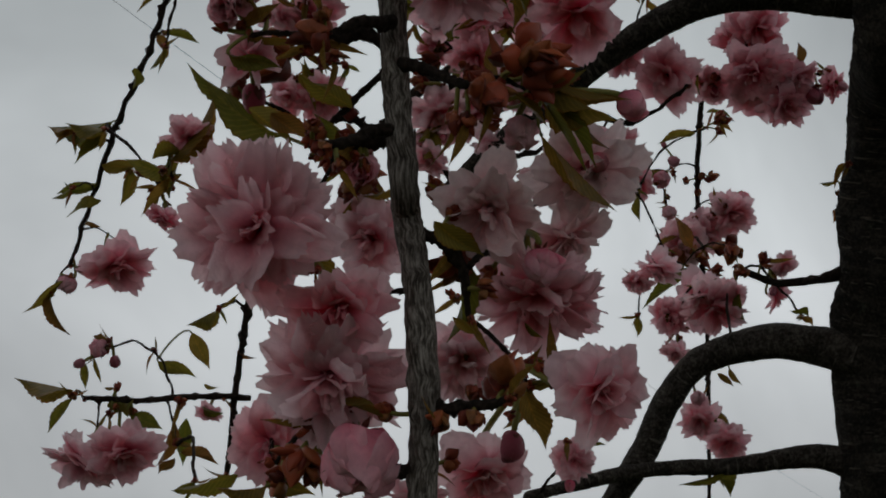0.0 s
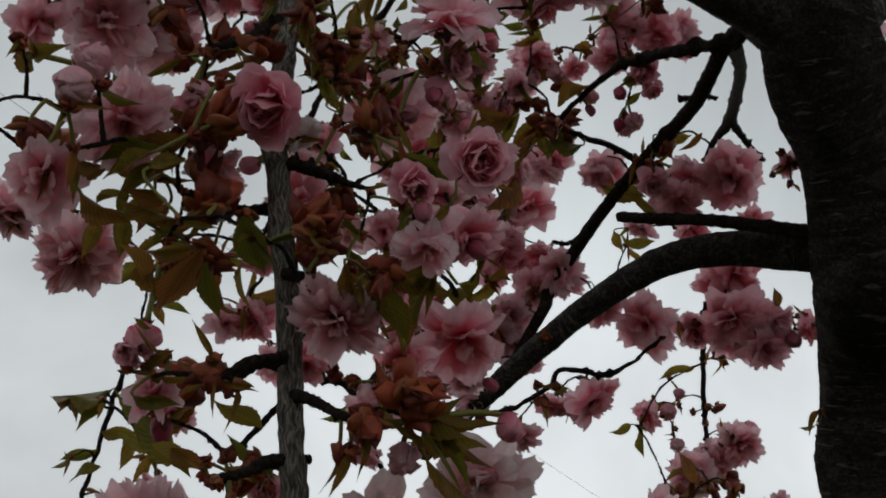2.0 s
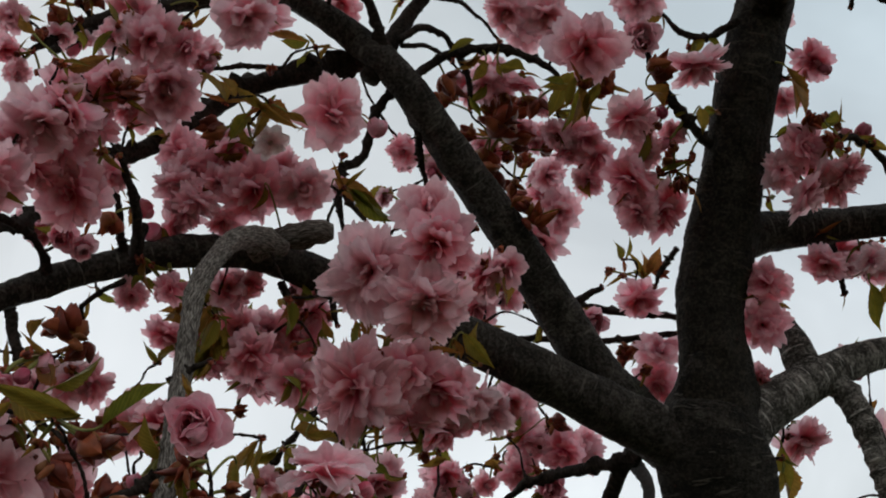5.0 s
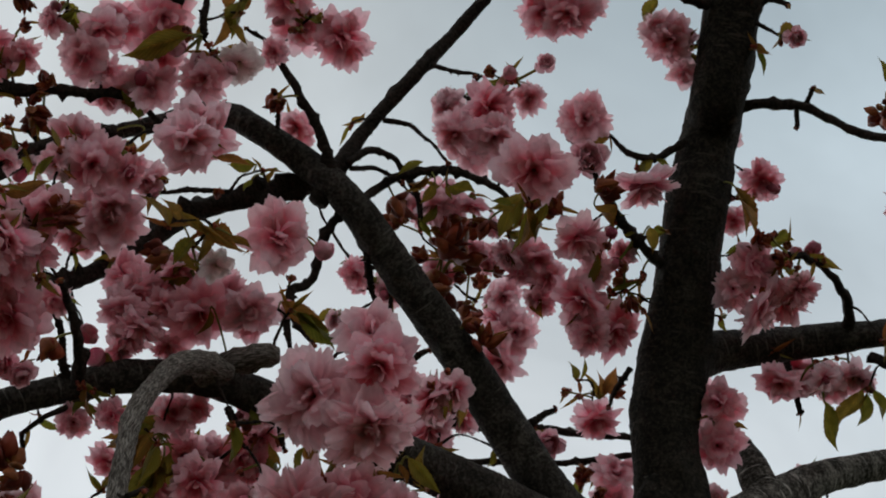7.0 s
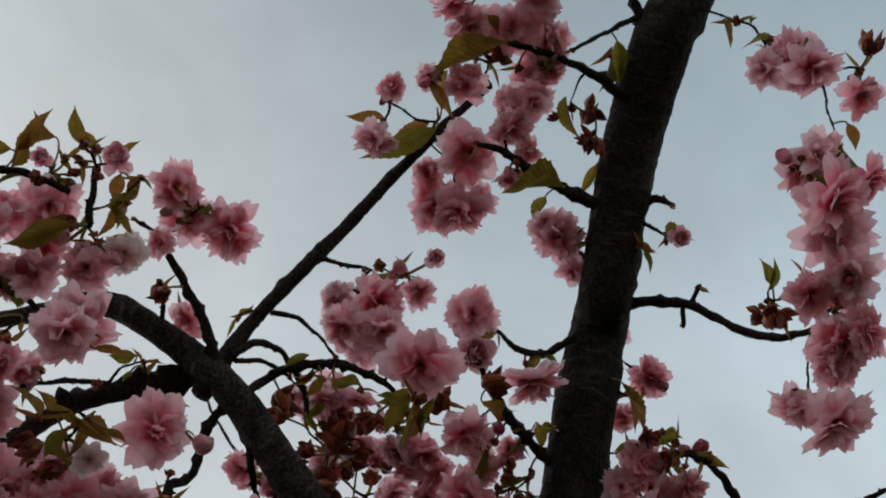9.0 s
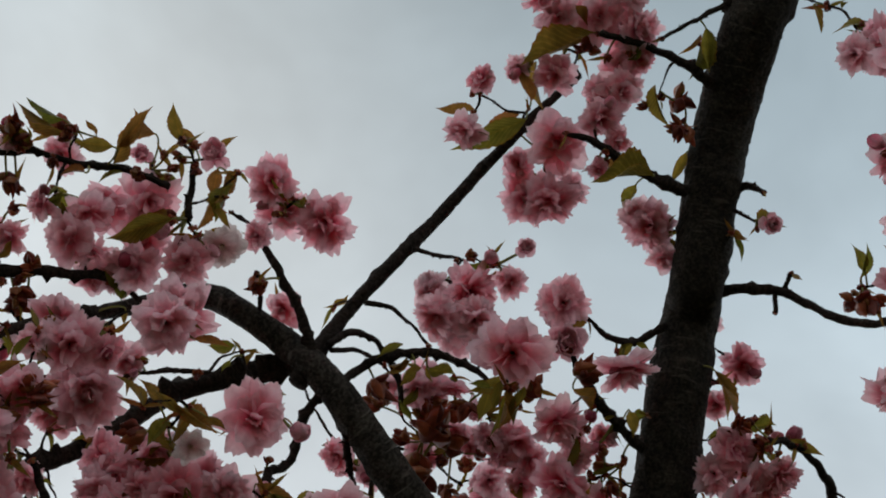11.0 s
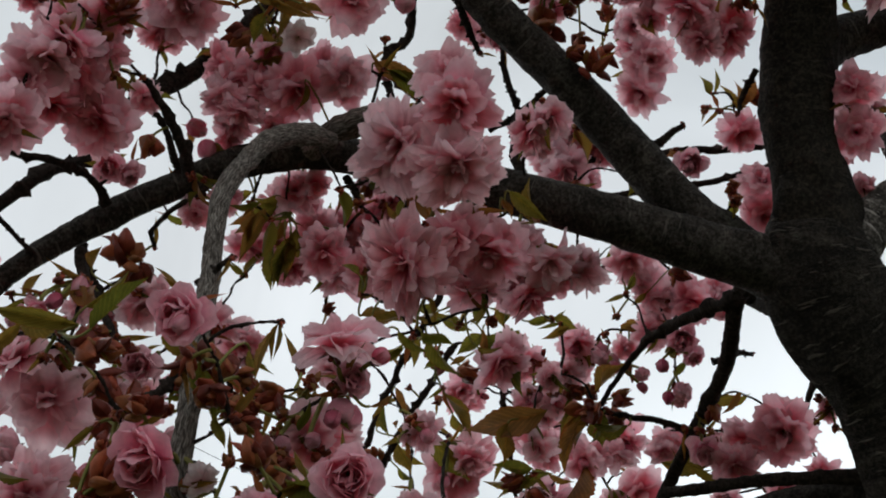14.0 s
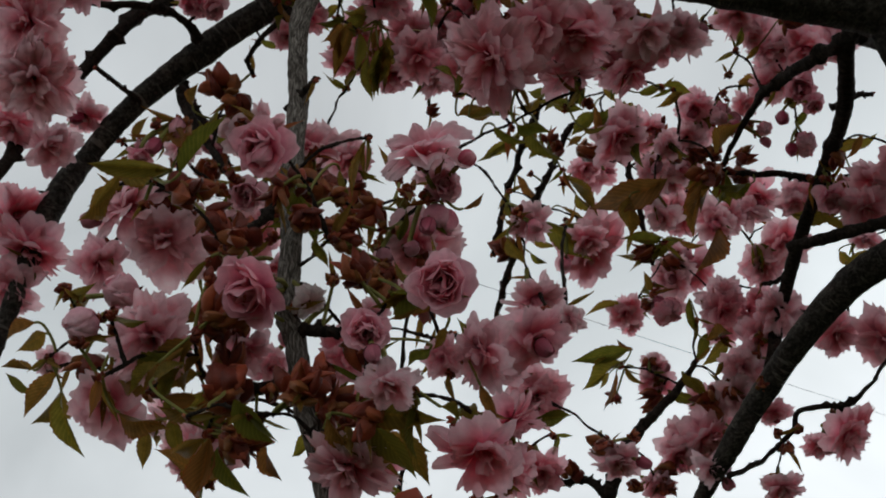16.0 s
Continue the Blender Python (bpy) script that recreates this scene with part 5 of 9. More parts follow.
def set_all():
    for n, (kind, p, wide, way) in enumerate(WAITING["flower"]):
        shapes = SHAPES[kind]
        bud = kind in "bs"
        if kind in "opw":
            way = way + rng.normal(0, 0.34, 3) - np.array((0, -0.12, 0.22))
            way = way / np.linalg.norm(way)
        m = aim(p, way, rng.uniform(0, 6.28), wide)
        name, label = KINDS[kind]
        ob = part(name, shapes[n % len(shapes)], tree, label, m)
        part("calyx", BUD_CUP if bud else CALYX, ob)
        if kind == "w":
            part("stamen_cluster", STAMENS, ob, "pale yellow stamens")
        back = p - way * (0.68 if bud else 0.24) * wide
        root, _ = nearest(back + np.array((0, 0, 0.015)))
        part("stalk", stalk_mesh("stalk", back, -way, root, 0.0014, m.inverted(), STALK), ob)
    for n, (a, b, broad) in enumerate(WAITING["leaf"]):
        way, size = b - a, np.linalg.norm(b - a)
        way = way / size
        up = np.array((rng.normal(0, 0.5), -0.6 + rng.normal(0, 0.5), -0.5 + rng.normal(0, 0.6)))
        up = up - way * (up @ way)
        up /= np.linalg.norm(up)
        across = np.cross(up, way)
        m = Matrix((Vector(way), Vector(across), Vector(up))).transposed().to_4x4()
        m = Matrix.Translation(a) @ m @ Matrix.Diagonal((size, size * rng.uniform(0.6, 1.15) * min(1.1, max(0.68, 0.034 / size)) * broad, size, 1))
        ob = place("leaf", LEAVES[n % len(LEAVES)], "narrow toothed bronze-green leaf", m, LEAF_MANY)
        root, gap = nearest(a)
        if ob and gap > 0.004:
            part("stalk", stalk_mesh("stalk", a + way * 0.01 * size, -way, root, 0.0008, m.inverted(), STALK), ob)
    for n, (p, wide) in enumerate(WAITING["scale"]):
        root, gap = nearest(p)
        way = p - root if gap > 0.004 else np.array((rng.normal(), rng.normal(), -0.5))
        way = way / np.linalg.norm(way) + rng.normal(0, 0.3, 3)
        way = way / np.linalg.norm(way)
        place("bud_scale_tuft", PLUMP[n % len(PLUMP)] if wide > 0.021 else SCALES[n % len(SCALES)], "curled reddish-brown bud scales", aim(p, way, rng.uniform(0, 6.28), wide * rng.uniform(0.85, 1.15) * (1.2 if wide > 0.02 else 1.0)), SCALE)
        if gap > 0.004:
            HEAPS["stalk_mass", STALK].append((stalk_mesh("stalk", p, -way, root, 0.001, Matrix(), STALK), Matrix()))
        for k in range(n % 2):
            out = way * 0.5 + rng.normal(0, 0.6, 3) - np.array((0, 0, 0.3))
            young(p + way * 0.1 * wide, out / np.linalg.norm(out), rng.uniform(0.014, 0.03))
    for q in SPUR_TIPS:
        out = rng.normal(0, 1, 3)
        place("bud_scale_tuft", SCALES[int(rng.integers(len(SCALES)))], "curled reddish-brown bud scales", aim(q, out / np.linalg.norm(out), 0.0, rng.uniform(0.007, 0.014)), SCALE)
        for k in range(2):
            out = rng.normal(0, 0.7, 3) - np.array((0, 0, 0.25))
            young(q, out / np.linalg.norm(out), rng.uniform(0.012, 0.028))


# ---- blossoms and buds: kind, place, width, facing ----
flower("g", -0.038, 0.508, 1.762, 0.0604, -0.16, -0.89, -0.42)
flower("v", -0.004, 0.521, 1.733, 0.0437, 0.27, -0.62, -0.74)
flower("g", -0.006, 0.540, 1.709, 0.0585, 0.02, -0.56, -0.83)
flower("v", 0.009, 0.610, 1.796, 0.0490, -0.25, -0.82, -0.51)
flower("b", 0.006, 0.536, 1.673, 0.037, 0.05, -0.60, -0.80)
flower("v", 0.105, 0.535, 1.705, 0.0468, 0.40, -0.78, -0.47)
flower("x", 0.059, 0.536, 1.784, 0.0451, -0.23, -0.52, -0.83)
flower("x", 0.105, 0.555, 1.812, 0.0512, 0.27, -0.62, -0.74)
flower("g", 0.084, 0.566, 1.755, 0.0529, 0.18, -0.36, -0.92)
flower("b", 0.069, 0.506, 1.807, 0.0175, 0.06, -0.65, -0.76)
flower("b", 0.081, 0.533, 1.758, 0.0190, 0.06, -0.30, -0.95)
flower("b", 0.117, 0.508, 1.823, 0.0139, 0.16, -0.72, -0.67)
flower("v", -0.035, 0.626, 1.697, 0.0396, -0.25, -0.76, -0.60)
flower("v", 0.062, 0.594, 1.680, 0.0454, 0.16, -0.64, -0.75)
flower("p", -0.090, 0.493, 2.588, 0.0340, -0.20, -0.60, -0.70)
flower("p", 0.032, 0.570, 1.665, 0.0264, -0.03, -0.55, -0.83)
flower("x", 0.099, 0.585, 1.790, 0.0396, 0.28, -0.40, -0.87)
flower("g", 0.061, 0.704, 1.761, 0.0456, -0.04, -0.65, -0.76)
flower("o", 0.046, 0.697, 1.903, 0.0336, 0.05, -0.80, -0.60)
flower("o", 0.042, 0.706, 1.878, 0.0240, -0.04, -0.65, -0.76)
flower("o", -0.218, 1.218, 1.980, 0.0624, 0.06, -0.65, -0.76)
flower("b", -0.260, 1.217, 1.960, 0.0206, -0.33, -0.58, -0.74)
flower("o", -0.213, 1.128, 1.782, 0.0644, -0.33, -0.48, -0.82)
flower("o", -0.178, 1.104, 1.785, 0.0588, 0.27, -0.62, -0.74)
flower("b", -0.213, 1.146, 1.882, 0.0192, -0.07, -0.95, 0.30)
flower("s", -0.199, 1.149, 1.871, 0.0106, 0.13, -0.94, 0.31)
flower("o", -0.132, 1.008, 2.018, 0.0403, -0.07, -0.99, -0.14)
flower("o", -0.163, 1.106, 1.987, 0.0312, -0.22, -0.40, -0.89)
flower("o", -0.118, 1.158, 1.831, 0.0240, -0.04, -0.65, -0.76)
flower("o", 0.293, 1.170, 2.172, 0.0648, -0.25, -0.76, -0.60)
flower("o", 0.348, 1.215, 2.186, 0.0420, 0.07, -0.55, -0.83)
flower("o", 0.383, 1.181, 2.185, 0.0630, 0.15, -0.79, -0.59)
flower("o", 0.410, 1.180, 2.152, 0.0462, 0.17, -0.54, -0.82)
flower("o", 0.455, 1.171, 2.170, 0.0326, 0.27, -0.62, -0.74)
flower("o", 0.392, 1.193, 2.240, 0.0588, -0.04, -0.73, -0.68)
flower("o", 0.478, 1.623, 2.210, 0.0634, 0.13, -0.99, -0.03)
flower("o", 0.415, 1.640, 2.174, 0.0612, -0.36, -0.92, -0.12)
flower("p", 0.350, 1.250, 1.966, 0.0588, 0.06, -0.73, -0.68)
flower("o", 0.314, 1.293, 1.970, 0.0364, -0.33, -0.58, -0.74)
flower("o", 0.322, 1.472, 2.064, 0.0352, -0.55, -0.78, -0.29)
flower("o", 0.434, 1.325, 2.007, 0.0348, 0.34, -0.94, -0.00)
flower("o", 0.347, 1.326, 1.873, 0.0392, -0.23, -0.52, -0.83)
flower("o", 0.381, 1.351, 1.856, 0.0443, 0.16, -0.64, -0.75)
flower("b", 0.345, 1.319, 1.893, 0.0179, -0.07, -0.98, 0.18)
flower("o", 0.321, 1.305, 1.936, 0.0280, -0.44, -0.69, -0.58)
flower("o", 0.176, 1.052, 1.777, 0.0330, 0.17, -0.54, -0.82)
flower("o", 0.527, 1.316, 1.866, 0.0420, 0.16, -0.64, -0.75)
flower("o", 0.360, 1.618, 2.245, 0.0432, -0.36, -0.88, -0.32)
flower("b", 0.387, 1.615, 2.250, 0.0259, 0.25, -0.83, -0.50)
flower("s", 0.409, 1.176, 2.165, 0.0185, 0.16, -0.64, -0.75)
flower("s", 0.437, 1.176, 2.160, 0.0196, 0.16, -0.64, -0.75)
flower("g", -0.067, 0.482, 1.969, 0.0440, 0.20, -0.70, -0.68)
flower("o", -0.201, 0.727, 2.053, 0.0465, -0.19, -0.54, -0.82)
flower("g", -0.120, 0.623, 1.969, 0.0496, -0.08, -0.26, -0.96)
flower("v", 0.096, 0.518, 1.871, 0.0439, 0.10, -0.15, -0.98)
flower("o", 0.145, 1.206, 2.251, 0.0418, -0.00, -0.80, -0.60)
flower("p", -0.045, 0.507, 1.838, 0.0294, -0.32, -0.94, 0.09)
flower("b", -0.049, 0.491, 1.859, 0.0178, 0.01, -0.34, -0.94)
flower("o", 0.227, 1.266, 2.124, 0.0522, 0.31, -0.42, -0.85)
flower("o", 0.104, 0.790, 1.962, 0.0323, 0.01, -0.46, -0.89)
flower("o", 0.065, 0.665, 1.923, 0.0328, -0.21, -0.92, -0.33)
flower("o", -0.014, 0.622, 1.968, 0.0256, -0.40, -0.56, -0.73)
flower("o", -0.026, 0.684, 1.955, 0.0289, -0.29, -0.51, -0.81)
flower("p", -0.025, 0.537, 1.961, 0.0259, 0.01, -0.46, -0.89)
flower("o", 0.055, 0.598, 1.971, 0.0250, 0.01, -0.46, -0.89)
flower("o", 0.306, 1.231, 2.312, 0.0348, -0.20, -0.71, -0.68)
flower("o", 0.360, 1.231, 2.310, 0.0372, 0.19, -0.96, -0.23)
flower("b", 0.276, 1.099, 2.357, 0.0235, 0.21, -0.55, -0.81)
flower("o", 0.159, 0.998, 2.338, 0.0270, 0.00, -0.73, -0.68)
flower("v", -0.115, 0.531, 2.098, 0.0480, -0.15, -0.88, 0.45)
flower("v", -0.104, 0.556, 2.084, 0.0560, 0.35, -0.78, -0.52)
flower("h", -0.065, 0.596, 2.127, 0.0327, 0.15, -0.79, -0.59)
flower("h", 0.030, 0.434, 2.027, 0.0345, -0.10, -0.86, -0.50)
flower("o", -0.034, 0.701, 2.209, 0.0357, 0.59, -0.33, -0.74)
flower("v", 0.090, 0.506, 2.045, 0.0500, 0.10, -0.42, 0.90)
flower("h", 0.093, 0.524, 2.034, 0.0234, 0.45, -0.71, -0.54)
flower("b", 0.085, 0.530, 2.019, 0.0150, 0.35, -0.54, -0.77)
flower("v", 0.058, 0.565, 2.029, 0.0492, -0.06, -0.62, -0.79)
flower("h", 0.103, 0.473, 1.942, 0.0400, 0.20, -0.80, -0.56)
flower("h", 0.006, 0.464, 1.966, 0.0410, -0.25, -0.72, -0.65)
flower("w", 0.018, 0.501, 1.972, 0.0210, 0.70, -0.31, -0.64)
flower("h", 0.073, 0.443, 1.911, 0.0270, 0.30, -0.75, -0.58)
flower("v", 0.079, 0.450, 1.884, 0.0270, 0.15, -0.30, -0.94)
flower("b", -0.081, 0.439, 1.960, 0.0216, -0.37, -0.82, -0.44)
flower("b", -0.087, 0.483, 2.004, 0.0234, -0.31, -0.91, -0.27)
flower("p", -0.107, 0.501, 1.948, 0.0431, -0.16, -0.63, -0.76)
flower("p", -0.172, 0.538, 2.010, 0.0204, -0.26, -0.63, -0.73)
flower("o", -0.134, 0.529, 2.062, 0.0361, -0.08, -0.77, -0.63)
flower("g", 0.039, 0.489, 1.868, 0.0408, -0.15, -0.43, -0.89)
flower("o", 0.072, 0.658, 1.949, 0.0408, 0.43, -0.48, -0.76)
flower("o", 0.055, 0.789, 2.025, 0.0440, 0.50, -0.61, -0.62)
flower("o", 0.076, 0.608, 1.972, 0.0426, -0.06, -0.62, -0.79)
flower("o", 0.101, 0.633, 1.985, 0.0420, 0.50, -0.61, -0.62)
flower("o", 0.085, 0.716, 2.058, 0.0418, 0.30, -0.21, -0.93)
flower("o", 0.058, 1.052, 2.290, 0.0702, 0.14, -0.09, -0.99)
flower("o", 0.022, 1.347, 2.578, 0.0525, 0.38, -0.61, -0.70)
flower("s", 0.052, 0.529, 2.005, 0.0106, 0.35, -0.54, -0.77)
flower("o", 0.094, 1.440, 2.568, 0.0792, 0.05, -0.82, -0.58)
flower("p", 0.213, 1.220, 2.395, 0.0570, 0.09, -0.47, -0.88)
flower("p", 0.209, 1.522, 2.501, 0.0792, 0.31, -0.46, -0.83)
flower("o", 0.111, 1.182, 2.307, 0.0476, -0.06, -0.62, -0.79)
flower("p", 0.151, 1.135, 2.399, 0.0406, 0.34, -0.91, -0.25)
flower("o", 0.125, 1.126, 2.400, 0.0406, 0.08, -0.87, -0.49)
flower("o", 0.177, 1.126, 2.427, 0.0348, 0.08, -0.67, -0.74)
flower("o", 0.182, 1.112, 2.450, 0.0383, 0.23, -0.91, -0.33)
flower("b", 0.206, 1.123, 2.446, 0.0197, 0.22, -0.52, -0.83)
flower("s", 0.216, 1.132, 2.437, 0.0162, 0.31, -0.46, -0.83)
flower("b", 0.243, 1.105, 2.396, 0.0179, -0.00, -0.50, -0.86)
flower("o", 0.258, 1.151, 2.335, 0.0459, 0.30, -0.66, -0.69)
flower("h", 0.295, 1.118, 2.309, 0.0367, 0.13, -0.56, -0.82)
flower("o", 0.318, 1.114, 2.288, 0.0479, 0.27, -0.38, -0.89)
flower("b", 0.103, 1.152, 2.254, 0.0336, 0.38, -0.61, -0.70)
flower("o", 0.059, 1.187, 2.273, 0.0290, -0.12, -0.71, -0.70)
flower("o", 0.154, 1.172, 2.249, 0.0420, 0.38, -0.61, -0.70)
flower("o", 0.206, 1.147, 2.220, 0.0475, 0.20, -0.88, -0.43)
flower("o", 0.252, 1.178, 2.195, 0.0459, 0.43, -0.48, -0.76)
flower("o", 0.160, 1.168, 2.182, 0.0500, 0.24, -0.76, -0.61)
flower("o", 0.105, 1.186, 2.127, 0.0626, 0.13, -0.56, -0.82)
flower("o", 0.078, 1.183, 2.118, 0.0435, -0.16, -0.63, -0.76)
flower("o", 0.175, 1.199, 2.142, 0.0337, 0.22, -0.52, -0.83)
flower("o", 0.237, 1.176, 2.095, 0.0546, 0.30, -0.66, -0.69)
flower("o", 0.072, 1.179, 2.197, 0.0347, -0.12, -0.71, -0.70)
flower("o", -0.032, 1.087, 2.095, 0.0416, -0.02, -0.69, -0.72)
flower("o", 0.054, 1.180, 2.091, 0.0335, 0.13, -0.56, -0.82)
flower("o", 0.167, 1.177, 2.059, 0.0390, 0.17, -0.63, -0.76)
flower("o", 0.121, 1.145, 2.464, 0.0540, 0.35, -0.54, -0.77)
flower("h", 0.287, 1.049, 2.391, 0.0375, 0.17, -0.63, -0.76)
flower("o", 0.312, 1.053, 2.436, 0.0544, 0.30, -0.66, -0.69)
flower("g", 0.115, 0.582, 2.260, 0.0610, -0.34, -0.66, -0.67)
flower("o", 0.161, 0.556, 2.262, 0.0532, 0.05, -0.66, -0.75)
flower("p", 0.156, 0.563, 2.300, 0.0510, 0.07, -0.97, -0.23)
flower("g", 0.153, 0.583, 2.233, 0.0570, 0.00, -0.45, -0.90)
flower("o", 0.199, 0.645, 2.311, 0.0399, 0.36, -0.61, -0.71)
flower("g", 0.104, 0.632, 2.199, 0.0634, -0.40, -0.39, -0.83)
flower("p", 0.140, 0.632, 2.212, 0.0504, 0.05, -0.66, -0.75)
flower("o", 0.161, 0.647, 2.208, 0.0529, 0.35, -0.34, -0.87)
flower("o", 0.145, 0.679, 2.205, 0.0500, 0.05, -0.04, -1.00)
flower("o", -0.050, 0.758, 2.353, 0.0414, -0.25, -0.47, -0.85)
flower("o", 0.010, 0.794, 2.384, 0.0552, -0.15, -0.65, -0.74)
flower("o", 0.048, 0.792, 2.384, 0.0432, 0.15, -0.57, -0.81)
flower("o", 0.014, 0.814, 2.363, 0.0552, -0.05, -0.18, -0.98)
flower("p", 0.001, 0.730, 2.380, 0.0285, -0.05, -0.40, -0.92)
flower("o", 0.202, 0.688, 2.338, 0.0308, 0.46, -0.40, -0.79)
flower("o", -0.094, 0.473, 2.296, 0.0504, -0.15, -0.49, -0.86)
flower("o", -0.085, 0.538, 2.298, 0.0513, -0.05, -0.29, -0.96)
flower("o", -0.106, 0.515, 2.296, 0.0446, -0.25, -0.38, -0.89)
flower("o", -0.038, 0.499, 2.411, 0.0440, 0.05, -0.49, -0.87)
flower("o", -0.062, 0.485, 2.397, 0.0243, -0.05, -0.66, -0.75)
flower("o", -0.016, 0.515, 2.421, 0.0294, 0.15, -0.28, -0.95)
flower("o", -0.036, 0.557, 2.421, 0.0525, -0.15, -0.57, -0.81)
flower("o", -0.061, 0.573, 2.420, 0.0360, -0.25, -0.27, -0.93)
flower("o", 0.030, 0.487, 2.419, 0.0440, -0.15, -0.57, -0.81)
flower("o", -0.034, 0.636, 2.439, 0.0412, -0.25, -0.56, -0.79)
flower("o", 0.007, 0.639, 2.433, 0.0367, -0.04, -0.80, -0.60)
flower("o", -0.017, 0.634, 2.382, 0.0367, -0.15, -0.17, -0.97)
flower("o", 0.025, 0.641, 2.401, 0.0506, -0.05, -0.49, -0.87)
flower("o", 0.065, 0.639, 2.400, 0.0462, 0.25, -0.46, -0.85)
flower("w", 0.042, 0.587, 2.398, 0.0280, -0.05, -0.58, -0.81)
flower("o", -0.037, 0.661, 2.384, 0.0273, -0.15, -0.29, -0.95)
flower("o", 0.001, 0.658, 2.384, 0.0264, -0.05, -0.29, -0.96)
flower("h", -0.141, 0.666, 2.385, 0.0273, 0.05, -0.49, -0.87)
flower("p", -0.155, 0.660, 2.392, 0.0198, -0.25, -0.56, -0.79)
flower("v", 0.088, 0.573, 2.411, 0.0540, 0.13, -0.66, -0.80)
flower("p", -0.066, 0.565, 2.342, 0.0248, 0.25, -0.37, -0.90)
flower("b", -0.061, 0.652, 2.395, 0.0158, -0.04, -0.90, -0.43)
flower("b", 0.088, 0.672, 2.436, 0.0184, 0.05, -0.49, -0.87)
flower("o", 0.127, 0.713, 2.463, 0.0192, 0.05, -0.58, -0.81)
flower("p", 0.294, 0.592, 2.509, 0.0575, -0.15, -0.65, -0.74)
flower("h", 0.339, 0.597, 2.529, 0.0421, 0.05, -0.66, -0.75)
flower("o", 0.399, 0.642, 2.550, 0.0547, -0.05, -0.49, -0.87)
flower("p", 0.331, 0.649, 2.488, 0.0434, -0.05, -0.18, -0.98)
flower("o", 0.351, 0.682, 2.481, 0.0298, 0.15, -0.48, -0.86)
flower("o", 0.337, 0.698, 2.465, 0.0518, -0.35, -0.62, -0.71)
flower("o", 0.368, 0.729, 2.459, 0.0449, 0.15, -0.38, -0.91)
flower("o", 0.342, 0.716, 2.445, 0.0408, -0.15, -0.17, -0.97)
flower("o", 0.302, 0.905, 2.685, 0.0492, -0.05, -0.66, -0.75)
flower("o", 0.313, 0.931, 2.657, 0.0510, 0.05, -0.58, -0.81)
flower("o", 0.295, 0.952, 2.636, 0.0552, -0.05, -0.29, -0.96)
flower("p", 0.218, 0.751, 2.563, 0.0286, -0.14, -0.79, -0.60)
flower("o", 0.254, 0.737, 2.575, 0.0239, -0.04, -0.90, -0.43)
flower("o", 0.146, 0.754, 2.565, 0.0312, -0.25, -0.71, -0.66)
flower("o", 0.219, 0.678, 2.568, 0.0360, -0.15, -0.29, -0.95)
flower("o", 0.251, 0.677, 2.567, 0.0300, 0.05, -0.29, -0.96)
flower("o", 0.268, 0.690, 2.552, 0.0280, -0.05, -0.18, -0.98)
flower("o", 0.305, 0.708, 2.529, 0.0375, 0.05, -0.17, -0.98)
flower("o", 0.281, 0.707, 2.532, 0.0300, -0.25, -0.27, -0.93)
flower("o", 0.235, 0.615, 2.590, 0.0415, -0.25, -0.56, -0.79)
flower("o", 0.269, 0.616, 2.587, 0.0415, 0.05, -0.66, -0.75)
flower("o", 0.518, 0.677, 2.593, 0.0399, 0.16, -0.78, -0.60)
flower("o", 0.489, 0.688, 2.494, 0.0390, -0.05, -0.66, -0.75)
flower("o", 0.471, 0.703, 2.480, 0.0390, -0.35, -0.62, -0.71)
flower("o", 0.494, 0.714, 2.467, 0.0512, -0.05, -0.40, -0.92)
flower("o", 0.527, 0.703, 2.476, 0.0366, 0.25, -0.46, -0.85)
flower("o", 0.455, 0.770, 2.409, 0.0390, 0.06, -0.85, -0.52)
flower("o", 0.452, 0.795, 2.383, 0.0429, -0.15, -0.49, -0.86)
flower("o", 0.378, 0.917, 2.520, 0.0476, -0.05, -0.40, -0.92)
flower("h", 0.324, 0.894, 2.476, 0.0356, -0.05, -0.49, -0.87)
flower("o", 0.381, 0.890, 2.432, 0.0433, -0.15, -0.65, -0.74)
flower("o", 0.378, 0.911, 2.410, 0.0433, -0.05, -0.40, -0.92)
flower("o", 0.516, 0.780, 2.438, 0.0410, -0.25, -0.38, -0.89)
flower("p", 0.556, 0.776, 2.440, 0.0360, 0.05, -0.66, -0.75)
flower("o", 0.508, 0.927, 2.354, 0.0494, 0.15, -0.38, -0.91)
flower("o", 0.557, 0.877, 2.405, 0.0343, 0.05, -0.58, -0.81)
flower("o", 0.576, 0.922, 2.355, 0.0390, -0.05, -0.58, -0.81)
flower("o", 0.252, 1.006, 2.464, 0.0483, -0.05, -0.40, -0.92)
flower("o", 0.269, 1.056, 2.452, 0.0418, -0.15, -0.65, -0.74)
flower("o", 0.305, 1.039, 2.425, 0.0500, 0.05, -0.58, -0.81)
flower("o", 0.263, 1.080, 2.428, 0.0418, -0.05, -0.49, -0.87)
flower("s", 0.217, 0.993, 2.450, 0.0140, -0.05, -0.04, -1.00)
flower("s", 0.547, 0.693, 2.515, 0.0169, 0.17, -0.98, -0.10)
flower("s", 0.363, 0.658, 2.506, 0.0125, 0.15, -0.38, -0.91)
flower("b", 0.121, 0.605, 2.433, 0.0158, 0.46, -0.49, -0.74)
flower("o", 0.175, 0.765, 2.551, 0.0286, 0.15, -0.57, -0.81)
flower("p", 0.231, 1.131, 2.448, 0.0300, -0.05, -0.49, -0.87)
flower("o", 0.357, 1.027, 2.257, 0.0623, -0.05, -0.69, -0.72)
flower("h", 0.286, 1.029, 2.254, 0.0327, -0.00, -0.52, -0.85)
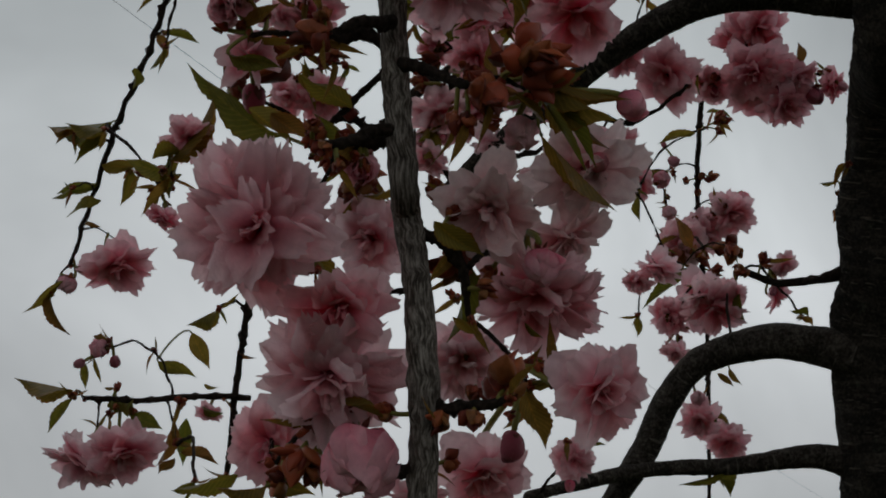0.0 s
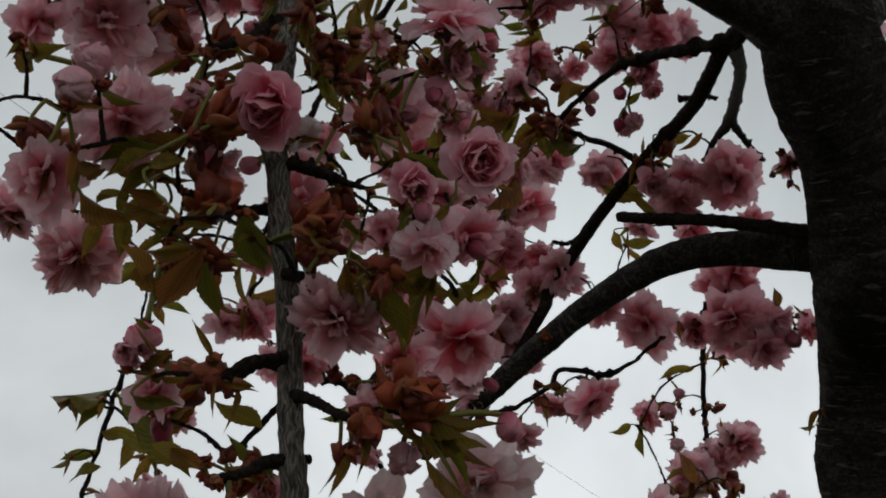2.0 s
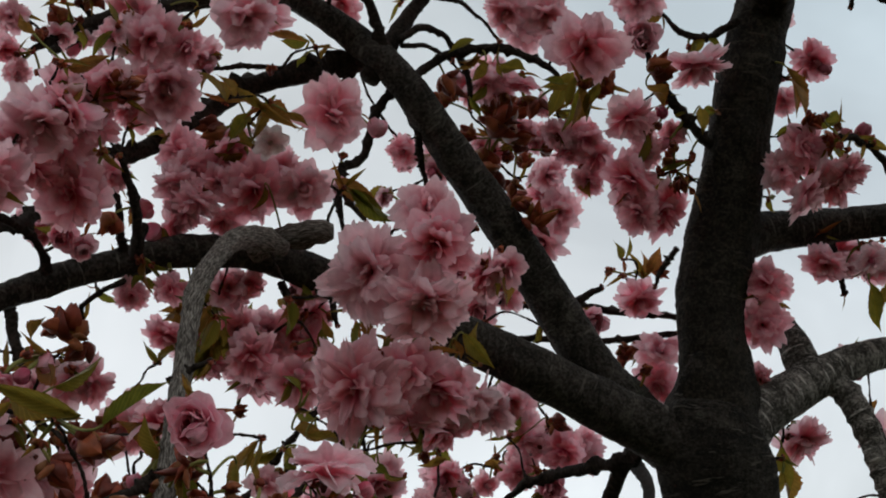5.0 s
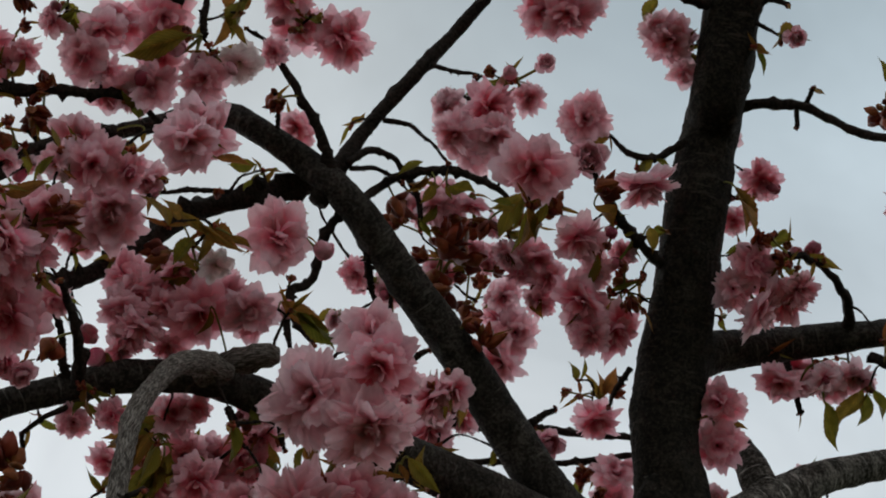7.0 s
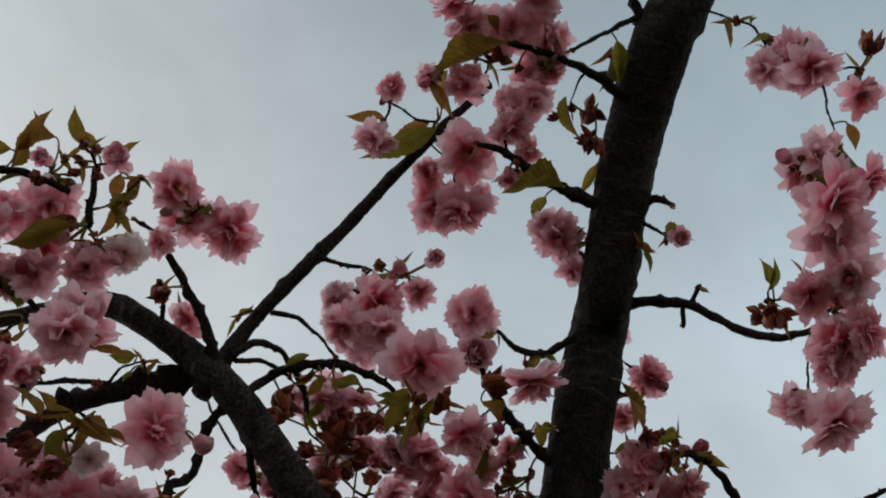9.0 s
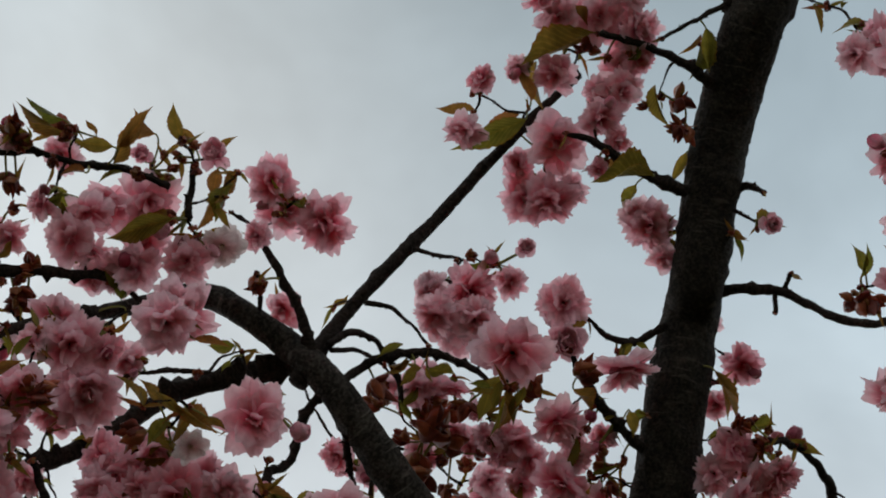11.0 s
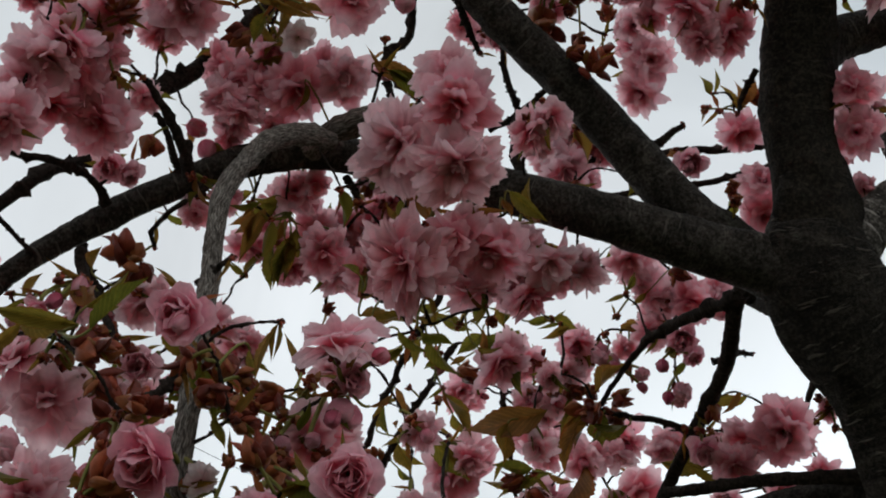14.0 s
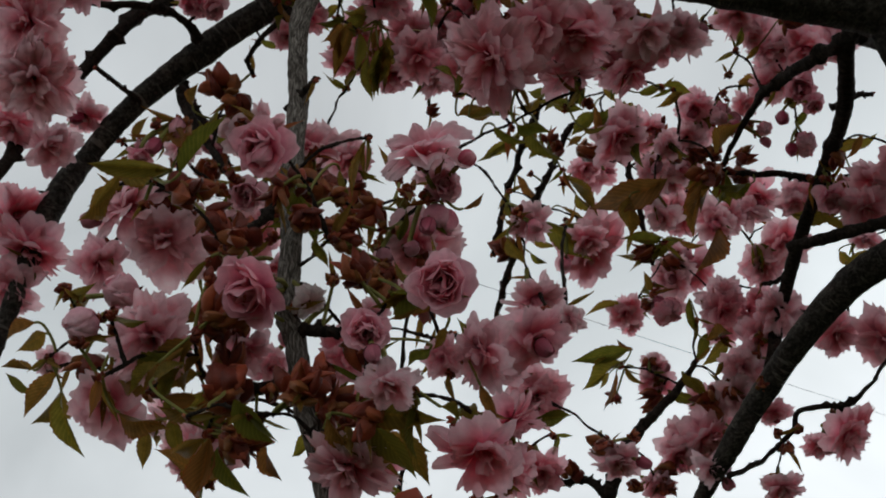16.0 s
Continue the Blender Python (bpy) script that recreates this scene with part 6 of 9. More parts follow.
flower("o", 0.310, 1.040, 2.239, 0.0444, 0.10, -0.42, -0.90)
flower("o", 0.392, 0.960, 2.231, 0.0250, -0.20, -0.67, -0.71)
flower("h", 0.294, 1.047, 2.368, 0.0258, 0.10, -0.52, -0.85)
flower("b", 0.278, 1.065, 2.342, 0.0213, 0.10, -0.42, -0.90)
flower("s", 0.264, 1.068, 2.339, 0.0134, -0.10, -0.31, -0.95)
flower("o", 0.387, 1.078, 2.237, 0.0324, -0.10, -0.52, -0.85)
flower("o", 0.097, 0.686, 2.100, 0.0285, 0.10, -0.61, -0.79)
flower("p", 0.002, 0.697, 2.085, 0.0323, -0.30, -0.65, -0.70)
flower("p", 0.033, 0.684, 2.015, 0.0324, 0.10, -0.61, -0.79)
flower("p", 0.092, 0.770, 2.067, 0.0240, 0.20, -0.50, -0.84)
flower("o", 0.021, 0.726, 2.305, 0.0440, 0.10, -0.52, -0.85)
flower("b", -0.088, 0.497, 1.986, 0.0088, -0.50, -0.71, -0.49)
flower("o", 0.267, 0.611, 2.622, 0.0560, -0.08, -0.55, -0.83)
flower("p", 0.231, 0.623, 2.642, 0.0366, -0.28, -0.61, -0.74)
flower("p", 0.255, 0.645, 2.609, 0.0464, -0.08, -0.16, -0.98)
flower("o", 0.306, 0.621, 2.649, 0.0317, 0.22, -0.53, -0.82)
flower("h", 0.317, 0.579, 2.643, 0.0230, 0.13, -0.77, -0.63)
flower("b", 0.286, 0.586, 2.640, 0.0150, -0.08, -0.63, -0.77)
flower("o", 0.340, 0.574, 2.554, 0.0434, 0.13, -0.83, -0.55)
flower("o", 0.139, 0.524, 2.603, 0.0505, -0.08, -0.37, -0.93)
flower("o", 0.095, 0.498, 2.628, 0.0431, -0.08, -0.55, -0.83)
flower("h", 0.046, 0.483, 2.645, 0.0281, -0.06, -0.93, -0.35)
flower("p", -0.006, 0.504, 2.607, 0.0575, -0.17, -0.70, -0.69)
flower("w", 0.057, 0.519, 2.563, 0.0384, 0.02, -0.46, -0.89)
flower("o", 0.084, 0.523, 2.583, 0.0253, 0.13, -0.77, -0.63)
flower("b", 0.007, 0.505, 2.567, 0.0170, -0.06, -0.89, -0.45)
flower("o", -0.012, 0.531, 2.547, 0.0426, -0.18, -0.54, -0.82)
flower("o", 0.029, 0.524, 2.549, 0.0394, -0.08, -0.55, -0.83)
flower("o", 0.032, 0.515, 2.465, 0.0554, -0.08, -0.16, -0.98)
flower("p", -0.051, 0.549, 2.562, 0.0365, -0.28, -0.25, -0.93)
flower("p", -0.065, 0.514, 2.566, 0.0448, -0.28, -0.44, -0.85)
flower("p", -0.055, 0.508, 2.596, 0.0420, -0.08, -0.55, -0.83)
flower("o", -0.054, 0.558, 2.477, 0.0397, -0.28, -0.44, -0.85)
flower("o", -0.016, 0.575, 2.485, 0.0352, 0.12, -0.26, -0.96)
flower("p", 0.088, 0.752, 2.784, 0.0435, -0.07, -0.83, -0.55)
flower("p", -0.079, 0.477, 2.637, 0.0322, -0.08, -0.46, -0.88)
flower("h", -0.012, 0.475, 2.632, 0.0207, 0.04, -0.89, -0.46)
flower("v", 0.352, 0.519, 2.728, 0.0600, -0.09, -0.50, -0.90)
flower("o", 0.323, 0.571, 2.714, 0.0442, -0.28, -0.25, -0.93)
flower("o", 0.344, 0.567, 2.702, 0.0490, 0.03, -0.04, -1.00)
flower("o", 0.317, 0.547, 2.734, 0.0322, -0.28, -0.53, -0.80)
flower("o", 0.365, 0.565, 2.715, 0.0322, 0.33, -0.22, -0.92)
flower("o", 0.432, 0.570, 2.665, 0.0467, -0.28, -0.35, -0.89)
flower("p", 0.444, 0.593, 2.645, 0.0315, 0.02, -0.16, -0.99)
flower("h", 0.527, 0.537, 2.618, 0.0244, 0.12, -0.36, -0.92)
flower("p", 0.420, 0.562, 2.673, 0.0305, -0.28, -0.61, -0.74)
flower("o", 0.611, 0.375, 2.621, 0.0515, -0.02, -0.41, -0.91)
flower("o", 0.580, 0.385, 2.643, 0.0318, -0.41, -0.36, -0.84)
flower("o", 0.610, 0.434, 2.516, 0.0660, -0.01, -0.21, -0.98)
flower("p", 0.603, 0.416, 2.555, 0.0367, -0.21, -0.30, -0.93)
flower("o", 0.629, 0.492, 2.496, 0.0470, -0.02, -0.58, -0.81)
flower("o", 0.602, 0.513, 2.498, 0.0416, -0.31, -0.38, -0.87)
flower("o", 0.626, 0.544, 2.472, 0.0520, -0.01, -0.10, -1.00)
flower("o", 0.610, 0.575, 2.415, 0.0594, -0.01, -0.10, -1.00)
flower("p", 0.591, 0.579, 2.440, 0.0323, -0.41, -0.53, -0.74)
flower("p", 0.672, 0.411, 2.647, 0.0394, 0.09, -0.31, -0.95)
flower("o", 0.642, 0.528, 2.469, 0.0403, 0.30, -0.18, -0.94)
flower("o", 0.645, 0.429, 2.539, 0.0403, 0.29, -0.28, -0.91)
flower("o", 0.279, 0.457, 2.735, 0.0284, -0.35, -0.54, -0.77)
flower("o", 0.312, 0.453, 2.747, 0.0236, -0.06, -0.48, -0.87)
flower("o", 0.346, 0.456, 2.743, 0.0420, -0.05, -0.19, -0.98)
flower("p", 0.385, 0.409, 2.761, 0.0467, -0.06, -0.57, -0.82)
flower("o", 0.349, 0.409, 2.763, 0.0417, -0.25, -0.55, -0.79)
flower("o", 0.418, 0.418, 2.752, 0.0417, 0.04, -0.39, -0.92)
flower("p", 0.405, 0.462, 2.722, 0.0467, 0.14, -0.48, -0.87)
flower("o", 0.383, 0.479, 2.700, 0.0363, -0.15, -0.08, -0.99)
flower("o", 0.262, 0.491, 2.700, 0.0363, -0.35, -0.36, -0.86)
flower("p", 0.398, 0.495, 2.688, 0.0262, 0.05, -0.08, -1.00)
flower("o", 0.420, 0.439, 2.738, 0.0315, 0.15, -0.07, -0.99)
flower("o", 0.408, 0.383, 2.765, 0.0454, -0.06, -0.48, -0.87)
flower("o", 0.334, 0.393, 2.775, 0.0406, -0.25, -0.63, -0.73)
flower("o", 0.612, 0.384, 2.677, 0.0336, 0.14, -0.39, -0.91)
flower("o", -0.116, 0.475, 2.246, 0.0468, -0.13, -0.51, -0.85)
flower("o", -0.066, 0.493, 2.319, 0.0380, 0.34, -0.64, -0.69)
flower("h", -0.101, 0.595, 2.311, 0.0255, 0.03, -0.66, -0.75)
flower("h", -0.088, 0.601, 2.307, 0.0255, 0.16, -0.44, -0.88)
flower("h", -0.095, 0.514, 2.121, 0.0156, -0.08, -0.00, -1.00)
flower("b", -0.077, 0.527, 2.143, 0.0118, 0.04, -0.38, -0.92)
flower("o", -0.091, 0.557, 2.150, 0.0216, 0.16, -0.44, -0.88)
flower("o", 0.196, 0.858, 2.505, 0.0468, 0.15, -0.71, -0.69)
flower("o", 0.211, 0.864, 2.469, 0.0486, 0.16, -0.44, -0.88)
flower("p", 0.000, 0.716, 2.367, 0.0410, 0.07, -0.48, -0.88)
flower("p", 0.191, 0.769, 2.289, 0.0528, 0.22, -0.61, -0.76)
flower("o", 0.171, 0.797, 2.281, 0.0426, -0.09, -0.29, -0.95)
flower("p", 0.213, 0.819, 2.314, 0.0391, 0.35, -0.35, -0.87)
flower("o", 0.306, 1.077, 2.456, 0.0341, 0.10, -0.56, -0.82)
flower("o", 0.116, 1.009, 2.374, 0.0594, 0.19, -0.53, -0.83)
flower("o", 0.477, 0.905, 2.525, 0.0572, 0.34, -0.64, -0.69)
flower("o", 0.470, 0.930, 2.492, 0.0520, 0.26, -0.40, -0.88)
flower("p", -0.072, 0.756, 2.261, 0.0572, 0.10, -0.91, -0.40)
flower("p", -0.096, 0.614, 2.115, 0.0468, 0.10, -0.52, -0.85)
flower("p", -0.084, 0.633, 2.124, 0.0405, 0.10, -0.42, -0.90)
flower("p", -0.028, 0.513, 1.964, 0.0336, -0.00, -0.31, -0.95)
flower("o", 0.011, 0.559, 1.968, 0.0339, 0.10, -0.61, -0.79)
flower("p", 0.012, 0.651, 2.063, 0.0270, 0.20, -0.74, -0.64)
flower("o", 0.003, 0.625, 2.031, 0.0213, -0.10, -0.61, -0.79)
flower("p", -0.097, 0.657, 2.228, 0.0420, 0.20, -0.67, -0.71)
flower("h", -0.127, 0.656, 2.231, 0.0168, -0.20, -0.50, -0.84)
flower("h", -0.163, 0.620, 2.213, 0.0215, -0.00, -0.03, -1.00)
flower("p", -0.191, 0.660, 2.226, 0.0240, -0.20, -0.50, -0.84)
flower("p", 0.044, 0.657, 2.141, 0.0266, -0.20, -0.80, -0.56)
flower("p", -0.025, 0.550, 2.033, 0.0192, -0.00, -0.42, -0.91)
flower("b", -0.037, 0.502, 1.997, 0.0178, 0.30, -0.83, -0.46)
flower("b", -0.017, 0.531, 2.060, 0.0096, 0.10, -0.91, -0.40)
flower("b", -0.047, 0.506, 1.991, 0.0148, 0.10, -0.82, -0.57)
flower("s", 0.070, 0.524, 2.000, 0.0103, 0.50, -0.76, -0.41)
flower("b", 0.088, 0.536, 2.018, 0.0144, 0.10, -0.52, -0.85)
flower("o", 0.136, 1.150, 2.396, 0.0276, -0.00, -0.82, -0.57)
flower("o", 0.185, 1.071, 2.422, 0.0348, -0.00, -0.92, -0.40)
flower("o", 0.170, 1.085, 2.401, 0.0360, -0.00, -0.69, -0.73)
flower("b", 0.205, 1.081, 2.408, 0.0197, 0.20, -0.67, -0.71)
flower("s", 0.217, 1.087, 2.398, 0.0151, 0.20, -0.50, -0.84)
flower("s", 0.264, 1.050, 2.364, 0.0146, -0.00, -0.52, -0.85)
flower("p", 0.141, 0.997, 2.265, 0.0364, -0.00, -0.52, -0.85)
flower("p", 0.166, 1.179, 2.355, 0.0480, -0.10, -0.52, -0.85)
flower("o", 0.104, 0.827, 2.160, 0.0308, 0.10, -0.61, -0.79)
flower("o", -0.031, 0.644, 2.302, 0.0252, 0.29, -0.49, -0.82)
flower("o", 0.004, 0.768, 2.368, 0.0378, 0.10, -0.56, -0.82)
flower("p", -0.024, 0.735, 2.369, 0.0278, -0.10, -0.60, -0.79)
flower("o", 0.058, 0.740, 2.288, 0.0418, 0.04, -0.38, -0.92)
flower("o", 0.020, 0.772, 2.318, 0.0414, 0.00, -0.27, -0.96)
flower("o", -0.022, 0.782, 2.344, 0.0425, -0.16, -0.42, -0.90)
flower("p", 0.143, 0.681, 2.256, 0.0449, 0.38, -0.44, -0.81)
flower("o", 0.174, 0.753, 2.304, 0.0308, 0.31, -0.57, -0.76)
flower("o", 0.258, 1.069, 2.501, 0.0348, 0.10, -0.56, -0.82)
flower("o", 0.276, 1.078, 2.495, 0.0290, 0.26, -0.40, -0.88)
flower("p", 0.301, 1.027, 2.485, 0.0224, 0.10, -0.56, -0.82)
flower("o", 0.053, 1.139, 2.438, 0.0360, 0.10, -0.56, -0.82)
flower("p", 0.120, 1.166, 2.423, 0.0420, 0.15, -0.71, -0.69)
flower("o", 0.117, 1.280, 2.441, 0.0608, 0.03, -0.66, -0.75)
flower("p", 0.201, 1.220, 2.378, 0.0480, 0.07, -0.48, -0.88)
flower("o", 0.250, 1.142, 2.327, 0.0336, 0.12, -0.64, -0.76)
flower("h", 0.293, 1.062, 2.276, 0.0260, 0.10, -0.56, -0.82)
flower("o", 0.323, 1.092, 2.280, 0.0475, 0.16, -0.44, -0.88)
flower("o", 0.125, 1.233, 2.340, 0.0540, 0.10, -0.56, -0.82)
flower("p", 0.088, 1.245, 2.314, 0.0480, 0.10, -0.56, -0.82)
flower("o", 0.155, 1.172, 2.262, 0.0448, 0.10, -0.56, -0.82)
flower("o", 0.062, 1.149, 2.265, 0.0336, -0.07, -0.68, -0.73)
flower("o", 0.196, 1.187, 2.254, 0.0392, 0.12, -0.64, -0.76)
flower("p", 0.127, 0.761, 2.285, 0.0484, 0.20, -0.34, -0.92)
flower("o", 0.169, 0.804, 2.316, 0.0506, 0.02, -0.55, -0.83)
flower("o", 0.192, 0.812, 2.309, 0.0414, 0.30, -0.31, -0.90)
flower("o", 0.154, 0.816, 2.303, 0.0414, -0.02, -0.15, -0.99)
flower("p", -0.012, 0.731, 2.380, 0.0322, 0.00, -0.37, -0.93)
flower("o", 0.063, 0.787, 2.398, 0.0384, 0.23, -0.60, -0.76)
flower("o", -0.031, 0.806, 2.374, 0.0480, -0.20, -0.37, -0.91)
flower("o", 0.015, 0.824, 2.359, 0.0480, -0.03, -0.01, -1.00)
flower("o", 0.056, 0.803, 2.381, 0.0384, 0.20, -0.34, -0.92)
flower("o", 0.227, 0.949, 2.527, 0.0392, 0.22, -0.52, -0.82)
flower("o", 0.207, 0.895, 2.510, 0.0432, 0.02, -0.55, -0.83)
flower("p", 0.197, 0.883, 2.522, 0.0324, 0.04, -0.71, -0.71)
flower("o", 0.267, 1.105, 2.444, 0.0406, 0.01, -0.46, -0.89)
flower("o", -0.056, 0.565, 2.433, 0.0420, -0.28, -0.35, -0.89)
flower("o", -0.034, 0.640, 2.408, 0.0389, -0.28, -0.25, -0.93)
flower("o", 0.006, 0.629, 2.439, 0.0396, -0.08, -0.27, -0.96)
flower("o", 0.183, 0.797, 2.608, 0.0324, -0.08, -0.46, -0.88)
flower("o", 0.149, 0.837, 2.644, 0.0308, -0.28, -0.61, -0.74)
flower("o", 0.209, 0.701, 2.593, 0.0358, -0.08, -0.16, -0.98)
flower("o", 0.234, 0.704, 2.588, 0.0307, -0.08, -0.16, -0.98)
flower("o", 0.317, 0.725, 2.524, 0.0350, -0.07, -0.04, -1.00)
flower("o", 0.292, 0.722, 2.529, 0.0300, -0.27, -0.02, -0.96)
flower("p", 0.229, 0.762, 2.568, 0.0286, -0.18, -0.62, -0.76)
flower("p", 0.281, 0.748, 2.574, 0.0260, -0.08, -0.46, -0.88)
flower("p", 0.490, 0.700, 2.566, 0.0307, -0.28, -0.25, -0.93)
flower("p", 0.488, 0.652, 2.631, 0.0312, -0.47, -0.40, -0.79)
flower("o", 0.549, 0.820, 2.488, 0.0416, -0.18, -0.36, -0.91)
flower("p", 0.578, 0.812, 2.466, 0.0410, 0.02, -0.46, -0.89)
flower("o", 0.599, 0.807, 2.467, 0.0307, 0.12, -0.36, -0.92)
flower("o", 0.480, 0.850, 2.470, 0.0468, -0.08, -0.46, -0.88)
flower("o", 0.638, 0.483, 2.598, 0.0378, 0.12, -0.36, -0.92)
flower("p", 0.217, 0.639, 2.314, 0.0328, -0.26, -0.14, -0.96)
flower("o", 0.244, 0.889, 2.508, 0.0428, -0.36, -0.31, -0.88)
flower("p", 0.018, 0.713, 2.368, 0.0308, 0.08, -0.50, -0.86)
flower("o", 0.063, 0.727, 2.381, 0.0359, -0.07, -0.35, -0.93)
flower("o", -0.038, 0.654, 2.398, 0.0173, 0.24, -0.40, -0.88)
flower("s", 0.402, 1.604, 2.271, 0.0160, 0.33, -0.72, -0.61)
flower("b", 0.492, 1.614, 2.228, 0.0203, -0.12, -0.50, -0.85)
flower("b", 0.397, 1.623, 2.208, 0.0217, 0.06, -0.70, -0.71)
flower("o", 0.448, 1.660, 2.196, 0.0588, -0.32, -0.55, -0.77)
flower("o", 0.345, 1.465, 2.079, 0.0516, -0.28, -0.58, -0.76)
flower("o", 0.364, 1.242, 1.981, 0.0274, -0.20, -0.61, -0.76)
flower("p", 0.440, 1.313, 2.034, 0.0291, 0.18, -0.59, -0.79)
flower("p", 0.332, 1.245, 1.975, 0.0328, 0.23, -0.61, -0.76)
flower("o", -0.076, 0.468, 2.302, 0.0437, -0.06, -0.43, -0.90)
flower("b", -0.052, 0.655, 2.370, 0.0157, 0.16, -0.26, -0.95)
flower("o", -0.066, 0.674, 2.324, 0.0257, 0.31, -0.50, -0.81)
flower("o", 0.268, 0.751, 2.570, 0.0206, -0.31, -0.31, -0.90)
flower("o", 0.450, 0.832, 2.354, 0.0237, -0.09, -0.21, -0.97)
flower("o", -0.082, 0.658, 2.228, 0.0318, 0.23, -0.25, -0.94)
flower("o", 0.177, 1.526, 2.479, 0.0576, 0.05, -0.56, -0.83)
flower("o", 0.204, 1.260, 2.121, 0.0334, -0.08, -0.69, -0.71)
flower("o", 0.332, 1.061, 2.434, 0.0326, -0.05, -0.59, -0.81)
flower("g", -0.155, 0.476, 2.224, 0.0545, -0.08, -0.76, -0.64)
flower("g", -0.162, 0.494, 2.193, 0.0545, 0.32, -0.47, -0.82)
flower("p", -0.210, 0.618, 2.265, 0.0339, 0.11, -0.62, -0.78)
flower("p", -0.204, 0.570, 2.204, 0.0395, 0.36, -0.65, -0.67)
flower("o", -0.225, 0.553, 2.220, 0.0355, 0.17, -0.61, -0.77)
flower("o", -0.255, 0.602, 2.182, 0.0487, 0.20, -0.31, -0.93)
flower("o", -0.246, 0.606, 2.153, 0.0560, -0.02, -0.59, -0.81)
flower("o", -0.260, 0.607, 2.125, 0.0436, 0.10, -0.80, -0.59)
flower("p", -0.108, 0.501, 2.551, 0.0270, -0.23, -0.07, -0.97)
flower("p", -0.107, 0.438, 2.595, 0.0225, 0.00, -0.44, -0.90)
flower("p", -0.113, 0.582, 2.516, 0.0228, -0.13, -0.23, -0.96)
flower("b", 0.577, 0.418, 2.555, 0.0134, 0.22, -0.19, -0.96)
flower("o", 0.381, 0.514, 2.672, 0.0201, 0.13, -0.46, -0.88)
flower("o", -0.147, 0.517, 2.462, 0.0250, -0.14, -0.61, -0.78)
flower("o", -0.151, 0.534, 2.444, 0.0250, 0.25, -0.55, -0.79)
flower("o", -0.143, 0.545, 2.431, 0.0209, -0.19, -0.31, -0.93)
flower("o", 0.309, 0.740, 2.508, 0.0302, -0.25, -0.26, -0.93)
flower("h", -0.054, 0.494, 1.853, 0.0188, -0.34, -0.78, -0.52)
flower("o", -0.044, 0.686, 1.954, 0.0256, 0.00, -0.88, -0.47)
flower("p", -0.061, 1.088, 2.097, 0.0441, -0.06, -0.87, -0.50)
flower("h", 0.003, 0.555, 1.808, 0.0202, 0.10, -0.87, -0.47)
flower("o", 0.376, 0.683, 2.506, 0.0243, -0.02, -0.51, -0.86)
flower("o", -0.138, 0.495, 2.556, 0.0403, -0.30, -0.47, -0.83)
flower("o", -0.135, 0.515, 2.538, 0.0314, 0.19, -0.30, -0.93)
flower("p", -0.111, 0.532, 2.459, 0.0257, -0.06, -0.38, -0.92)
flower("p", -0.053, 0.475, 2.335, 0.0377, -0.26, -0.23, -0.94)
flower("p", 0.118, 1.109, 2.067, 0.0404, 0.32, -0.47, -0.82)
flower("p", 0.145, 1.177, 2.160, 0.0490, 0.11, -0.62, -0.78)
flower("p", 0.076, 1.172, 2.209, 0.0280, 0.36, -0.65, -0.67)
flower("o", 0.511, 0.900, 2.238, 0.0433, -0.09, -0.44, -0.89)
flower("o", 0.482, 0.914, 2.209, 0.0288, -0.01, -0.70, -0.71)
flower("v", -0.020, 0.600, 2.150, 0.0410, 0.05, -0.55, 0.83)

# ---- leaves: foot and tip ----
leaf(0.052, 0.477, 2.614, 0.047, 0.498, 2.601)
leaf(0.069, 0.479, 2.612, 0.051, 0.497, 2.600)
leaf(-0.102, 0.428, 2.598, -0.092, 0.441, 2.588)
leaf(-0.065, 0.422, 2.600, -0.095, 0.408, 2.611)
leaf(0.027, 0.584, 2.395, 0.014, 0.569, 2.407)
leaf(0.428, 0.514, 2.660, 0.373, 0.513, 2.665)
leaf(-0.050, 0.476, 2.354, -0.077, 0.487, 2.348)
leaf(-0.033, 0.559, 1.825, -0.077, 0.557, 1.839)
leaf(-0.053, 0.575, 1.845, -0.083, 0.570, 1.864)
leaf(0.079, 0.515, 1.810, 0.112, 0.524, 1.780, 0.60)
leaf(0.051, 0.545, 1.761, 0.047, 0.557, 1.726)
leaf(0.073, 0.532, 1.703, 0.082, 0.540, 1.679)
leaf(-0.174, 1.099, 2.158, -0.141, 1.099, 2.151)
leaf(-0.218, 1.080, 1.829, -0.265, 1.080, 1.838)
leaf(-0.218, 1.082, 1.823, -0.239, 1.093, 1.797)
leaf(-0.263, 1.207, 1.959, -0.298, 1.219, 1.932)
leaf(-0.273, 1.211, 1.949, -0.269, 1.225, 1.910)
leaf(-0.225, 1.174, 2.105, -0.287, 1.182, 2.095)
leaf(-0.236, 1.194, 2.051, -0.280, 1.202, 2.038)
leaf(-0.147, 1.045, 2.006, -0.191, 1.049, 2.002)
leaf(-0.142, 1.046, 2.002, -0.178, 1.059, 1.971)
leaf(-0.151, 1.053, 1.985, -0.143, 1.040, 2.019)
leaf(-0.140, 1.113, 1.811, -0.153, 1.128, 1.772)
leaf(-0.135, 1.121, 1.790, -0.103, 1.122, 1.781)
leaf(-0.177, 1.114, 1.817, -0.150, 1.116, 1.807)
leaf(-0.107, 1.080, 1.900, -0.134, 1.086, 1.887)
leaf(-0.135, 1.137, 1.895, -0.119, 1.146, 1.865)
leaf(-0.163, 1.147, 1.872, -0.129, 1.149, 1.858)
leaf(-0.107, 0.976, 1.741, -0.124, 0.982, 1.730)
leaf(-0.034, 0.592, 1.672, -0.056, 0.596, 1.667)
leaf(0.398, 1.510, 2.092, 0.333, 1.528, 2.054)
leaf(0.396, 1.511, 2.121, 0.371, 1.499, 2.158)
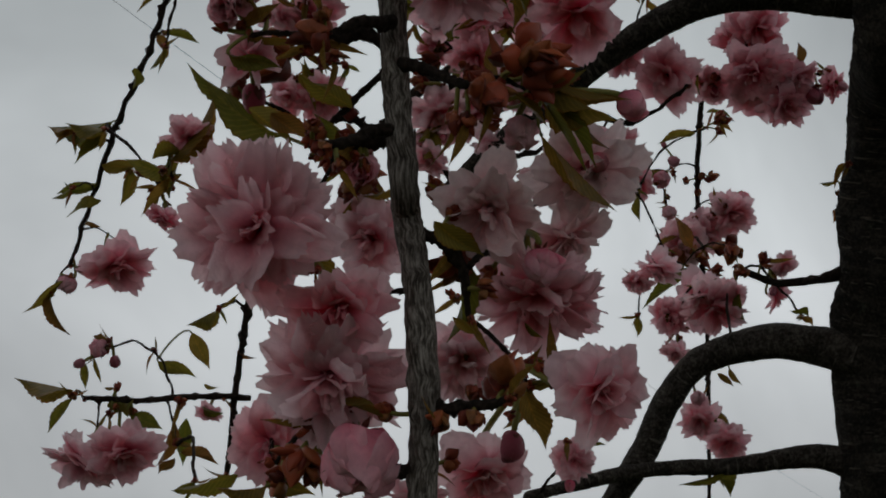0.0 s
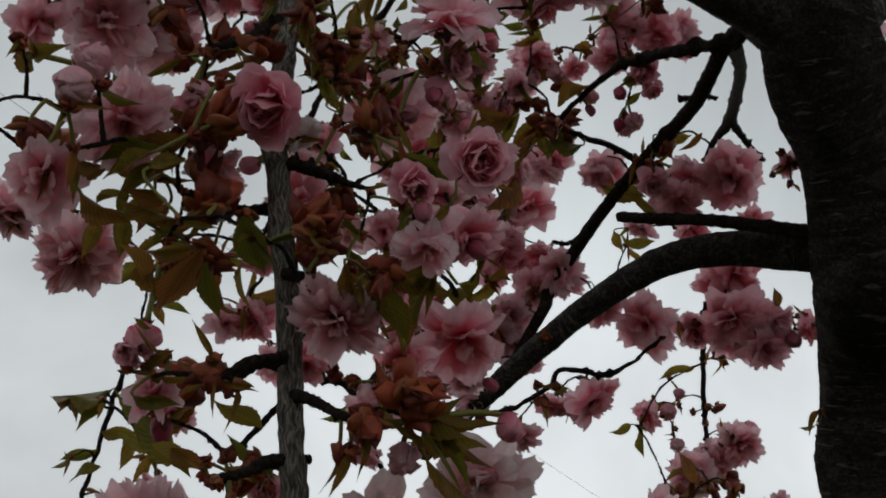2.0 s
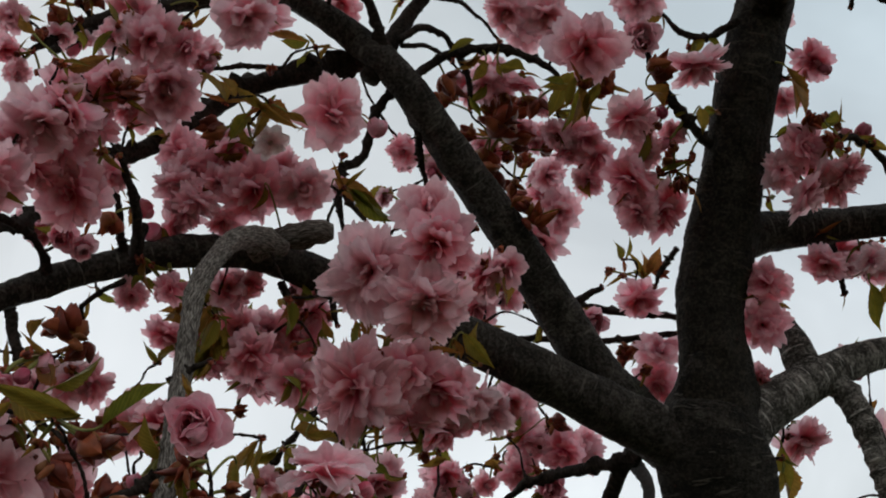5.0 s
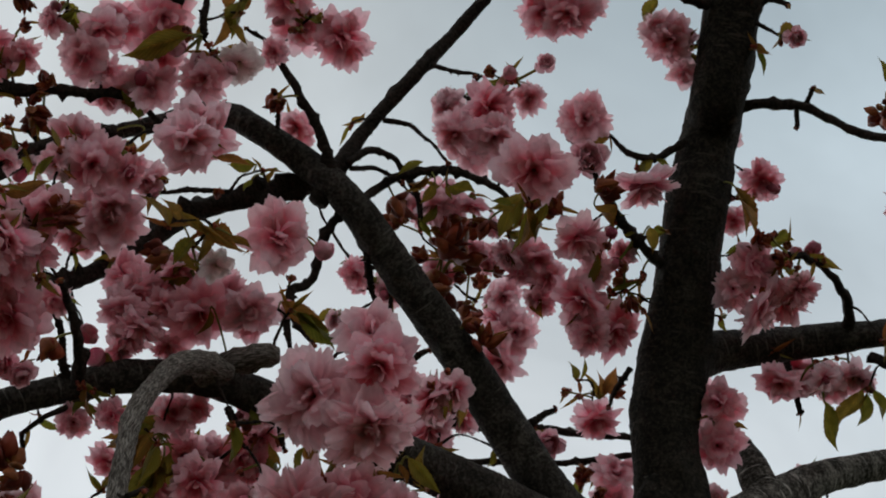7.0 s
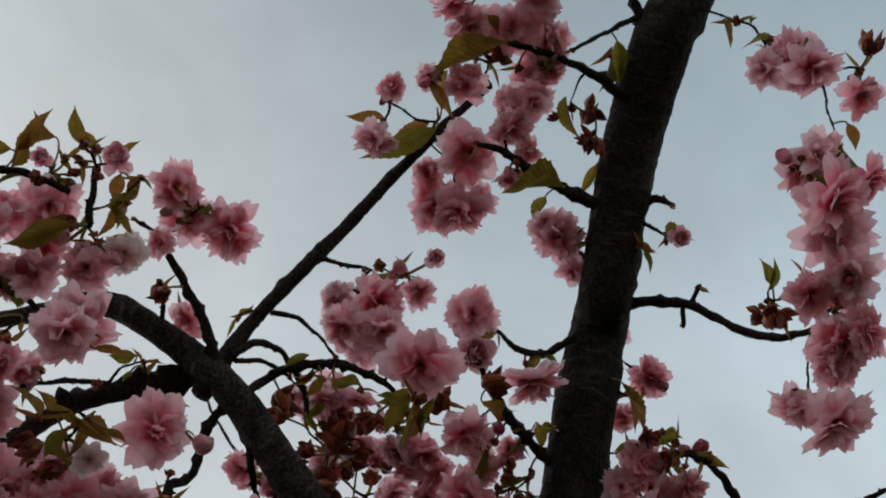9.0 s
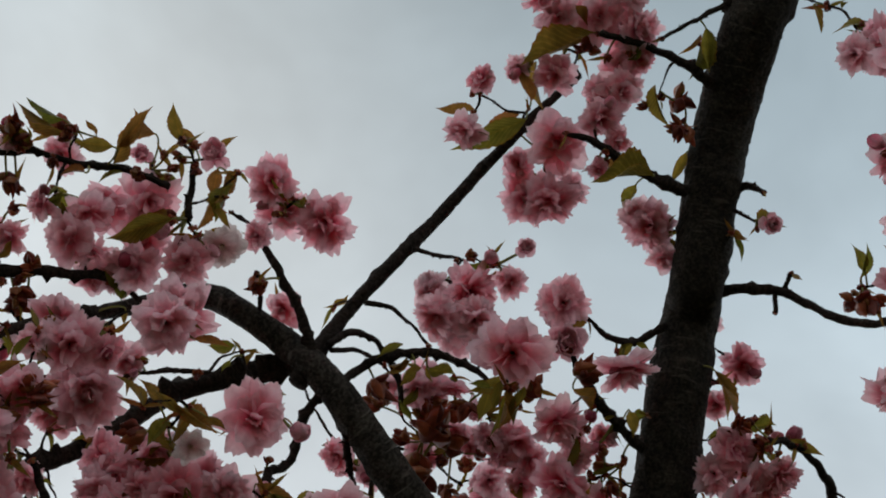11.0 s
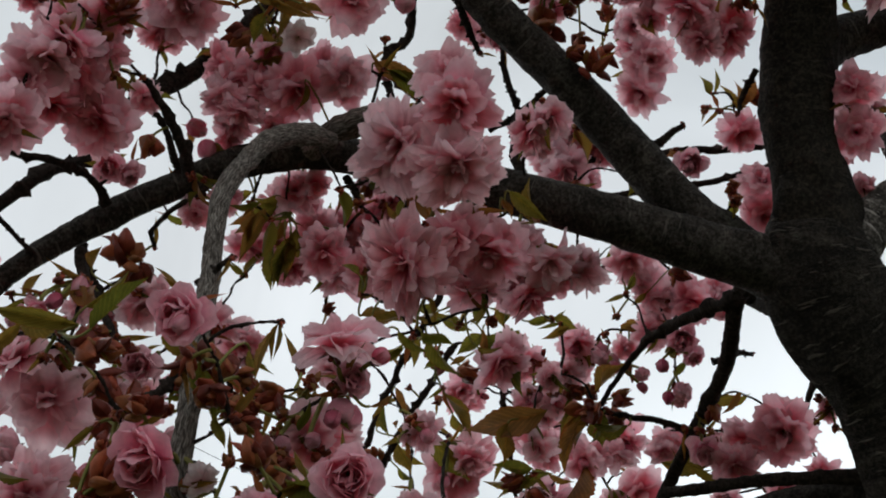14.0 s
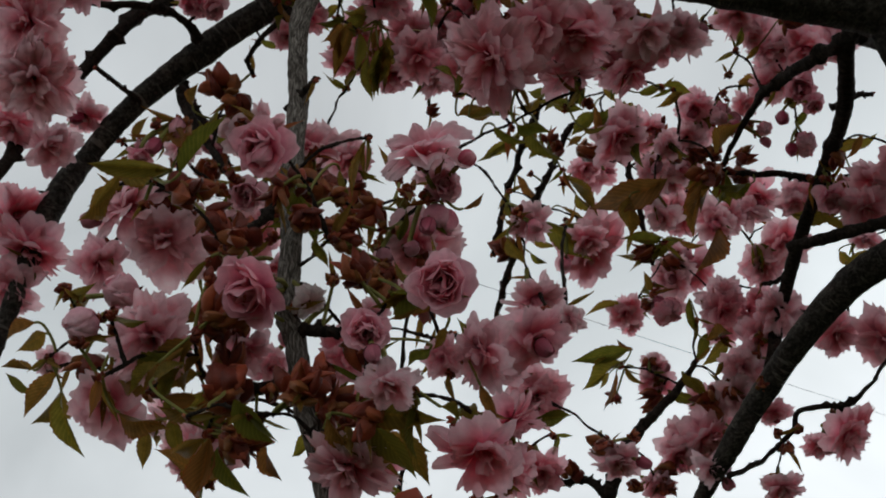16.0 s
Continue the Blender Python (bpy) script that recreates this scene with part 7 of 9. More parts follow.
leaf(0.348, 1.211, 1.897, 0.359, 1.216, 1.880)
leaf(0.400, 1.484, 2.257, 0.356, 1.491, 2.244)
leaf(0.323, 1.485, 2.028, 0.321, 1.494, 2.003)
leaf(0.445, 1.284, 1.971, 0.457, 1.287, 1.961)
leaf(0.441, 1.147, 2.060, 0.425, 1.149, 2.057)
leaf(0.447, 1.155, 2.036, 0.439, 1.160, 2.023)
leaf(-0.225, 1.151, 1.871, -0.224, 1.159, 1.848)
leaf(0.064, 0.529, 1.832, 0.058, 0.520, 1.860)
leaf(0.089, 0.510, 1.824, 0.104, 0.516, 1.801, 0.40)
leaf(0.353, 1.293, 1.813, 0.370, 1.299, 1.793)
leaf(-0.096, 1.139, 1.881, -0.081, 1.141, 1.872)
leaf(-0.050, 0.499, 1.949, -0.085, 0.497, 1.953)
leaf(-0.059, 0.521, 1.950, -0.078, 0.527, 1.936)
leaf(-0.050, 0.522, 1.946, -0.067, 0.529, 1.932)
leaf(-0.134, 0.613, 1.990, -0.151, 0.610, 1.995)
leaf(-0.120, 0.806, 2.049, -0.152, 0.809, 2.044)
leaf(-0.116, 0.805, 2.051, -0.097, 0.798, 2.065)
leaf(-0.057, 0.797, 2.066, -0.076, 0.805, 2.051)
leaf(-0.039, 0.760, 2.029, -0.049, 0.776, 1.994)
leaf(-0.137, 0.872, 2.028, -0.147, 0.879, 2.013)
leaf(0.064, 0.497, 1.882, 0.072, 0.509, 1.856)
leaf(0.042, 0.498, 1.902, 0.053, 0.508, 1.881)
leaf(0.283, 1.038, 2.251, 0.310, 1.046, 2.235)
leaf(0.276, 1.232, 2.309, 0.288, 1.243, 2.288)
leaf(0.281, 1.193, 2.275, 0.315, 1.193, 2.276)
leaf(0.337, 1.510, 2.191, 0.338, 1.526, 2.157)
leaf(0.323, 1.509, 2.194, 0.296, 1.514, 2.184)
leaf(0.020, 0.581, 2.053, 0.034, 0.586, 2.043)
leaf(-0.251, 1.150, 2.028, -0.268, 1.154, 2.018)
leaf(-0.221, 1.127, 2.076, -0.257, 1.125, 2.080)
leaf(-0.078, 0.805, 2.051, -0.082, 0.815, 2.030)
leaf(-0.013, 0.423, 2.020, 0.017, 0.418, 2.043)
leaf(-0.030, 0.441, 2.040, -0.077, 0.421, 2.047)
leaf(-0.084, 0.469, 2.065, -0.110, 0.469, 2.051)
leaf(-0.147, 0.487, 2.005, -0.168, 0.484, 1.999)
leaf(-0.143, 0.492, 1.999, -0.161, 0.490, 1.993)
leaf(-0.144, 0.505, 1.980, -0.172, 0.508, 1.961)
leaf(-0.155, 0.499, 1.982, -0.172, 0.491, 1.986)
leaf(-0.145, 0.512, 1.969, -0.156, 0.529, 1.936)
leaf(-0.046, 0.455, 1.935, -0.066, 0.455, 1.925)
leaf(-0.046, 0.450, 1.924, -0.029, 0.452, 1.929)
leaf(-0.082, 0.474, 1.925, -0.060, 0.488, 1.915)
leaf(-0.076, 0.492, 1.921, -0.085, 0.500, 1.903)
leaf(0.027, 0.495, 2.007, 0.028, 0.505, 1.992)
leaf(0.084, 0.471, 1.881, 0.067, 0.479, 1.861)
leaf(0.093, 0.476, 1.879, 0.101, 0.482, 1.873)
leaf(0.043, 0.458, 1.880, 0.051, 0.475, 1.859)
leaf(0.050, 0.629, 1.983, 0.032, 0.625, 1.980)
leaf(0.030, 0.660, 2.020, 0.021, 0.667, 2.005)
leaf(0.019, 1.017, 2.417, -0.025, 1.014, 2.400)
leaf(0.037, 1.018, 2.425, 0.019, 1.027, 2.403)
leaf(-0.008, 1.038, 2.371, -0.012, 1.056, 2.342)
leaf(-0.001, 1.064, 2.336, 0.020, 1.082, 2.319)
leaf(0.057, 1.011, 2.351, 0.075, 1.043, 2.311)
leaf(0.100, 0.863, 2.316, 0.075, 0.850, 2.323)
leaf(0.145, 0.862, 2.340, 0.137, 0.875, 2.315)
leaf(0.106, 0.954, 2.369, 0.081, 0.956, 2.353)
leaf(0.117, 1.005, 2.391, 0.141, 1.027, 2.370)
leaf(0.125, 1.073, 2.291, 0.088, 1.061, 2.291)
leaf(0.121, 1.078, 2.282, 0.085, 1.075, 2.267)
leaf(0.139, 1.080, 2.287, 0.161, 1.094, 2.277)
leaf(0.185, 1.019, 2.309, 0.158, 1.035, 2.271)
leaf(0.202, 1.026, 2.307, 0.191, 1.040, 2.281)
leaf(0.246, 1.092, 2.285, 0.295, 1.112, 2.279)
leaf(0.064, 1.110, 2.204, 0.011, 1.094, 2.200)
leaf(0.056, 1.113, 2.195, 0.013, 1.111, 2.176)
leaf(0.048, 1.115, 2.187, 0.027, 1.129, 2.156)
leaf(0.107, 1.140, 2.180, 0.121, 1.158, 2.159)
leaf(0.132, 1.110, 2.238, 0.126, 1.129, 2.206)
leaf(0.136, 1.133, 2.204, 0.163, 1.141, 2.206)
leaf(-0.012, 1.075, 2.123, -0.016, 1.086, 2.105)
leaf(0.171, 1.009, 2.413, 0.195, 1.021, 2.406)
leaf(0.313, 1.101, 2.344, 0.346, 1.108, 2.350)
leaf(-0.005, 0.723, 2.325, -0.021, 0.739, 2.291)
leaf(-0.014, 0.714, 2.352, -0.048, 0.711, 2.340)
leaf(-0.007, 0.713, 2.357, -0.033, 0.704, 2.358)
leaf(0.014, 0.725, 2.330, -0.005, 0.730, 2.313)
leaf(0.017, 0.493, 2.042, 0.019, 0.513, 2.012)
leaf(0.043, 0.498, 2.048, 0.043, 0.507, 2.034)
leaf(-0.108, 0.656, 2.247, -0.134, 0.669, 2.235)
leaf(-0.099, 0.695, 2.351, -0.079, 0.705, 2.339)
leaf(-0.059, 0.691, 2.352, -0.042, 0.703, 2.339)
leaf(0.015, 0.528, 2.376, -0.000, 0.509, 2.397)
leaf(0.034, 0.538, 2.390, 0.074, 0.561, 2.372)
leaf(0.028, 0.553, 2.392, 0.012, 0.567, 2.378)
leaf(0.100, 0.638, 2.398, 0.137, 0.655, 2.377)
leaf(0.108, 0.624, 2.251, 0.100, 0.641, 2.234)
leaf(0.124, 0.619, 2.241, 0.132, 0.629, 2.230)
leaf(0.180, 0.636, 2.249, 0.202, 0.653, 2.229)
leaf(0.174, 0.639, 2.246, 0.178, 0.649, 2.234)
leaf(0.085, 0.718, 2.314, 0.076, 0.706, 2.327)
leaf(0.059, 0.685, 2.204, 0.087, 0.687, 2.200)
leaf(0.092, 0.654, 2.162, 0.107, 0.669, 2.145)
leaf(0.107, 0.656, 2.159, 0.126, 0.666, 2.147)
leaf(0.064, 0.666, 2.225, 0.052, 0.658, 2.234)
leaf(0.219, 0.859, 2.447, 0.234, 0.866, 2.438)
leaf(0.044, 0.526, 2.450, 0.072, 0.528, 2.445)
leaf(0.067, 0.568, 2.476, 0.060, 0.575, 2.469)
leaf(-0.075, 0.449, 2.320, -0.046, 0.446, 2.321)
leaf(-0.096, 0.435, 2.337, -0.106, 0.425, 2.348)
leaf(0.275, 0.611, 2.489, 0.257, 0.609, 2.493)
leaf(0.289, 0.611, 2.488, 0.279, 0.636, 2.462)
leaf(0.401, 0.668, 2.523, 0.403, 0.684, 2.505)
leaf(0.489, 0.665, 2.563, 0.493, 0.692, 2.534)
leaf(0.488, 0.697, 2.529, 0.473, 0.703, 2.524)
leaf(0.505, 0.687, 2.524, 0.535, 0.688, 2.521)
leaf(0.467, 0.741, 2.484, 0.472, 0.751, 2.473)
leaf(0.353, 0.854, 2.516, 0.348, 0.840, 2.532)
leaf(0.356, 0.854, 2.516, 0.365, 0.839, 2.532)
leaf(0.555, 0.790, 2.425, 0.565, 0.820, 2.392)
leaf(0.461, 0.849, 2.294, 0.463, 0.879, 2.262)
leaf(0.175, 0.942, 2.361, 0.165, 0.939, 2.365)
leaf(0.254, 0.960, 2.410, 0.243, 0.971, 2.399)
leaf(0.211, 0.629, 2.547, 0.191, 0.633, 2.545)
leaf(0.225, 0.632, 2.543, 0.229, 0.642, 2.533)
leaf(-0.073, 0.543, 2.365, -0.069, 0.549, 2.359)
leaf(-0.016, 0.543, 2.508, -0.018, 0.551, 2.500)
leaf(0.271, 0.862, 2.441, 0.260, 0.873, 2.430)
leaf(0.412, 0.520, 2.682, 0.367, 0.520, 2.687)
leaf(0.420, 0.542, 2.689, 0.405, 0.564, 2.672)
leaf(0.469, 0.522, 2.713, 0.453, 0.546, 2.695)
leaf(0.500, 0.560, 2.641, 0.515, 0.565, 2.635)
leaf(0.503, 0.564, 2.637, 0.512, 0.581, 2.622)
leaf(0.480, 0.651, 2.555, 0.502, 0.685, 2.525)
leaf(0.472, 0.691, 2.511, 0.501, 0.686, 2.512)
leaf(0.420, 0.684, 2.534, 0.398, 0.688, 2.533)
leaf(0.296, 0.626, 2.516, 0.258, 0.635, 2.513)
leaf(0.291, 0.634, 2.510, 0.276, 0.664, 2.487)
leaf(0.208, 0.627, 2.550, 0.193, 0.643, 2.539)
leaf(0.227, 0.634, 2.543, 0.250, 0.639, 2.536)
leaf(0.046, 0.558, 2.416, 0.024, 0.585, 2.396)
leaf(0.017, 0.559, 2.418, 0.003, 0.543, 2.432)
leaf(0.068, 0.575, 2.503, 0.045, 0.577, 2.504)
leaf(0.085, 0.578, 2.499, 0.076, 0.588, 2.491)
leaf(0.099, 0.639, 2.396, 0.135, 0.656, 2.378)
leaf(0.019, 0.490, 2.559, -0.037, 0.503, 2.554)
leaf(0.051, 0.487, 2.590, 0.035, 0.512, 2.571)
leaf(0.065, 0.480, 2.594, 0.051, 0.505, 2.575)
leaf(0.031, 0.466, 2.634, 0.016, 0.453, 2.647)
leaf(-0.041, 0.437, 2.601, -0.050, 0.427, 2.610)
leaf(-0.050, 0.461, 2.583, -0.072, 0.458, 2.587)
leaf(-0.001, 0.460, 2.643, -0.023, 0.447, 2.656)
leaf(-0.023, 0.470, 2.598, -0.046, 0.473, 2.598)
leaf(0.582, 0.526, 2.530, 0.573, 0.507, 2.547)
leaf(0.579, 0.530, 2.527, 0.589, 0.508, 2.544)
leaf(0.145, 0.626, 2.622, 0.158, 0.618, 2.628)
leaf(0.203, 0.670, 2.541, 0.212, 0.685, 2.528)
leaf(-0.071, 0.560, 2.503, -0.093, 0.564, 2.502)
leaf(-0.069, 0.669, 2.414, -0.078, 0.683, 2.404)
leaf(0.326, 0.451, 2.757, 0.382, 0.431, 2.763)
leaf(0.319, 0.491, 2.720, 0.250, 0.516, 2.708)
leaf(0.275, 0.491, 2.735, 0.238, 0.490, 2.742)
leaf(0.332, 0.455, 2.765, 0.327, 0.493, 2.739)
leaf(0.482, 0.437, 2.768, 0.477, 0.467, 2.748)
leaf(0.408, 0.503, 2.682, 0.430, 0.514, 2.671)
leaf(0.608, 0.354, 2.636, 0.613, 0.369, 2.624)
leaf(0.640, 0.408, 2.592, 0.649, 0.426, 2.578)
leaf(0.378, 0.416, 2.744, 0.312, 0.442, 2.731)
leaf(0.323, 0.473, 2.721, 0.318, 0.444, 2.741)
leaf(-0.023, 0.444, 2.594, 0.006, 0.417, 2.611)
leaf(0.027, 0.439, 2.594, 0.020, 0.413, 2.612)
leaf(-0.062, 0.432, 2.592, -0.102, 0.411, 2.610)
leaf(-0.026, 0.438, 2.585, -0.057, 0.436, 2.590)
leaf(0.571, 0.387, 2.739, 0.578, 0.407, 2.724)
leaf(0.483, 0.419, 2.759, 0.488, 0.452, 2.736)
leaf(0.596, 0.388, 2.736, 0.601, 0.382, 2.740)
leaf(-0.068, 0.521, 2.120, -0.038, 0.516, 2.134)
leaf(-0.069, 0.451, 2.061, -0.045, 0.466, 2.049)
leaf(-0.069, 0.453, 2.058, -0.091, 0.459, 2.045)
leaf(-0.005, 0.721, 2.327, -0.026, 0.743, 2.293)
leaf(0.001, 0.719, 2.330, 0.000, 0.745, 2.298)
leaf(-0.028, 0.694, 2.354, -0.047, 0.694, 2.349)
leaf(-0.024, 0.709, 2.336, -0.051, 0.704, 2.334)
leaf(-0.116, 0.614, 2.234, -0.106, 0.606, 2.246)
leaf(-0.021, 1.057, 2.357, -0.013, 1.052, 2.365)
leaf(0.019, 1.015, 2.421, -0.030, 1.018, 2.403)
leaf(0.194, 0.672, 2.249, 0.185, 0.652, 2.272)
leaf(0.222, 1.032, 2.294, 0.187, 1.022, 2.296)
leaf(0.061, 1.026, 2.337, 0.075, 1.047, 2.315)
leaf(0.288, 1.045, 2.459, 0.272, 1.055, 2.442)
leaf(0.364, 0.971, 2.492, 0.353, 0.985, 2.471)
leaf(-0.038, 0.475, 1.949, -0.078, 0.478, 1.944)
leaf(-0.048, 0.479, 1.943, -0.073, 0.486, 1.932)
leaf(-0.037, 0.494, 1.921, -0.071, 0.489, 1.928)
leaf(-0.067, 0.501, 1.929, -0.070, 0.514, 1.910)
leaf(-0.110, 0.528, 2.117, -0.146, 0.533, 2.111)
leaf(0.053, 0.518, 2.078, 0.031, 0.535, 2.054)
leaf(-0.118, 0.574, 1.999, -0.131, 0.579, 1.991)
leaf(-0.064, 0.598, 1.965, -0.089, 0.601, 1.960)
leaf(0.063, 0.653, 2.147, 0.059, 0.647, 2.156)
leaf(0.105, 0.692, 2.179, 0.119, 0.710, 2.152)
leaf(0.154, 0.979, 2.291, 0.071, 0.988, 2.278)
leaf(0.177, 1.028, 2.308, 0.150, 1.056, 2.269)
leaf(0.188, 1.028, 2.308, 0.169, 1.044, 2.286)
leaf(0.148, 0.972, 2.388, 0.177, 0.976, 2.384)
leaf(0.069, 0.680, 2.195, 0.105, 0.685, 2.188)
leaf(0.077, 0.814, 2.178, 0.103, 0.837, 2.146)
leaf(0.118, 0.982, 2.287, 0.107, 1.003, 2.257)
leaf(0.075, 0.502, 1.961, 0.049, 0.504, 1.959)
leaf(0.086, 0.505, 1.957, 0.058, 0.509, 1.952)
leaf(0.074, 0.929, 2.381, 0.100, 0.947, 2.366)
leaf(0.097, 0.991, 2.391, 0.139, 1.031, 2.353)
leaf(0.127, 0.935, 2.389, 0.131, 0.953, 2.368)
leaf(0.083, 0.998, 2.379, 0.065, 0.999, 2.372)
leaf(0.034, 1.069, 2.357, 0.060, 1.094, 2.333)
leaf(0.004, 1.039, 2.387, 0.019, 1.061, 2.363)
leaf(0.184, 1.006, 2.397, 0.155, 1.005, 2.391)
leaf(0.236, 1.012, 2.486, 0.221, 1.019, 2.473)
leaf(0.182, 1.054, 2.337, 0.157, 1.074, 2.304)
leaf(0.190, 1.063, 2.327, 0.194, 1.081, 2.305)
leaf(0.293, 1.036, 2.309, 0.329, 1.043, 2.310)
leaf(0.096, 1.108, 2.325, 0.080, 1.118, 2.309)
leaf(0.115, 1.121, 2.315, 0.072, 1.123, 2.300)
leaf(0.102, 1.124, 2.307, 0.142, 1.129, 2.313)
leaf(0.153, 1.160, 2.276, 0.152, 1.178, 2.253)
leaf(0.259, 1.107, 2.291, 0.292, 1.127, 2.276)
leaf(0.013, 1.077, 2.341, -0.001, 1.066, 2.351)
leaf(-0.008, 1.085, 2.325, 0.005, 1.096, 2.314)
leaf(0.040, 0.544, 2.385, 0.018, 0.528, 2.401)
leaf(0.057, 0.546, 2.385, 0.072, 0.554, 2.377)
leaf(0.088, 0.637, 2.409, 0.126, 0.655, 2.392)
leaf(-0.029, 0.699, 2.340, -0.048, 0.710, 2.328)
leaf(-0.019, 0.721, 2.318, -0.030, 0.745, 2.293)
leaf(-0.009, 0.719, 2.321, -0.017, 0.743, 2.296)
leaf(0.135, 0.774, 2.273, 0.124, 0.792, 2.254)
leaf(0.099, 0.778, 2.268, 0.077, 0.779, 2.265)
leaf(0.123, 0.802, 2.245, 0.140, 0.809, 2.238)
leaf(0.107, 0.718, 2.186, 0.098, 0.729, 2.175)
leaf(0.263, 1.035, 2.443, 0.245, 1.042, 2.435)
leaf(0.591, 0.786, 2.434, 0.565, 0.817, 2.411)
leaf(0.595, 0.789, 2.431, 0.587, 0.814, 2.411)
leaf(0.600, 0.785, 2.433, 0.610, 0.808, 2.414)
leaf(0.615, 0.779, 2.437, 0.628, 0.802, 2.417)
leaf(-0.046, 0.656, 2.376, -0.062, 0.663, 2.372)
leaf(-0.049, 0.654, 2.377, -0.038, 0.666, 2.367)
leaf(-0.053, 0.498, 1.834, -0.031, 0.500, 1.829)
leaf(-0.147, 1.007, 1.999, -0.097, 0.988, 2.037)
leaf(-0.258, 1.168, 2.092, -0.284, 1.167, 2.094)
leaf(-0.257, 1.168, 2.089, -0.278, 1.172, 2.081)
leaf(-0.233, 1.191, 2.032, -0.270, 1.196, 2.022)
leaf(-0.172, 1.121, 2.216, -0.209, 1.129, 2.200)
leaf(-0.025, 0.521, 1.910, -0.019, 0.531, 1.890)
leaf(0.034, 0.632, 2.397, 0.031, 0.647, 2.381)
leaf(-0.011, 0.736, 2.354, -0.026, 0.745, 2.345)
leaf(0.102, 0.743, 2.354, 0.106, 0.756, 2.341)
leaf(0.056, 1.018, 2.455, 0.044, 1.029, 2.444)
leaf(0.105, 0.976, 2.392, 0.097, 1.005, 2.362)
leaf(0.148, 0.675, 2.194, 0.142, 0.689, 2.181)
leaf(0.214, 0.626, 2.536, 0.203, 0.639, 2.523)
leaf(0.346, 0.625, 2.502, 0.363, 0.639, 2.488)
leaf(0.382, 0.895, 2.529, 0.365, 0.875, 2.548)
leaf(0.382, 0.895, 2.529, 0.384, 0.874, 2.550)
leaf(0.385, 0.892, 2.532, 0.401, 0.874, 2.551)
leaf(0.484, 0.930, 2.336, 0.493, 0.962, 2.304)
leaf(0.458, 0.855, 2.271, 0.447, 0.871, 2.255)
leaf(0.101, 0.528, 2.018, 0.115, 0.529, 2.023)
leaf(0.196, 1.023, 2.313, 0.166, 1.022, 2.299)
leaf(0.083, 0.677, 2.088, 0.088, 0.690, 2.071)
leaf(0.149, 1.206, 2.234, 0.115, 1.208, 2.213)
leaf(0.035, 1.149, 2.205, 0.020, 1.152, 2.192)
leaf(0.052, 1.153, 2.208, 0.056, 1.167, 2.188)
leaf(0.169, 1.174, 2.345, 0.138, 1.191, 2.303)
leaf(0.173, 1.498, 2.500, 0.178, 1.529, 2.455)
leaf(-0.203, 0.715, 2.051, -0.218, 0.723, 2.031)
leaf(0.072, 0.607, 1.952, 0.075, 0.621, 1.932)
leaf(0.076, 0.517, 1.933, 0.063, 0.517, 1.927)
leaf(0.090, 0.507, 1.937, 0.079, 0.509, 1.928)
leaf(0.053, 0.788, 2.008, 0.076, 0.797, 2.005)
leaf(-0.185, 1.136, 2.177, -0.174, 1.142, 2.157)
leaf(-0.204, 1.147, 2.147, -0.206, 1.154, 2.128)
leaf(-0.228, 1.169, 2.091, -0.258, 1.180, 2.064)
leaf(-0.232, 1.179, 2.064, -0.196, 1.178, 2.060)
leaf(-0.206, 1.179, 2.060, -0.210, 1.191, 2.026)
leaf(-0.160, 1.006, 1.999, -0.133, 1.002, 2.004)
leaf(-0.246, 1.198, 2.011, -0.231, 1.197, 2.013)
leaf(-0.121, 1.128, 1.848, -0.107, 1.128, 1.844)
leaf(-0.136, 1.151, 1.824, -0.139, 1.166, 1.784)
leaf(-0.136, 1.092, 1.779, -0.149, 1.098, 1.767)
leaf(0.439, 1.573, 2.326, 0.475, 1.570, 2.330)
leaf(0.447, 1.580, 2.314, 0.476, 1.581, 2.308)
leaf(0.408, 1.628, 2.178, 0.380, 1.635, 2.164)
leaf(0.416, 1.632, 2.164, 0.388, 1.644, 2.137)
leaf(0.334, 1.201, 1.889, 0.350, 1.204, 1.877)
leaf(0.338, 1.214, 1.799, 0.297, 1.220, 1.789)
leaf(0.369, 1.233, 1.976, 0.370, 1.244, 1.946)
leaf(0.407, 1.154, 1.931, 0.391, 1.153, 1.938)
leaf(0.427, 1.079, 2.048, 0.413, 1.086, 2.029)
leaf(0.425, 1.166, 2.190, 0.419, 1.159, 2.211)
leaf(0.335, 1.210, 2.172, 0.329, 1.203, 2.193)
leaf(-0.074, 0.491, 2.597, -0.098, 0.505, 2.589)
leaf(0.011, 0.619, 2.433, 0.033, 0.622, 2.430)
leaf(-0.053, 0.493, 2.379, -0.079, 0.504, 2.373)
leaf(-0.063, 0.576, 2.406, -0.061, 0.589, 2.397)
leaf(0.358, 0.397, 2.759, 0.373, 0.411, 2.748)
leaf(0.317, 0.499, 2.748, 0.275, 0.522, 2.735)
leaf(0.476, 0.419, 2.748, 0.463, 0.431, 2.740)
leaf(0.433, 0.453, 2.715, 0.435, 0.486, 2.692)
leaf(-0.029, 0.458, 2.593, -0.008, 0.430, 2.611)
leaf(-0.087, 0.493, 2.614, -0.068, 0.520, 2.594)
leaf(0.017, 0.610, 2.444, -0.001, 0.623, 2.432)
leaf(0.205, 0.613, 2.550, 0.181, 0.620, 2.544)
leaf(0.218, 0.671, 2.560, 0.203, 0.685, 2.546)
leaf(-0.058, 0.765, 2.332, -0.035, 0.749, 2.348)
leaf(-0.035, 0.505, 1.811, -0.019, 0.508, 1.799)
leaf(-0.044, 0.505, 1.813, -0.025, 0.509, 1.799)
leaf(-0.051, 1.072, 2.111, -0.036, 1.082, 2.079)
leaf(-0.049, 0.622, 1.682, -0.078, 0.626, 1.674)
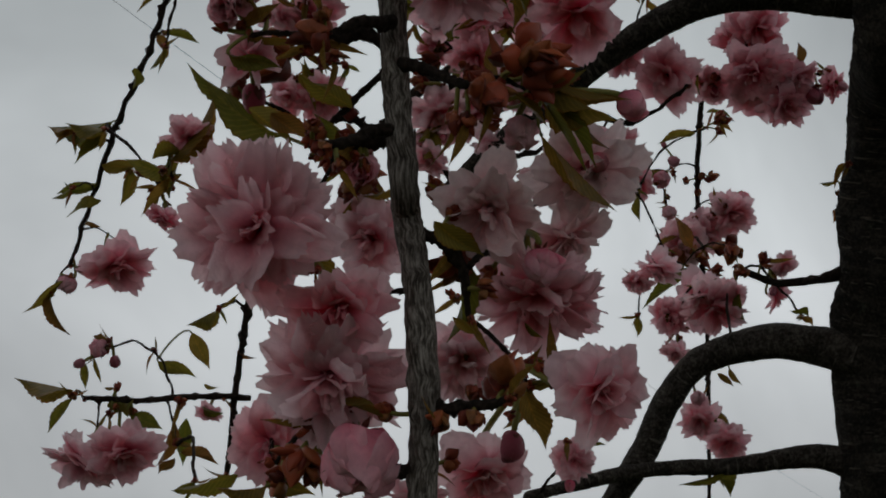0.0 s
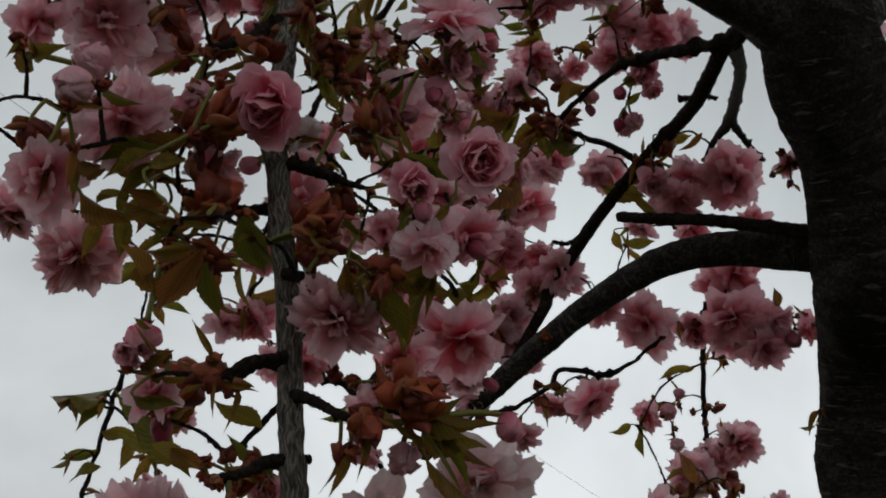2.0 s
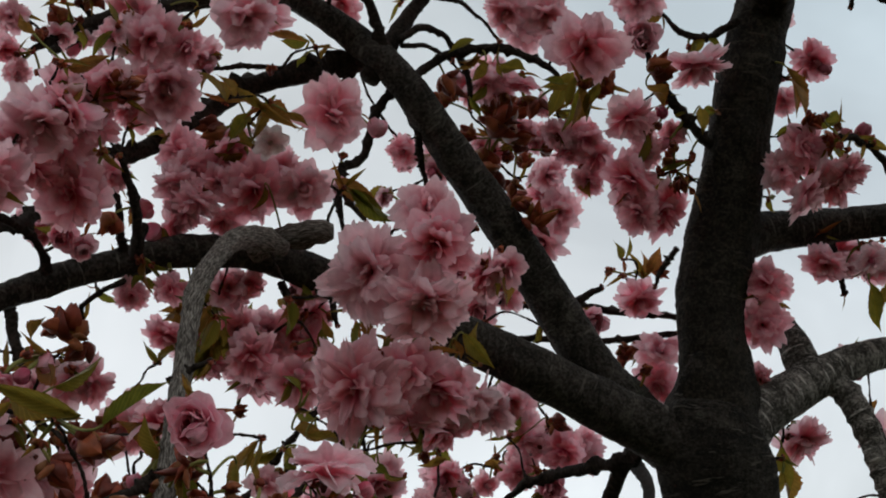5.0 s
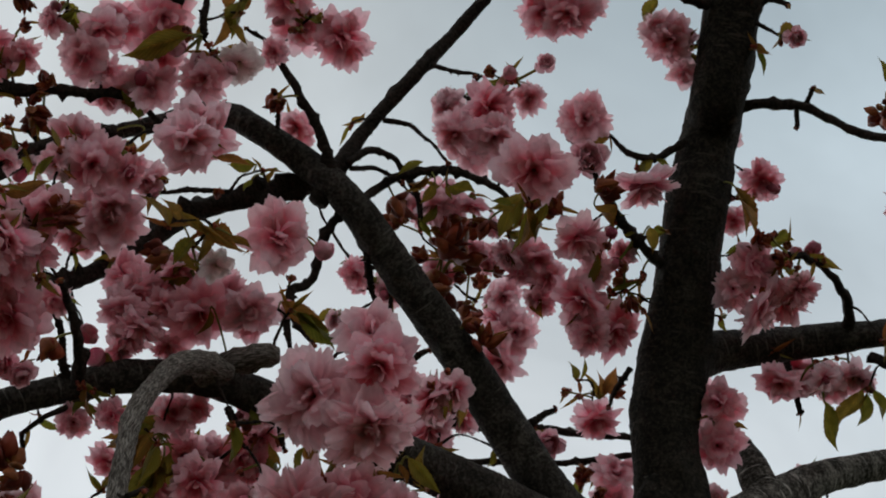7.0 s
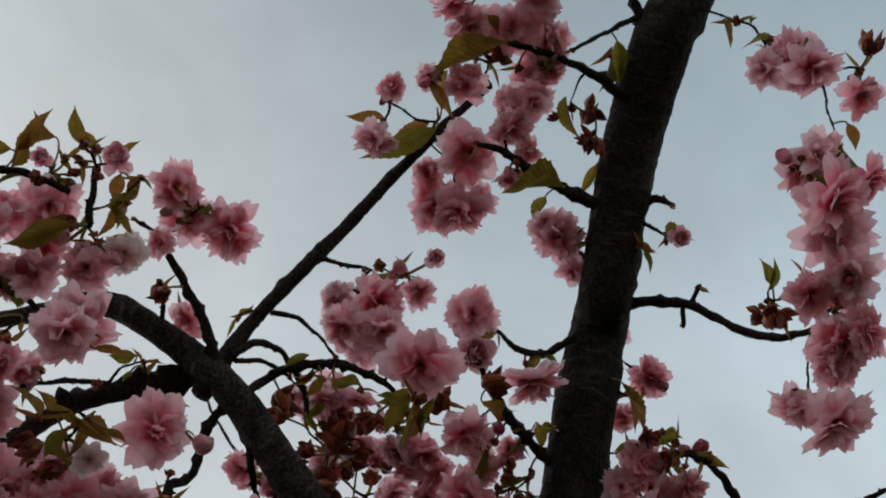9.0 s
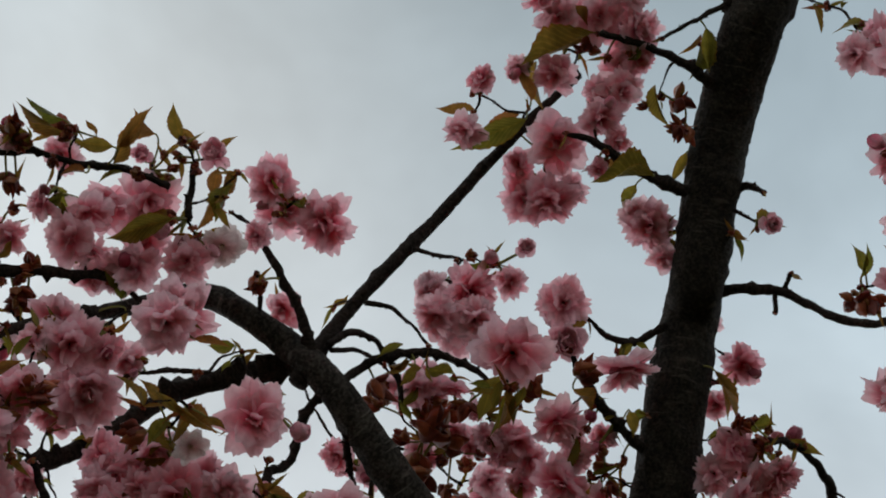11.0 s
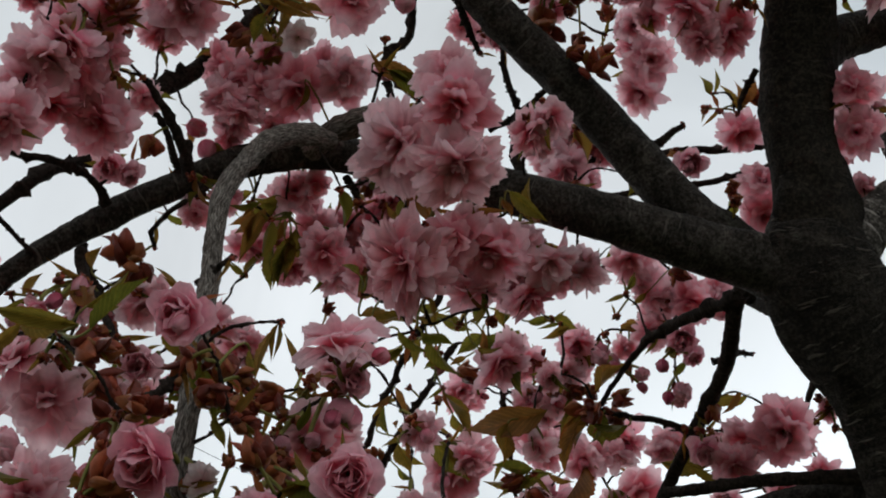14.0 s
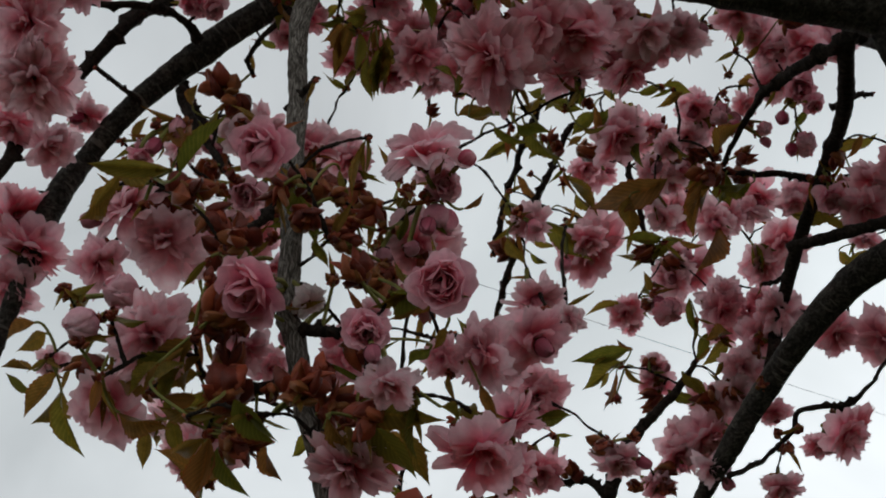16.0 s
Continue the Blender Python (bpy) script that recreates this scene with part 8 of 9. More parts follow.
leaf(-0.036, 0.622, 1.680, -0.013, 0.623, 1.673)
leaf(0.043, 0.533, 1.734, 0.055, 0.536, 1.726)
leaf(-0.074, 0.491, 1.949, -0.096, 0.490, 1.952)
leaf(-0.065, 0.498, 1.940, -0.071, 0.507, 1.926)
leaf(-0.071, 0.485, 1.959, -0.054, 0.483, 1.961)
leaf(0.052, 0.732, 2.282, 0.043, 0.742, 2.267)
leaf(0.075, 0.785, 2.384, 0.080, 0.799, 2.364)
leaf(0.056, 1.016, 2.455, 0.033, 1.010, 2.464)
leaf(0.172, 1.129, 2.391, 0.142, 1.153, 2.357)
leaf(0.166, 1.133, 2.386, 0.148, 1.139, 2.376)
leaf(0.199, 1.014, 2.325, 0.231, 1.002, 2.342)
leaf(0.294, 1.035, 2.281, 0.284, 1.026, 2.294)
leaf(0.293, 1.233, 2.291, 0.305, 1.243, 2.277)
leaf(0.040, 0.505, 1.909, 0.051, 0.508, 1.905)
leaf(-0.055, 0.515, 1.921, -0.038, 0.513, 1.923)
leaf(-0.092, 0.542, 1.957, -0.074, 0.537, 1.965)
leaf(0.278, 0.637, 2.522, 0.273, 0.663, 2.501)
leaf(0.283, 0.603, 2.488, 0.274, 0.624, 2.471)
leaf(0.302, 0.605, 2.483, 0.292, 0.631, 2.464)
leaf(0.034, 0.519, 1.771, 0.054, 0.524, 1.754)
leaf(-0.003, 0.534, 1.697, 0.018, 0.535, 1.691)
leaf(0.077, 0.561, 1.741, 0.085, 0.563, 1.734)
leaf(-0.105, 0.498, 2.541, -0.119, 0.509, 2.531)
leaf(-0.058, 0.476, 2.392, -0.075, 0.490, 2.380)
leaf(0.349, 0.663, 2.484, 0.335, 0.687, 2.463)
leaf(-0.063, 0.450, 2.305, -0.079, 0.462, 2.293)
leaf(0.035, 0.566, 2.404, 0.064, 0.570, 2.400)
leaf(-0.044, 0.481, 1.859, -0.054, 0.480, 1.863)
leaf(-0.026, 0.615, 1.958, -0.028, 0.626, 1.933)
leaf(0.063, 1.136, 2.268, 0.024, 1.135, 2.272)
leaf(-0.002, 0.561, 1.841, -0.027, 0.556, 1.855)
leaf(0.013, 1.111, 2.064, -0.022, 1.118, 2.050)
leaf(0.082, 1.178, 2.185, 0.107, 1.198, 2.167)
leaf(0.075, 1.178, 2.181, 0.058, 1.184, 2.163)
leaf(0.062, 1.147, 2.221, 0.050, 1.136, 2.232)
leaf(0.130, 1.195, 2.241, 0.111, 1.204, 2.219)
leaf(0.145, 1.149, 2.184, 0.130, 1.153, 2.172)
leaf(0.109, 1.150, 2.171, 0.120, 1.161, 2.160)
leaf(-0.166, 0.540, 1.990, -0.188, 0.545, 1.972)
leaf(-0.181, 0.534, 1.992, -0.198, 0.523, 2.000)
leaf(0.050, 0.490, 2.572, 0.068, 0.497, 2.565)
leaf(0.595, 0.723, 2.434, 0.657, 0.723, 2.425)
leaf(0.270, 1.068, 2.263, 0.307, 1.081, 2.245)
leaf(0.326, 0.987, 2.280, 0.305, 0.997, 2.265)
leaf(-0.004, 0.644, 2.293, -0.028, 0.640, 2.292)
leaf(-0.001, 0.648, 2.290, -0.028, 0.666, 2.258)
leaf(-0.008, 0.648, 2.287, -0.019, 0.660, 2.269)
leaf(0.002, 0.654, 2.283, -0.009, 0.669, 2.260)
leaf(0.055, 0.653, 2.299, 0.052, 0.671, 2.276)
leaf(0.112, 0.649, 2.288, 0.117, 0.674, 2.258)
leaf(0.228, 0.786, 2.441, 0.233, 0.806, 2.417)
leaf(0.003, 0.562, 1.825, -0.023, 0.562, 1.832)
leaf(0.008, 0.565, 1.817, -0.017, 0.568, 1.814)
leaf(-0.008, 0.561, 1.830, 0.003, 0.568, 1.808)
leaf(-0.020, 0.570, 1.823, -0.002, 0.572, 1.815)
leaf(0.019, 0.554, 1.800, 0.004, 0.558, 1.793)
leaf(0.041, 0.546, 1.790, 0.054, 0.552, 1.771)
leaf(0.074, 0.492, 1.826, 0.109, 0.496, 1.818, 0.30)
leaf(0.075, 0.493, 1.825, 0.106, 0.488, 1.806, 0.30)
leaf(0.077, 0.494, 1.822, 0.101, 0.498, 1.790, 0.45)
leaf(0.075, 0.495, 1.820, 0.096, 0.500, 1.787, 0.35)
leaf(0.073, 0.491, 1.828, 0.097, 0.499, 1.825, 0.30)
leaf(0.065, 0.495, 1.820, 0.081, 0.501, 1.806, 0.35)
leaf(-0.035, 0.473, 1.951, -0.076, 0.471, 1.936)
leaf(-0.035, 0.477, 1.945, -0.065, 0.491, 1.937)
leaf(-0.044, 0.487, 1.928, -0.066, 0.485, 1.932)
leaf(-0.021, 0.459, 1.888, -0.042, 0.484, 1.867)
leaf(-0.018, 0.462, 1.883, -0.019, 0.477, 1.858)
leaf(-0.023, 0.459, 1.888, -0.052, 0.470, 1.892)
leaf(-0.002, 0.451, 1.900, 0.006, 0.474, 1.882)
leaf(0.062, 0.504, 1.967, 0.090, 0.504, 1.949)
leaf(0.062, 0.506, 1.964, 0.092, 0.507, 1.962)
leaf(0.057, 0.475, 1.883, 0.070, 0.493, 1.854)
leaf(0.059, 0.473, 1.885, 0.091, 0.469, 1.870)
leaf(0.042, 0.473, 1.885, 0.055, 0.486, 1.865)

# ---- tufts of bud scales ----
scales(-0.106, 0.430, 2.597, 0.022)
scales(-0.098, 0.441, 2.589, 0.020)
scales(-0.110, 0.460, 2.576, 0.024)
scales(-0.075, 0.454, 2.590, 0.018)
scales(-0.059, 0.429, 2.594, 0.018)
scales(0.007, 0.471, 2.622, 0.016)
scales(0.020, 0.469, 2.622, 0.018)
scales(0.032, 0.463, 2.625, 0.020)
scales(0.035, 0.478, 2.615, 0.018)
scales(-0.105, 0.472, 2.580, 0.020)
scales(-0.045, 0.476, 2.329, 0.026)
scales(-0.103, 0.536, 2.523, 0.026)
scales(0.054, 0.510, 1.829, 0.0228)
scales(0.068, 0.506, 1.838, 0.0228)
scales(0.063, 0.523, 1.701, 0.0342)
scales(-0.013, 0.562, 1.695, 0.0216)
scales(-0.034, 0.547, 1.862, 0.0282)
scales(0.048, 0.546, 1.759, 0.0220)
scales(0.074, 0.510, 1.826, 0.0144)
scales(0.003, 0.599, 1.827, 0.0245)
scales(-0.054, 0.552, 1.849, 0.0205)
scales(-0.191, 1.117, 1.839, 0.0148)
scales(-0.260, 1.215, 1.967, 0.0155)
scales(0.426, 1.477, 2.270, 0.0242)
scales(0.431, 1.527, 2.128, 0.0336)
scales(0.371, 1.508, 2.105, 0.0330)
scales(0.430, 1.452, 2.101, 0.0320)
scales(-0.031, 0.489, 1.969, 0.0299)
scales(-0.029, 0.488, 1.923, 0.0290)
scales(-0.031, 0.497, 1.905, 0.0211)
scales(0.026, 0.490, 1.920, 0.0290)
scales(0.029, 0.497, 1.904, 0.0185)
scales(0.053, 0.491, 1.893, 0.0208)
scales(-0.015, 0.485, 1.838, 0.0223)
scales(0.049, 0.523, 1.988, 0.0259)
scales(0.053, 0.483, 1.818, 0.0220)
scales(0.070, 0.478, 1.827, 0.0268)
scales(-0.126, 0.554, 1.997, 0.0330)
scales(-0.116, 0.559, 1.985, 0.0210)
scales(0.188, 1.013, 2.305, 0.0312)
scales(0.096, 0.699, 2.038, 0.0180)
scales(0.041, 0.498, 1.809, 0.0174)
scales(0.300, 1.020, 2.289, 0.0260)
scales(0.023, 0.464, 1.900, 0.0258)
scales(0.030, 0.481, 2.010, 0.0210)
scales(0.020, 0.468, 2.025, 0.0240)
scales(-0.018, 0.463, 1.957, 0.0288)
scales(0.063, 0.466, 1.879, 0.0264)
scales(-0.019, 0.474, 1.920, 0.0284)
scales(-0.035, 0.502, 1.907, 0.0263)
scales(-0.002, 0.466, 1.997, 0.0237)
scales(-0.021, 0.442, 2.024, 0.0266)
scales(0.052, 0.489, 1.971, 0.0263)
scales(0.034, 0.508, 2.008, 0.0216)
scales(0.039, 0.496, 2.029, 0.0185)
scales(-0.124, 0.485, 2.019, 0.0192)
scales(-0.117, 0.493, 1.974, 0.0218)
scales(-0.020, 0.461, 1.977, 0.0175)
scales(0.112, 1.074, 2.283, 0.0270)
scales(0.172, 1.107, 2.395, 0.0284)
scales(0.212, 1.057, 2.322, 0.0293)
scales(0.052, 0.990, 2.380, 0.0216)
scales(-0.024, 1.064, 2.324, 0.0280)
scales(0.141, 1.173, 2.165, 0.0272)
scales(0.061, 1.173, 2.104, 0.0324)
scales(0.231, 0.985, 2.386, 0.0156)
scales(-0.133, 0.574, 2.164, 0.0190)
scales(-0.097, 0.573, 2.183, 0.0152)
scales(-0.079, 0.613, 2.227, 0.0240)
scales(-0.073, 0.514, 2.368, 0.0353)
scales(0.004, 0.582, 2.407, 0.0254)
scales(-0.093, 0.546, 2.363, 0.0280)
scales(0.184, 0.689, 2.559, 0.0300)
scales(0.225, 0.713, 2.559, 0.0406)
scales(0.246, 0.732, 2.552, 0.0307)
scales(0.376, 0.701, 2.488, 0.0244)
scales(0.381, 0.711, 2.477, 0.0244)
scales(0.525, 0.692, 2.518, 0.0198)
scales(-0.121, 0.686, 2.304, 0.0254)
scales(0.374, 0.936, 2.471, 0.0276)
scales(0.260, 0.667, 2.532, 0.0244)
scales(0.093, 0.583, 2.458, 0.0132)
scales(0.395, 0.898, 2.540, 0.0224)
scales(0.351, 0.899, 2.542, 0.0190)
scales(-0.086, 0.563, 2.345, 0.0200)
scales(0.218, 0.729, 2.513, 0.0350)
scales(-0.135, 0.665, 2.210, 0.0353)
scales(0.007, 0.554, 2.084, 0.0262)
scales(0.082, 0.568, 2.585, 0.0212)
scales(0.228, 0.708, 2.547, 0.0400)
scales(0.217, 0.728, 2.532, 0.0300)
scales(0.266, 0.587, 2.642, 0.0200)
scales(0.578, 0.550, 2.524, 0.0278)
scales(0.183, 0.647, 2.537, 0.0288)
scales(0.351, 0.611, 2.510, 0.0281)
scales(0.315, 0.633, 2.509, 0.0283)
scales(0.049, 0.505, 2.601, 0.0230)
scales(0.022, 0.477, 2.626, 0.0184)
scales(0.483, 0.569, 2.674, 0.0256)
scales(0.513, 0.686, 2.497, 0.0244)
scales(0.494, 0.676, 2.508, 0.0244)
scales(-0.072, 0.444, 2.624, 0.0269)
scales(0.464, 0.480, 2.728, 0.0256)
scales(0.459, 0.499, 2.715, 0.0230)
scales(0.377, 0.439, 2.758, 0.0305)
scales(0.580, 0.539, 2.507, 0.0276)
scales(0.680, 0.380, 2.669, 0.0288)
scales(0.086, 0.553, 2.559, 0.0215)
scales(-0.098, 0.542, 2.531, 0.0316)
scales(-0.106, 0.433, 2.595, 0.0269)
scales(-0.062, 0.432, 2.592, 0.0179)
scales(0.457, 0.474, 2.723, 0.0307)
scales(0.462, 0.495, 2.708, 0.0256)
scales(-0.091, 0.616, 2.239, 0.0320)
scales(-0.067, 0.584, 2.318, 0.0245)
scales(0.214, 1.082, 2.359, 0.0331)
scales(0.050, 1.021, 2.390, 0.0221)
scales(0.048, 0.576, 2.084, 0.0170)
scales(-0.094, 0.546, 2.108, 0.0319)
scales(-0.087, 0.554, 2.097, 0.0269)
scales(-0.031, 0.519, 2.043, 0.0234)
scales(-0.047, 0.523, 2.036, 0.0234)
scales(-0.039, 0.500, 1.982, 0.0219)
scales(-0.035, 0.505, 1.975, 0.0175)
scales(-0.031, 0.500, 1.948, 0.0270)
scales(0.019, 0.533, 2.039, 0.0269)
scales(0.011, 0.544, 2.076, 0.0246)
scales(0.040, 0.558, 2.057, 0.0312)
scales(0.046, 0.529, 1.993, 0.0334)
scales(0.023, 0.502, 1.909, 0.0290)
scales(-0.029, 0.503, 1.909, 0.0248)
scales(-0.008, 0.516, 2.029, 0.0154)
scales(0.153, 1.094, 2.389, 0.0290)
scales(0.199, 1.034, 2.318, 0.0326)
scales(0.292, 1.000, 2.435, 0.0252)
scales(0.060, 0.556, 2.059, 0.0197)
scales(0.035, 0.512, 1.947, 0.0259)
scales(0.058, 0.530, 1.991, 0.0152)
scales(0.002, 0.547, 2.074, 0.0299)
scales(-0.034, 0.528, 2.040, 0.0224)
scales(-0.069, 0.549, 2.085, 0.0272)
scales(0.032, 0.542, 2.040, 0.0192)
scales(0.073, 1.044, 2.399, 0.0336)
scales(0.114, 1.049, 2.405, 0.0336)
scales(0.186, 1.105, 2.388, 0.0284)
scales(0.363, 0.895, 2.533, 0.0142)
scales(0.234, 0.705, 2.581, 0.0255)
scales(0.250, 0.720, 2.582, 0.0309)
scales(0.244, 0.758, 2.563, 0.0207)
scales(0.277, 0.894, 2.691, 0.0237)
scales(0.208, 0.677, 2.564, 0.0199)
scales(0.193, 0.706, 2.584, 0.0184)
scales(0.275, 0.753, 2.564, 0.0207)
scales(0.281, 0.702, 2.530, 0.0178)
scales(0.194, 0.695, 2.594, 0.0184)
scales(-0.106, 0.494, 1.951, 0.0135)
scales(-0.025, 0.503, 1.972, 0.0139)
scales(0.025, 0.676, 2.022, 0.0174)
scales(0.037, 0.685, 1.916, 0.0200)
scales(-0.014, 0.478, 1.842, 0.0123)
scales(-0.012, 0.497, 1.794, 0.0147)
scales(-0.007, 0.503, 1.789, 0.0123)
scales(-0.017, 0.493, 1.800, 0.0122)
scales(0.367, 1.151, 1.981, 0.0206)
scales(0.452, 1.620, 2.259, 0.0220)
scales(0.469, 1.613, 2.218, 0.0217)
scales(0.455, 1.617, 2.212, 0.0188)
scales(0.438, 1.632, 2.240, 0.0176)
scales(-0.052, 0.472, 2.334, 0.0225)
scales(-0.046, 0.481, 2.326, 0.0187)
scales(-0.120, 0.584, 2.490, 0.0180)
scales(-0.060, 0.504, 2.302, 0.0150)
scales(-0.084, 0.583, 2.377, 0.0167)
scales(0.209, 0.739, 2.568, 0.0256)
scales(0.238, 0.703, 2.443, 0.0280)
scales(0.251, 0.714, 2.433, 0.0280)
scales(0.247, 0.778, 2.545, 0.0258)
scales(0.268, 0.915, 2.667, 0.0295)
scales(0.199, 0.635, 2.314, 0.0164)
scales(0.211, 0.639, 2.311, 0.0148)
scales(0.373, 0.677, 2.481, 0.0187)
scales(0.395, 0.701, 2.500, 0.0173)
scales(0.360, 0.662, 2.495, 0.0140)
scales(0.350, 0.668, 2.488, 0.0140)
scales(0.539, 0.692, 2.508, 0.0143)
scales(0.361, 0.947, 2.482, 0.0218)
scales(0.345, 0.805, 2.344, 0.0168)
scales(0.059, 0.783, 2.395, 0.0191)
scales(0.078, 0.784, 2.394, 0.0172)
scales(0.117, 0.643, 2.181, 0.0151)
scales(0.000, 0.512, 2.044, 0.0160)
scales(-0.069, 0.777, 2.222, 0.0225)
scales(-0.103, 0.594, 2.089, 0.0221)
scales(0.034, 0.497, 1.977, 0.0179)
scales(-0.051, 0.502, 1.986, 0.0155)
scales(-0.083, 0.439, 1.949, 0.0143)
scales(-0.181, 0.724, 2.058, 0.0370)
scales(-0.046, 0.515, 1.928, 0.0181)
scales(0.111, 1.167, 2.320, 0.0347)
scales(0.123, 1.219, 2.351, 0.0240)
scales(0.073, 1.235, 2.312, 0.0241)
scales(0.176, 1.164, 2.188, 0.0217)
scales(0.184, 1.061, 2.112, 0.0197)
scales(0.181, 1.127, 2.089, 0.0153)
scales(0.062, 1.178, 2.088, 0.0269)
scales(0.123, 1.188, 2.123, 0.0217)
scales(-0.014, 1.118, 2.099, 0.0264)
scales(0.030, 1.132, 2.428, 0.0179)
scales(0.019, 1.035, 2.380, 0.0145)
scales(0.001, 1.038, 2.430, 0.0149)
scales(0.073, 1.163, 2.212, 0.0201)
scales(0.033, 1.166, 2.188, 0.0223)
scales(0.197, 1.133, 2.093, 0.0153)
scales(0.432, 1.638, 2.159, 0.0359)
scales(0.348, 1.157, 1.973, 0.0204)
scales(0.462, 1.675, 2.150, 0.0292)
scales(0.445, 1.657, 2.189, 0.0292)
scales(0.399, 1.604, 2.256, 0.0172)
scales(0.423, 1.627, 2.255, 0.0174)
scales(0.382, 1.612, 2.243, 0.0172)
scales(0.440, 1.620, 2.260, 0.0174)
scales(0.456, 1.587, 2.310, 0.0201)
scales(-0.189, 1.114, 1.824, 0.0138)
scales(-0.139, 1.129, 1.834, 0.0188)
scales(-0.151, 1.013, 1.993, 0.0178)
scales(-0.181, 1.090, 2.019, 0.0191)
scales(-0.157, 1.092, 2.010, 0.0143)
scales(0.061, 0.664, 1.913, 0.0186)
scales(0.068, 0.703, 1.745, 0.0181)
scales(0.081, 0.572, 1.724, 0.0150)
scales(-0.024, 0.617, 1.706, 0.0157)
scales(-0.039, 0.496, 1.851, 0.0141)
scales(-0.091, 0.522, 2.542, 0.0208)
scales(-0.099, 0.526, 2.532, 0.0206)
scales(-0.105, 0.548, 2.524, 0.0180)
scales(-0.112, 0.492, 2.578, 0.0182)
scales(-0.013, 0.471, 2.596, 0.0165)
scales(0.012, 0.479, 2.617, 0.0169)
scales(0.424, 0.472, 2.708, 0.0152)
scales(0.391, 0.435, 2.736, 0.0152)
scales(-0.112, 0.524, 2.470, 0.0211)
scales(-0.100, 0.528, 2.469, 0.0169)
scales(-0.066, 0.486, 2.319, 0.0222)
scales(-0.023, 0.532, 1.855, 0.0200)
scales(-0.002, 0.598, 1.817, 0.0162)
scales(0.070, 0.559, 1.761, 0.0200)
scales(0.055, 0.534, 1.747, 0.0167)
scales(0.062, 0.559, 1.764, 0.0150)
scales(-0.024, 0.622, 1.693, 0.0183)
scales(-0.029, 0.624, 1.686, 0.0183)
scales(0.071, 1.179, 2.181, 0.0324)
scales(0.076, 1.143, 2.034, 0.0304)
scales(0.042, 0.533, 1.780, 0.0145)
scales(0.048, 0.537, 1.768, 0.0169)
scales(-0.037, 0.497, 1.996, 0.0170)
scales(-0.046, 0.507, 1.980, 0.0142)
scales(0.013, 0.512, 2.039, 0.0179)
scales(0.045, 0.475, 1.883, 0.0153)
scales(-0.106, 0.624, 2.184, 0.0182)
scales(-0.049, 0.446, 2.028, 0.0136)
scales(0.061, 0.565, 2.019, 0.0161)
scales(0.010, 0.701, 2.070, 0.0265)
scales(0.058, 0.730, 2.367, 0.0182)
scales(0.050, 0.720, 2.346, 0.0161)
scales(0.211, 1.083, 2.396, 0.0208)
scales(0.287, 1.055, 2.446, 0.0209)
scales(0.292, 0.681, 2.551, 0.0199)
scales(0.306, 0.682, 2.544, 0.0178)
scales(0.293, 0.609, 2.488, 0.0184)
scales(0.390, 0.711, 2.465, 0.0125)
scales(0.018, 0.539, 1.694, 0.0139)
scales(0.038, 0.525, 1.689, 0.0159)
scales(0.051, 0.519, 1.690, 0.0180)
scales(-0.035, 0.712, 2.188, 0.0248)
scales(0.051, 0.527, 2.000, 0.0152)
scales(-0.087, 0.749, 2.258, 0.0267)
scales(-0.070, 0.584, 2.133, 0.0181)
scales(-0.081, 0.583, 2.131, 0.0181)
scales(0.006, 0.782, 2.294, 0.0183)
scales(0.136, 1.143, 2.462, 0.0241)
scales(0.128, 1.116, 2.404, 0.0174)
scales(0.162, 0.793, 2.275, 0.0178)
scales(0.150, 0.691, 2.184, 0.0141)
scales(-0.108, 0.508, 2.473, 0.0171)
scales(-0.125, 0.526, 2.448, 0.0170)
scales(-0.113, 0.526, 2.528, 0.0179)
scales(0.389, 0.698, 2.485, 0.0144)
scales(0.398, 0.730, 2.498, 0.0148)
scales(0.038, 0.588, 2.486, 0.0163)
scales(-0.012, 0.532, 1.853, 0.0182)
scales(0.097, 0.781, 1.971, 0.0222)
scales(0.125, 1.165, 2.160, 0.0325)
scales(0.124, 1.176, 2.142, 0.0271)
scales(0.183, 1.134, 2.080, 0.0204)
scales(0.037, 1.168, 2.091, 0.0269)
scales(-0.010, 0.506, 1.930, 0.0177)
scales(0.002, 0.483, 2.616, 0.0118)
scales(0.009, 0.485, 2.614, 0.0118)
scales(0.098, 0.518, 2.607, 0.0111)
scales(0.105, 0.517, 2.606, 0.0102)
scales(0.504, 0.666, 2.503, 0.0145)
scales(0.514, 0.673, 2.480, 0.0144)
scales(0.525, 0.683, 2.485, 0.0126)
scales(0.386, 0.950, 2.236, 0.0149)
scales(0.396, 0.956, 2.228, 0.0149)
scales(0.394, 0.964, 2.216, 0.0129)
scales(-0.009, 0.552, 1.812, 0.0202)
scales(-0.002, 0.549, 1.819, 0.0176)
scales(0.006, 0.554, 1.803, 0.0176)
scales(-0.018, 0.559, 1.824, 0.0179)
scales(0.003, 0.552, 1.811, 0.0151)
scales(0.044, 0.549, 1.780, 0.0198)
scales(0.049, 0.552, 1.771, 0.0174)
scales(-0.012, 0.548, 1.688, 0.0211)
scales(-0.019, 0.552, 1.679, 0.0211)
scales(-0.012, 0.554, 1.673, 0.0187)
scales(-0.026, 0.571, 1.671, 0.0192)
scales(-0.003, 0.545, 1.695, 0.0164)
scales(0.059, 0.525, 2.623, 0.0090)
scales(0.082, 0.564, 2.588, 0.0090)
scales(0.279, 0.643, 2.530, 0.0090)
scales(0.203, 0.684, 2.543, 0.0090)
scales(0.189, 0.665, 2.586, 0.0090)
scales(0.227, 0.619, 2.555, 0.0090)
scales(0.255, 0.584, 2.633, 0.0090)
scales(0.113, 0.685, 2.406, 0.0090)
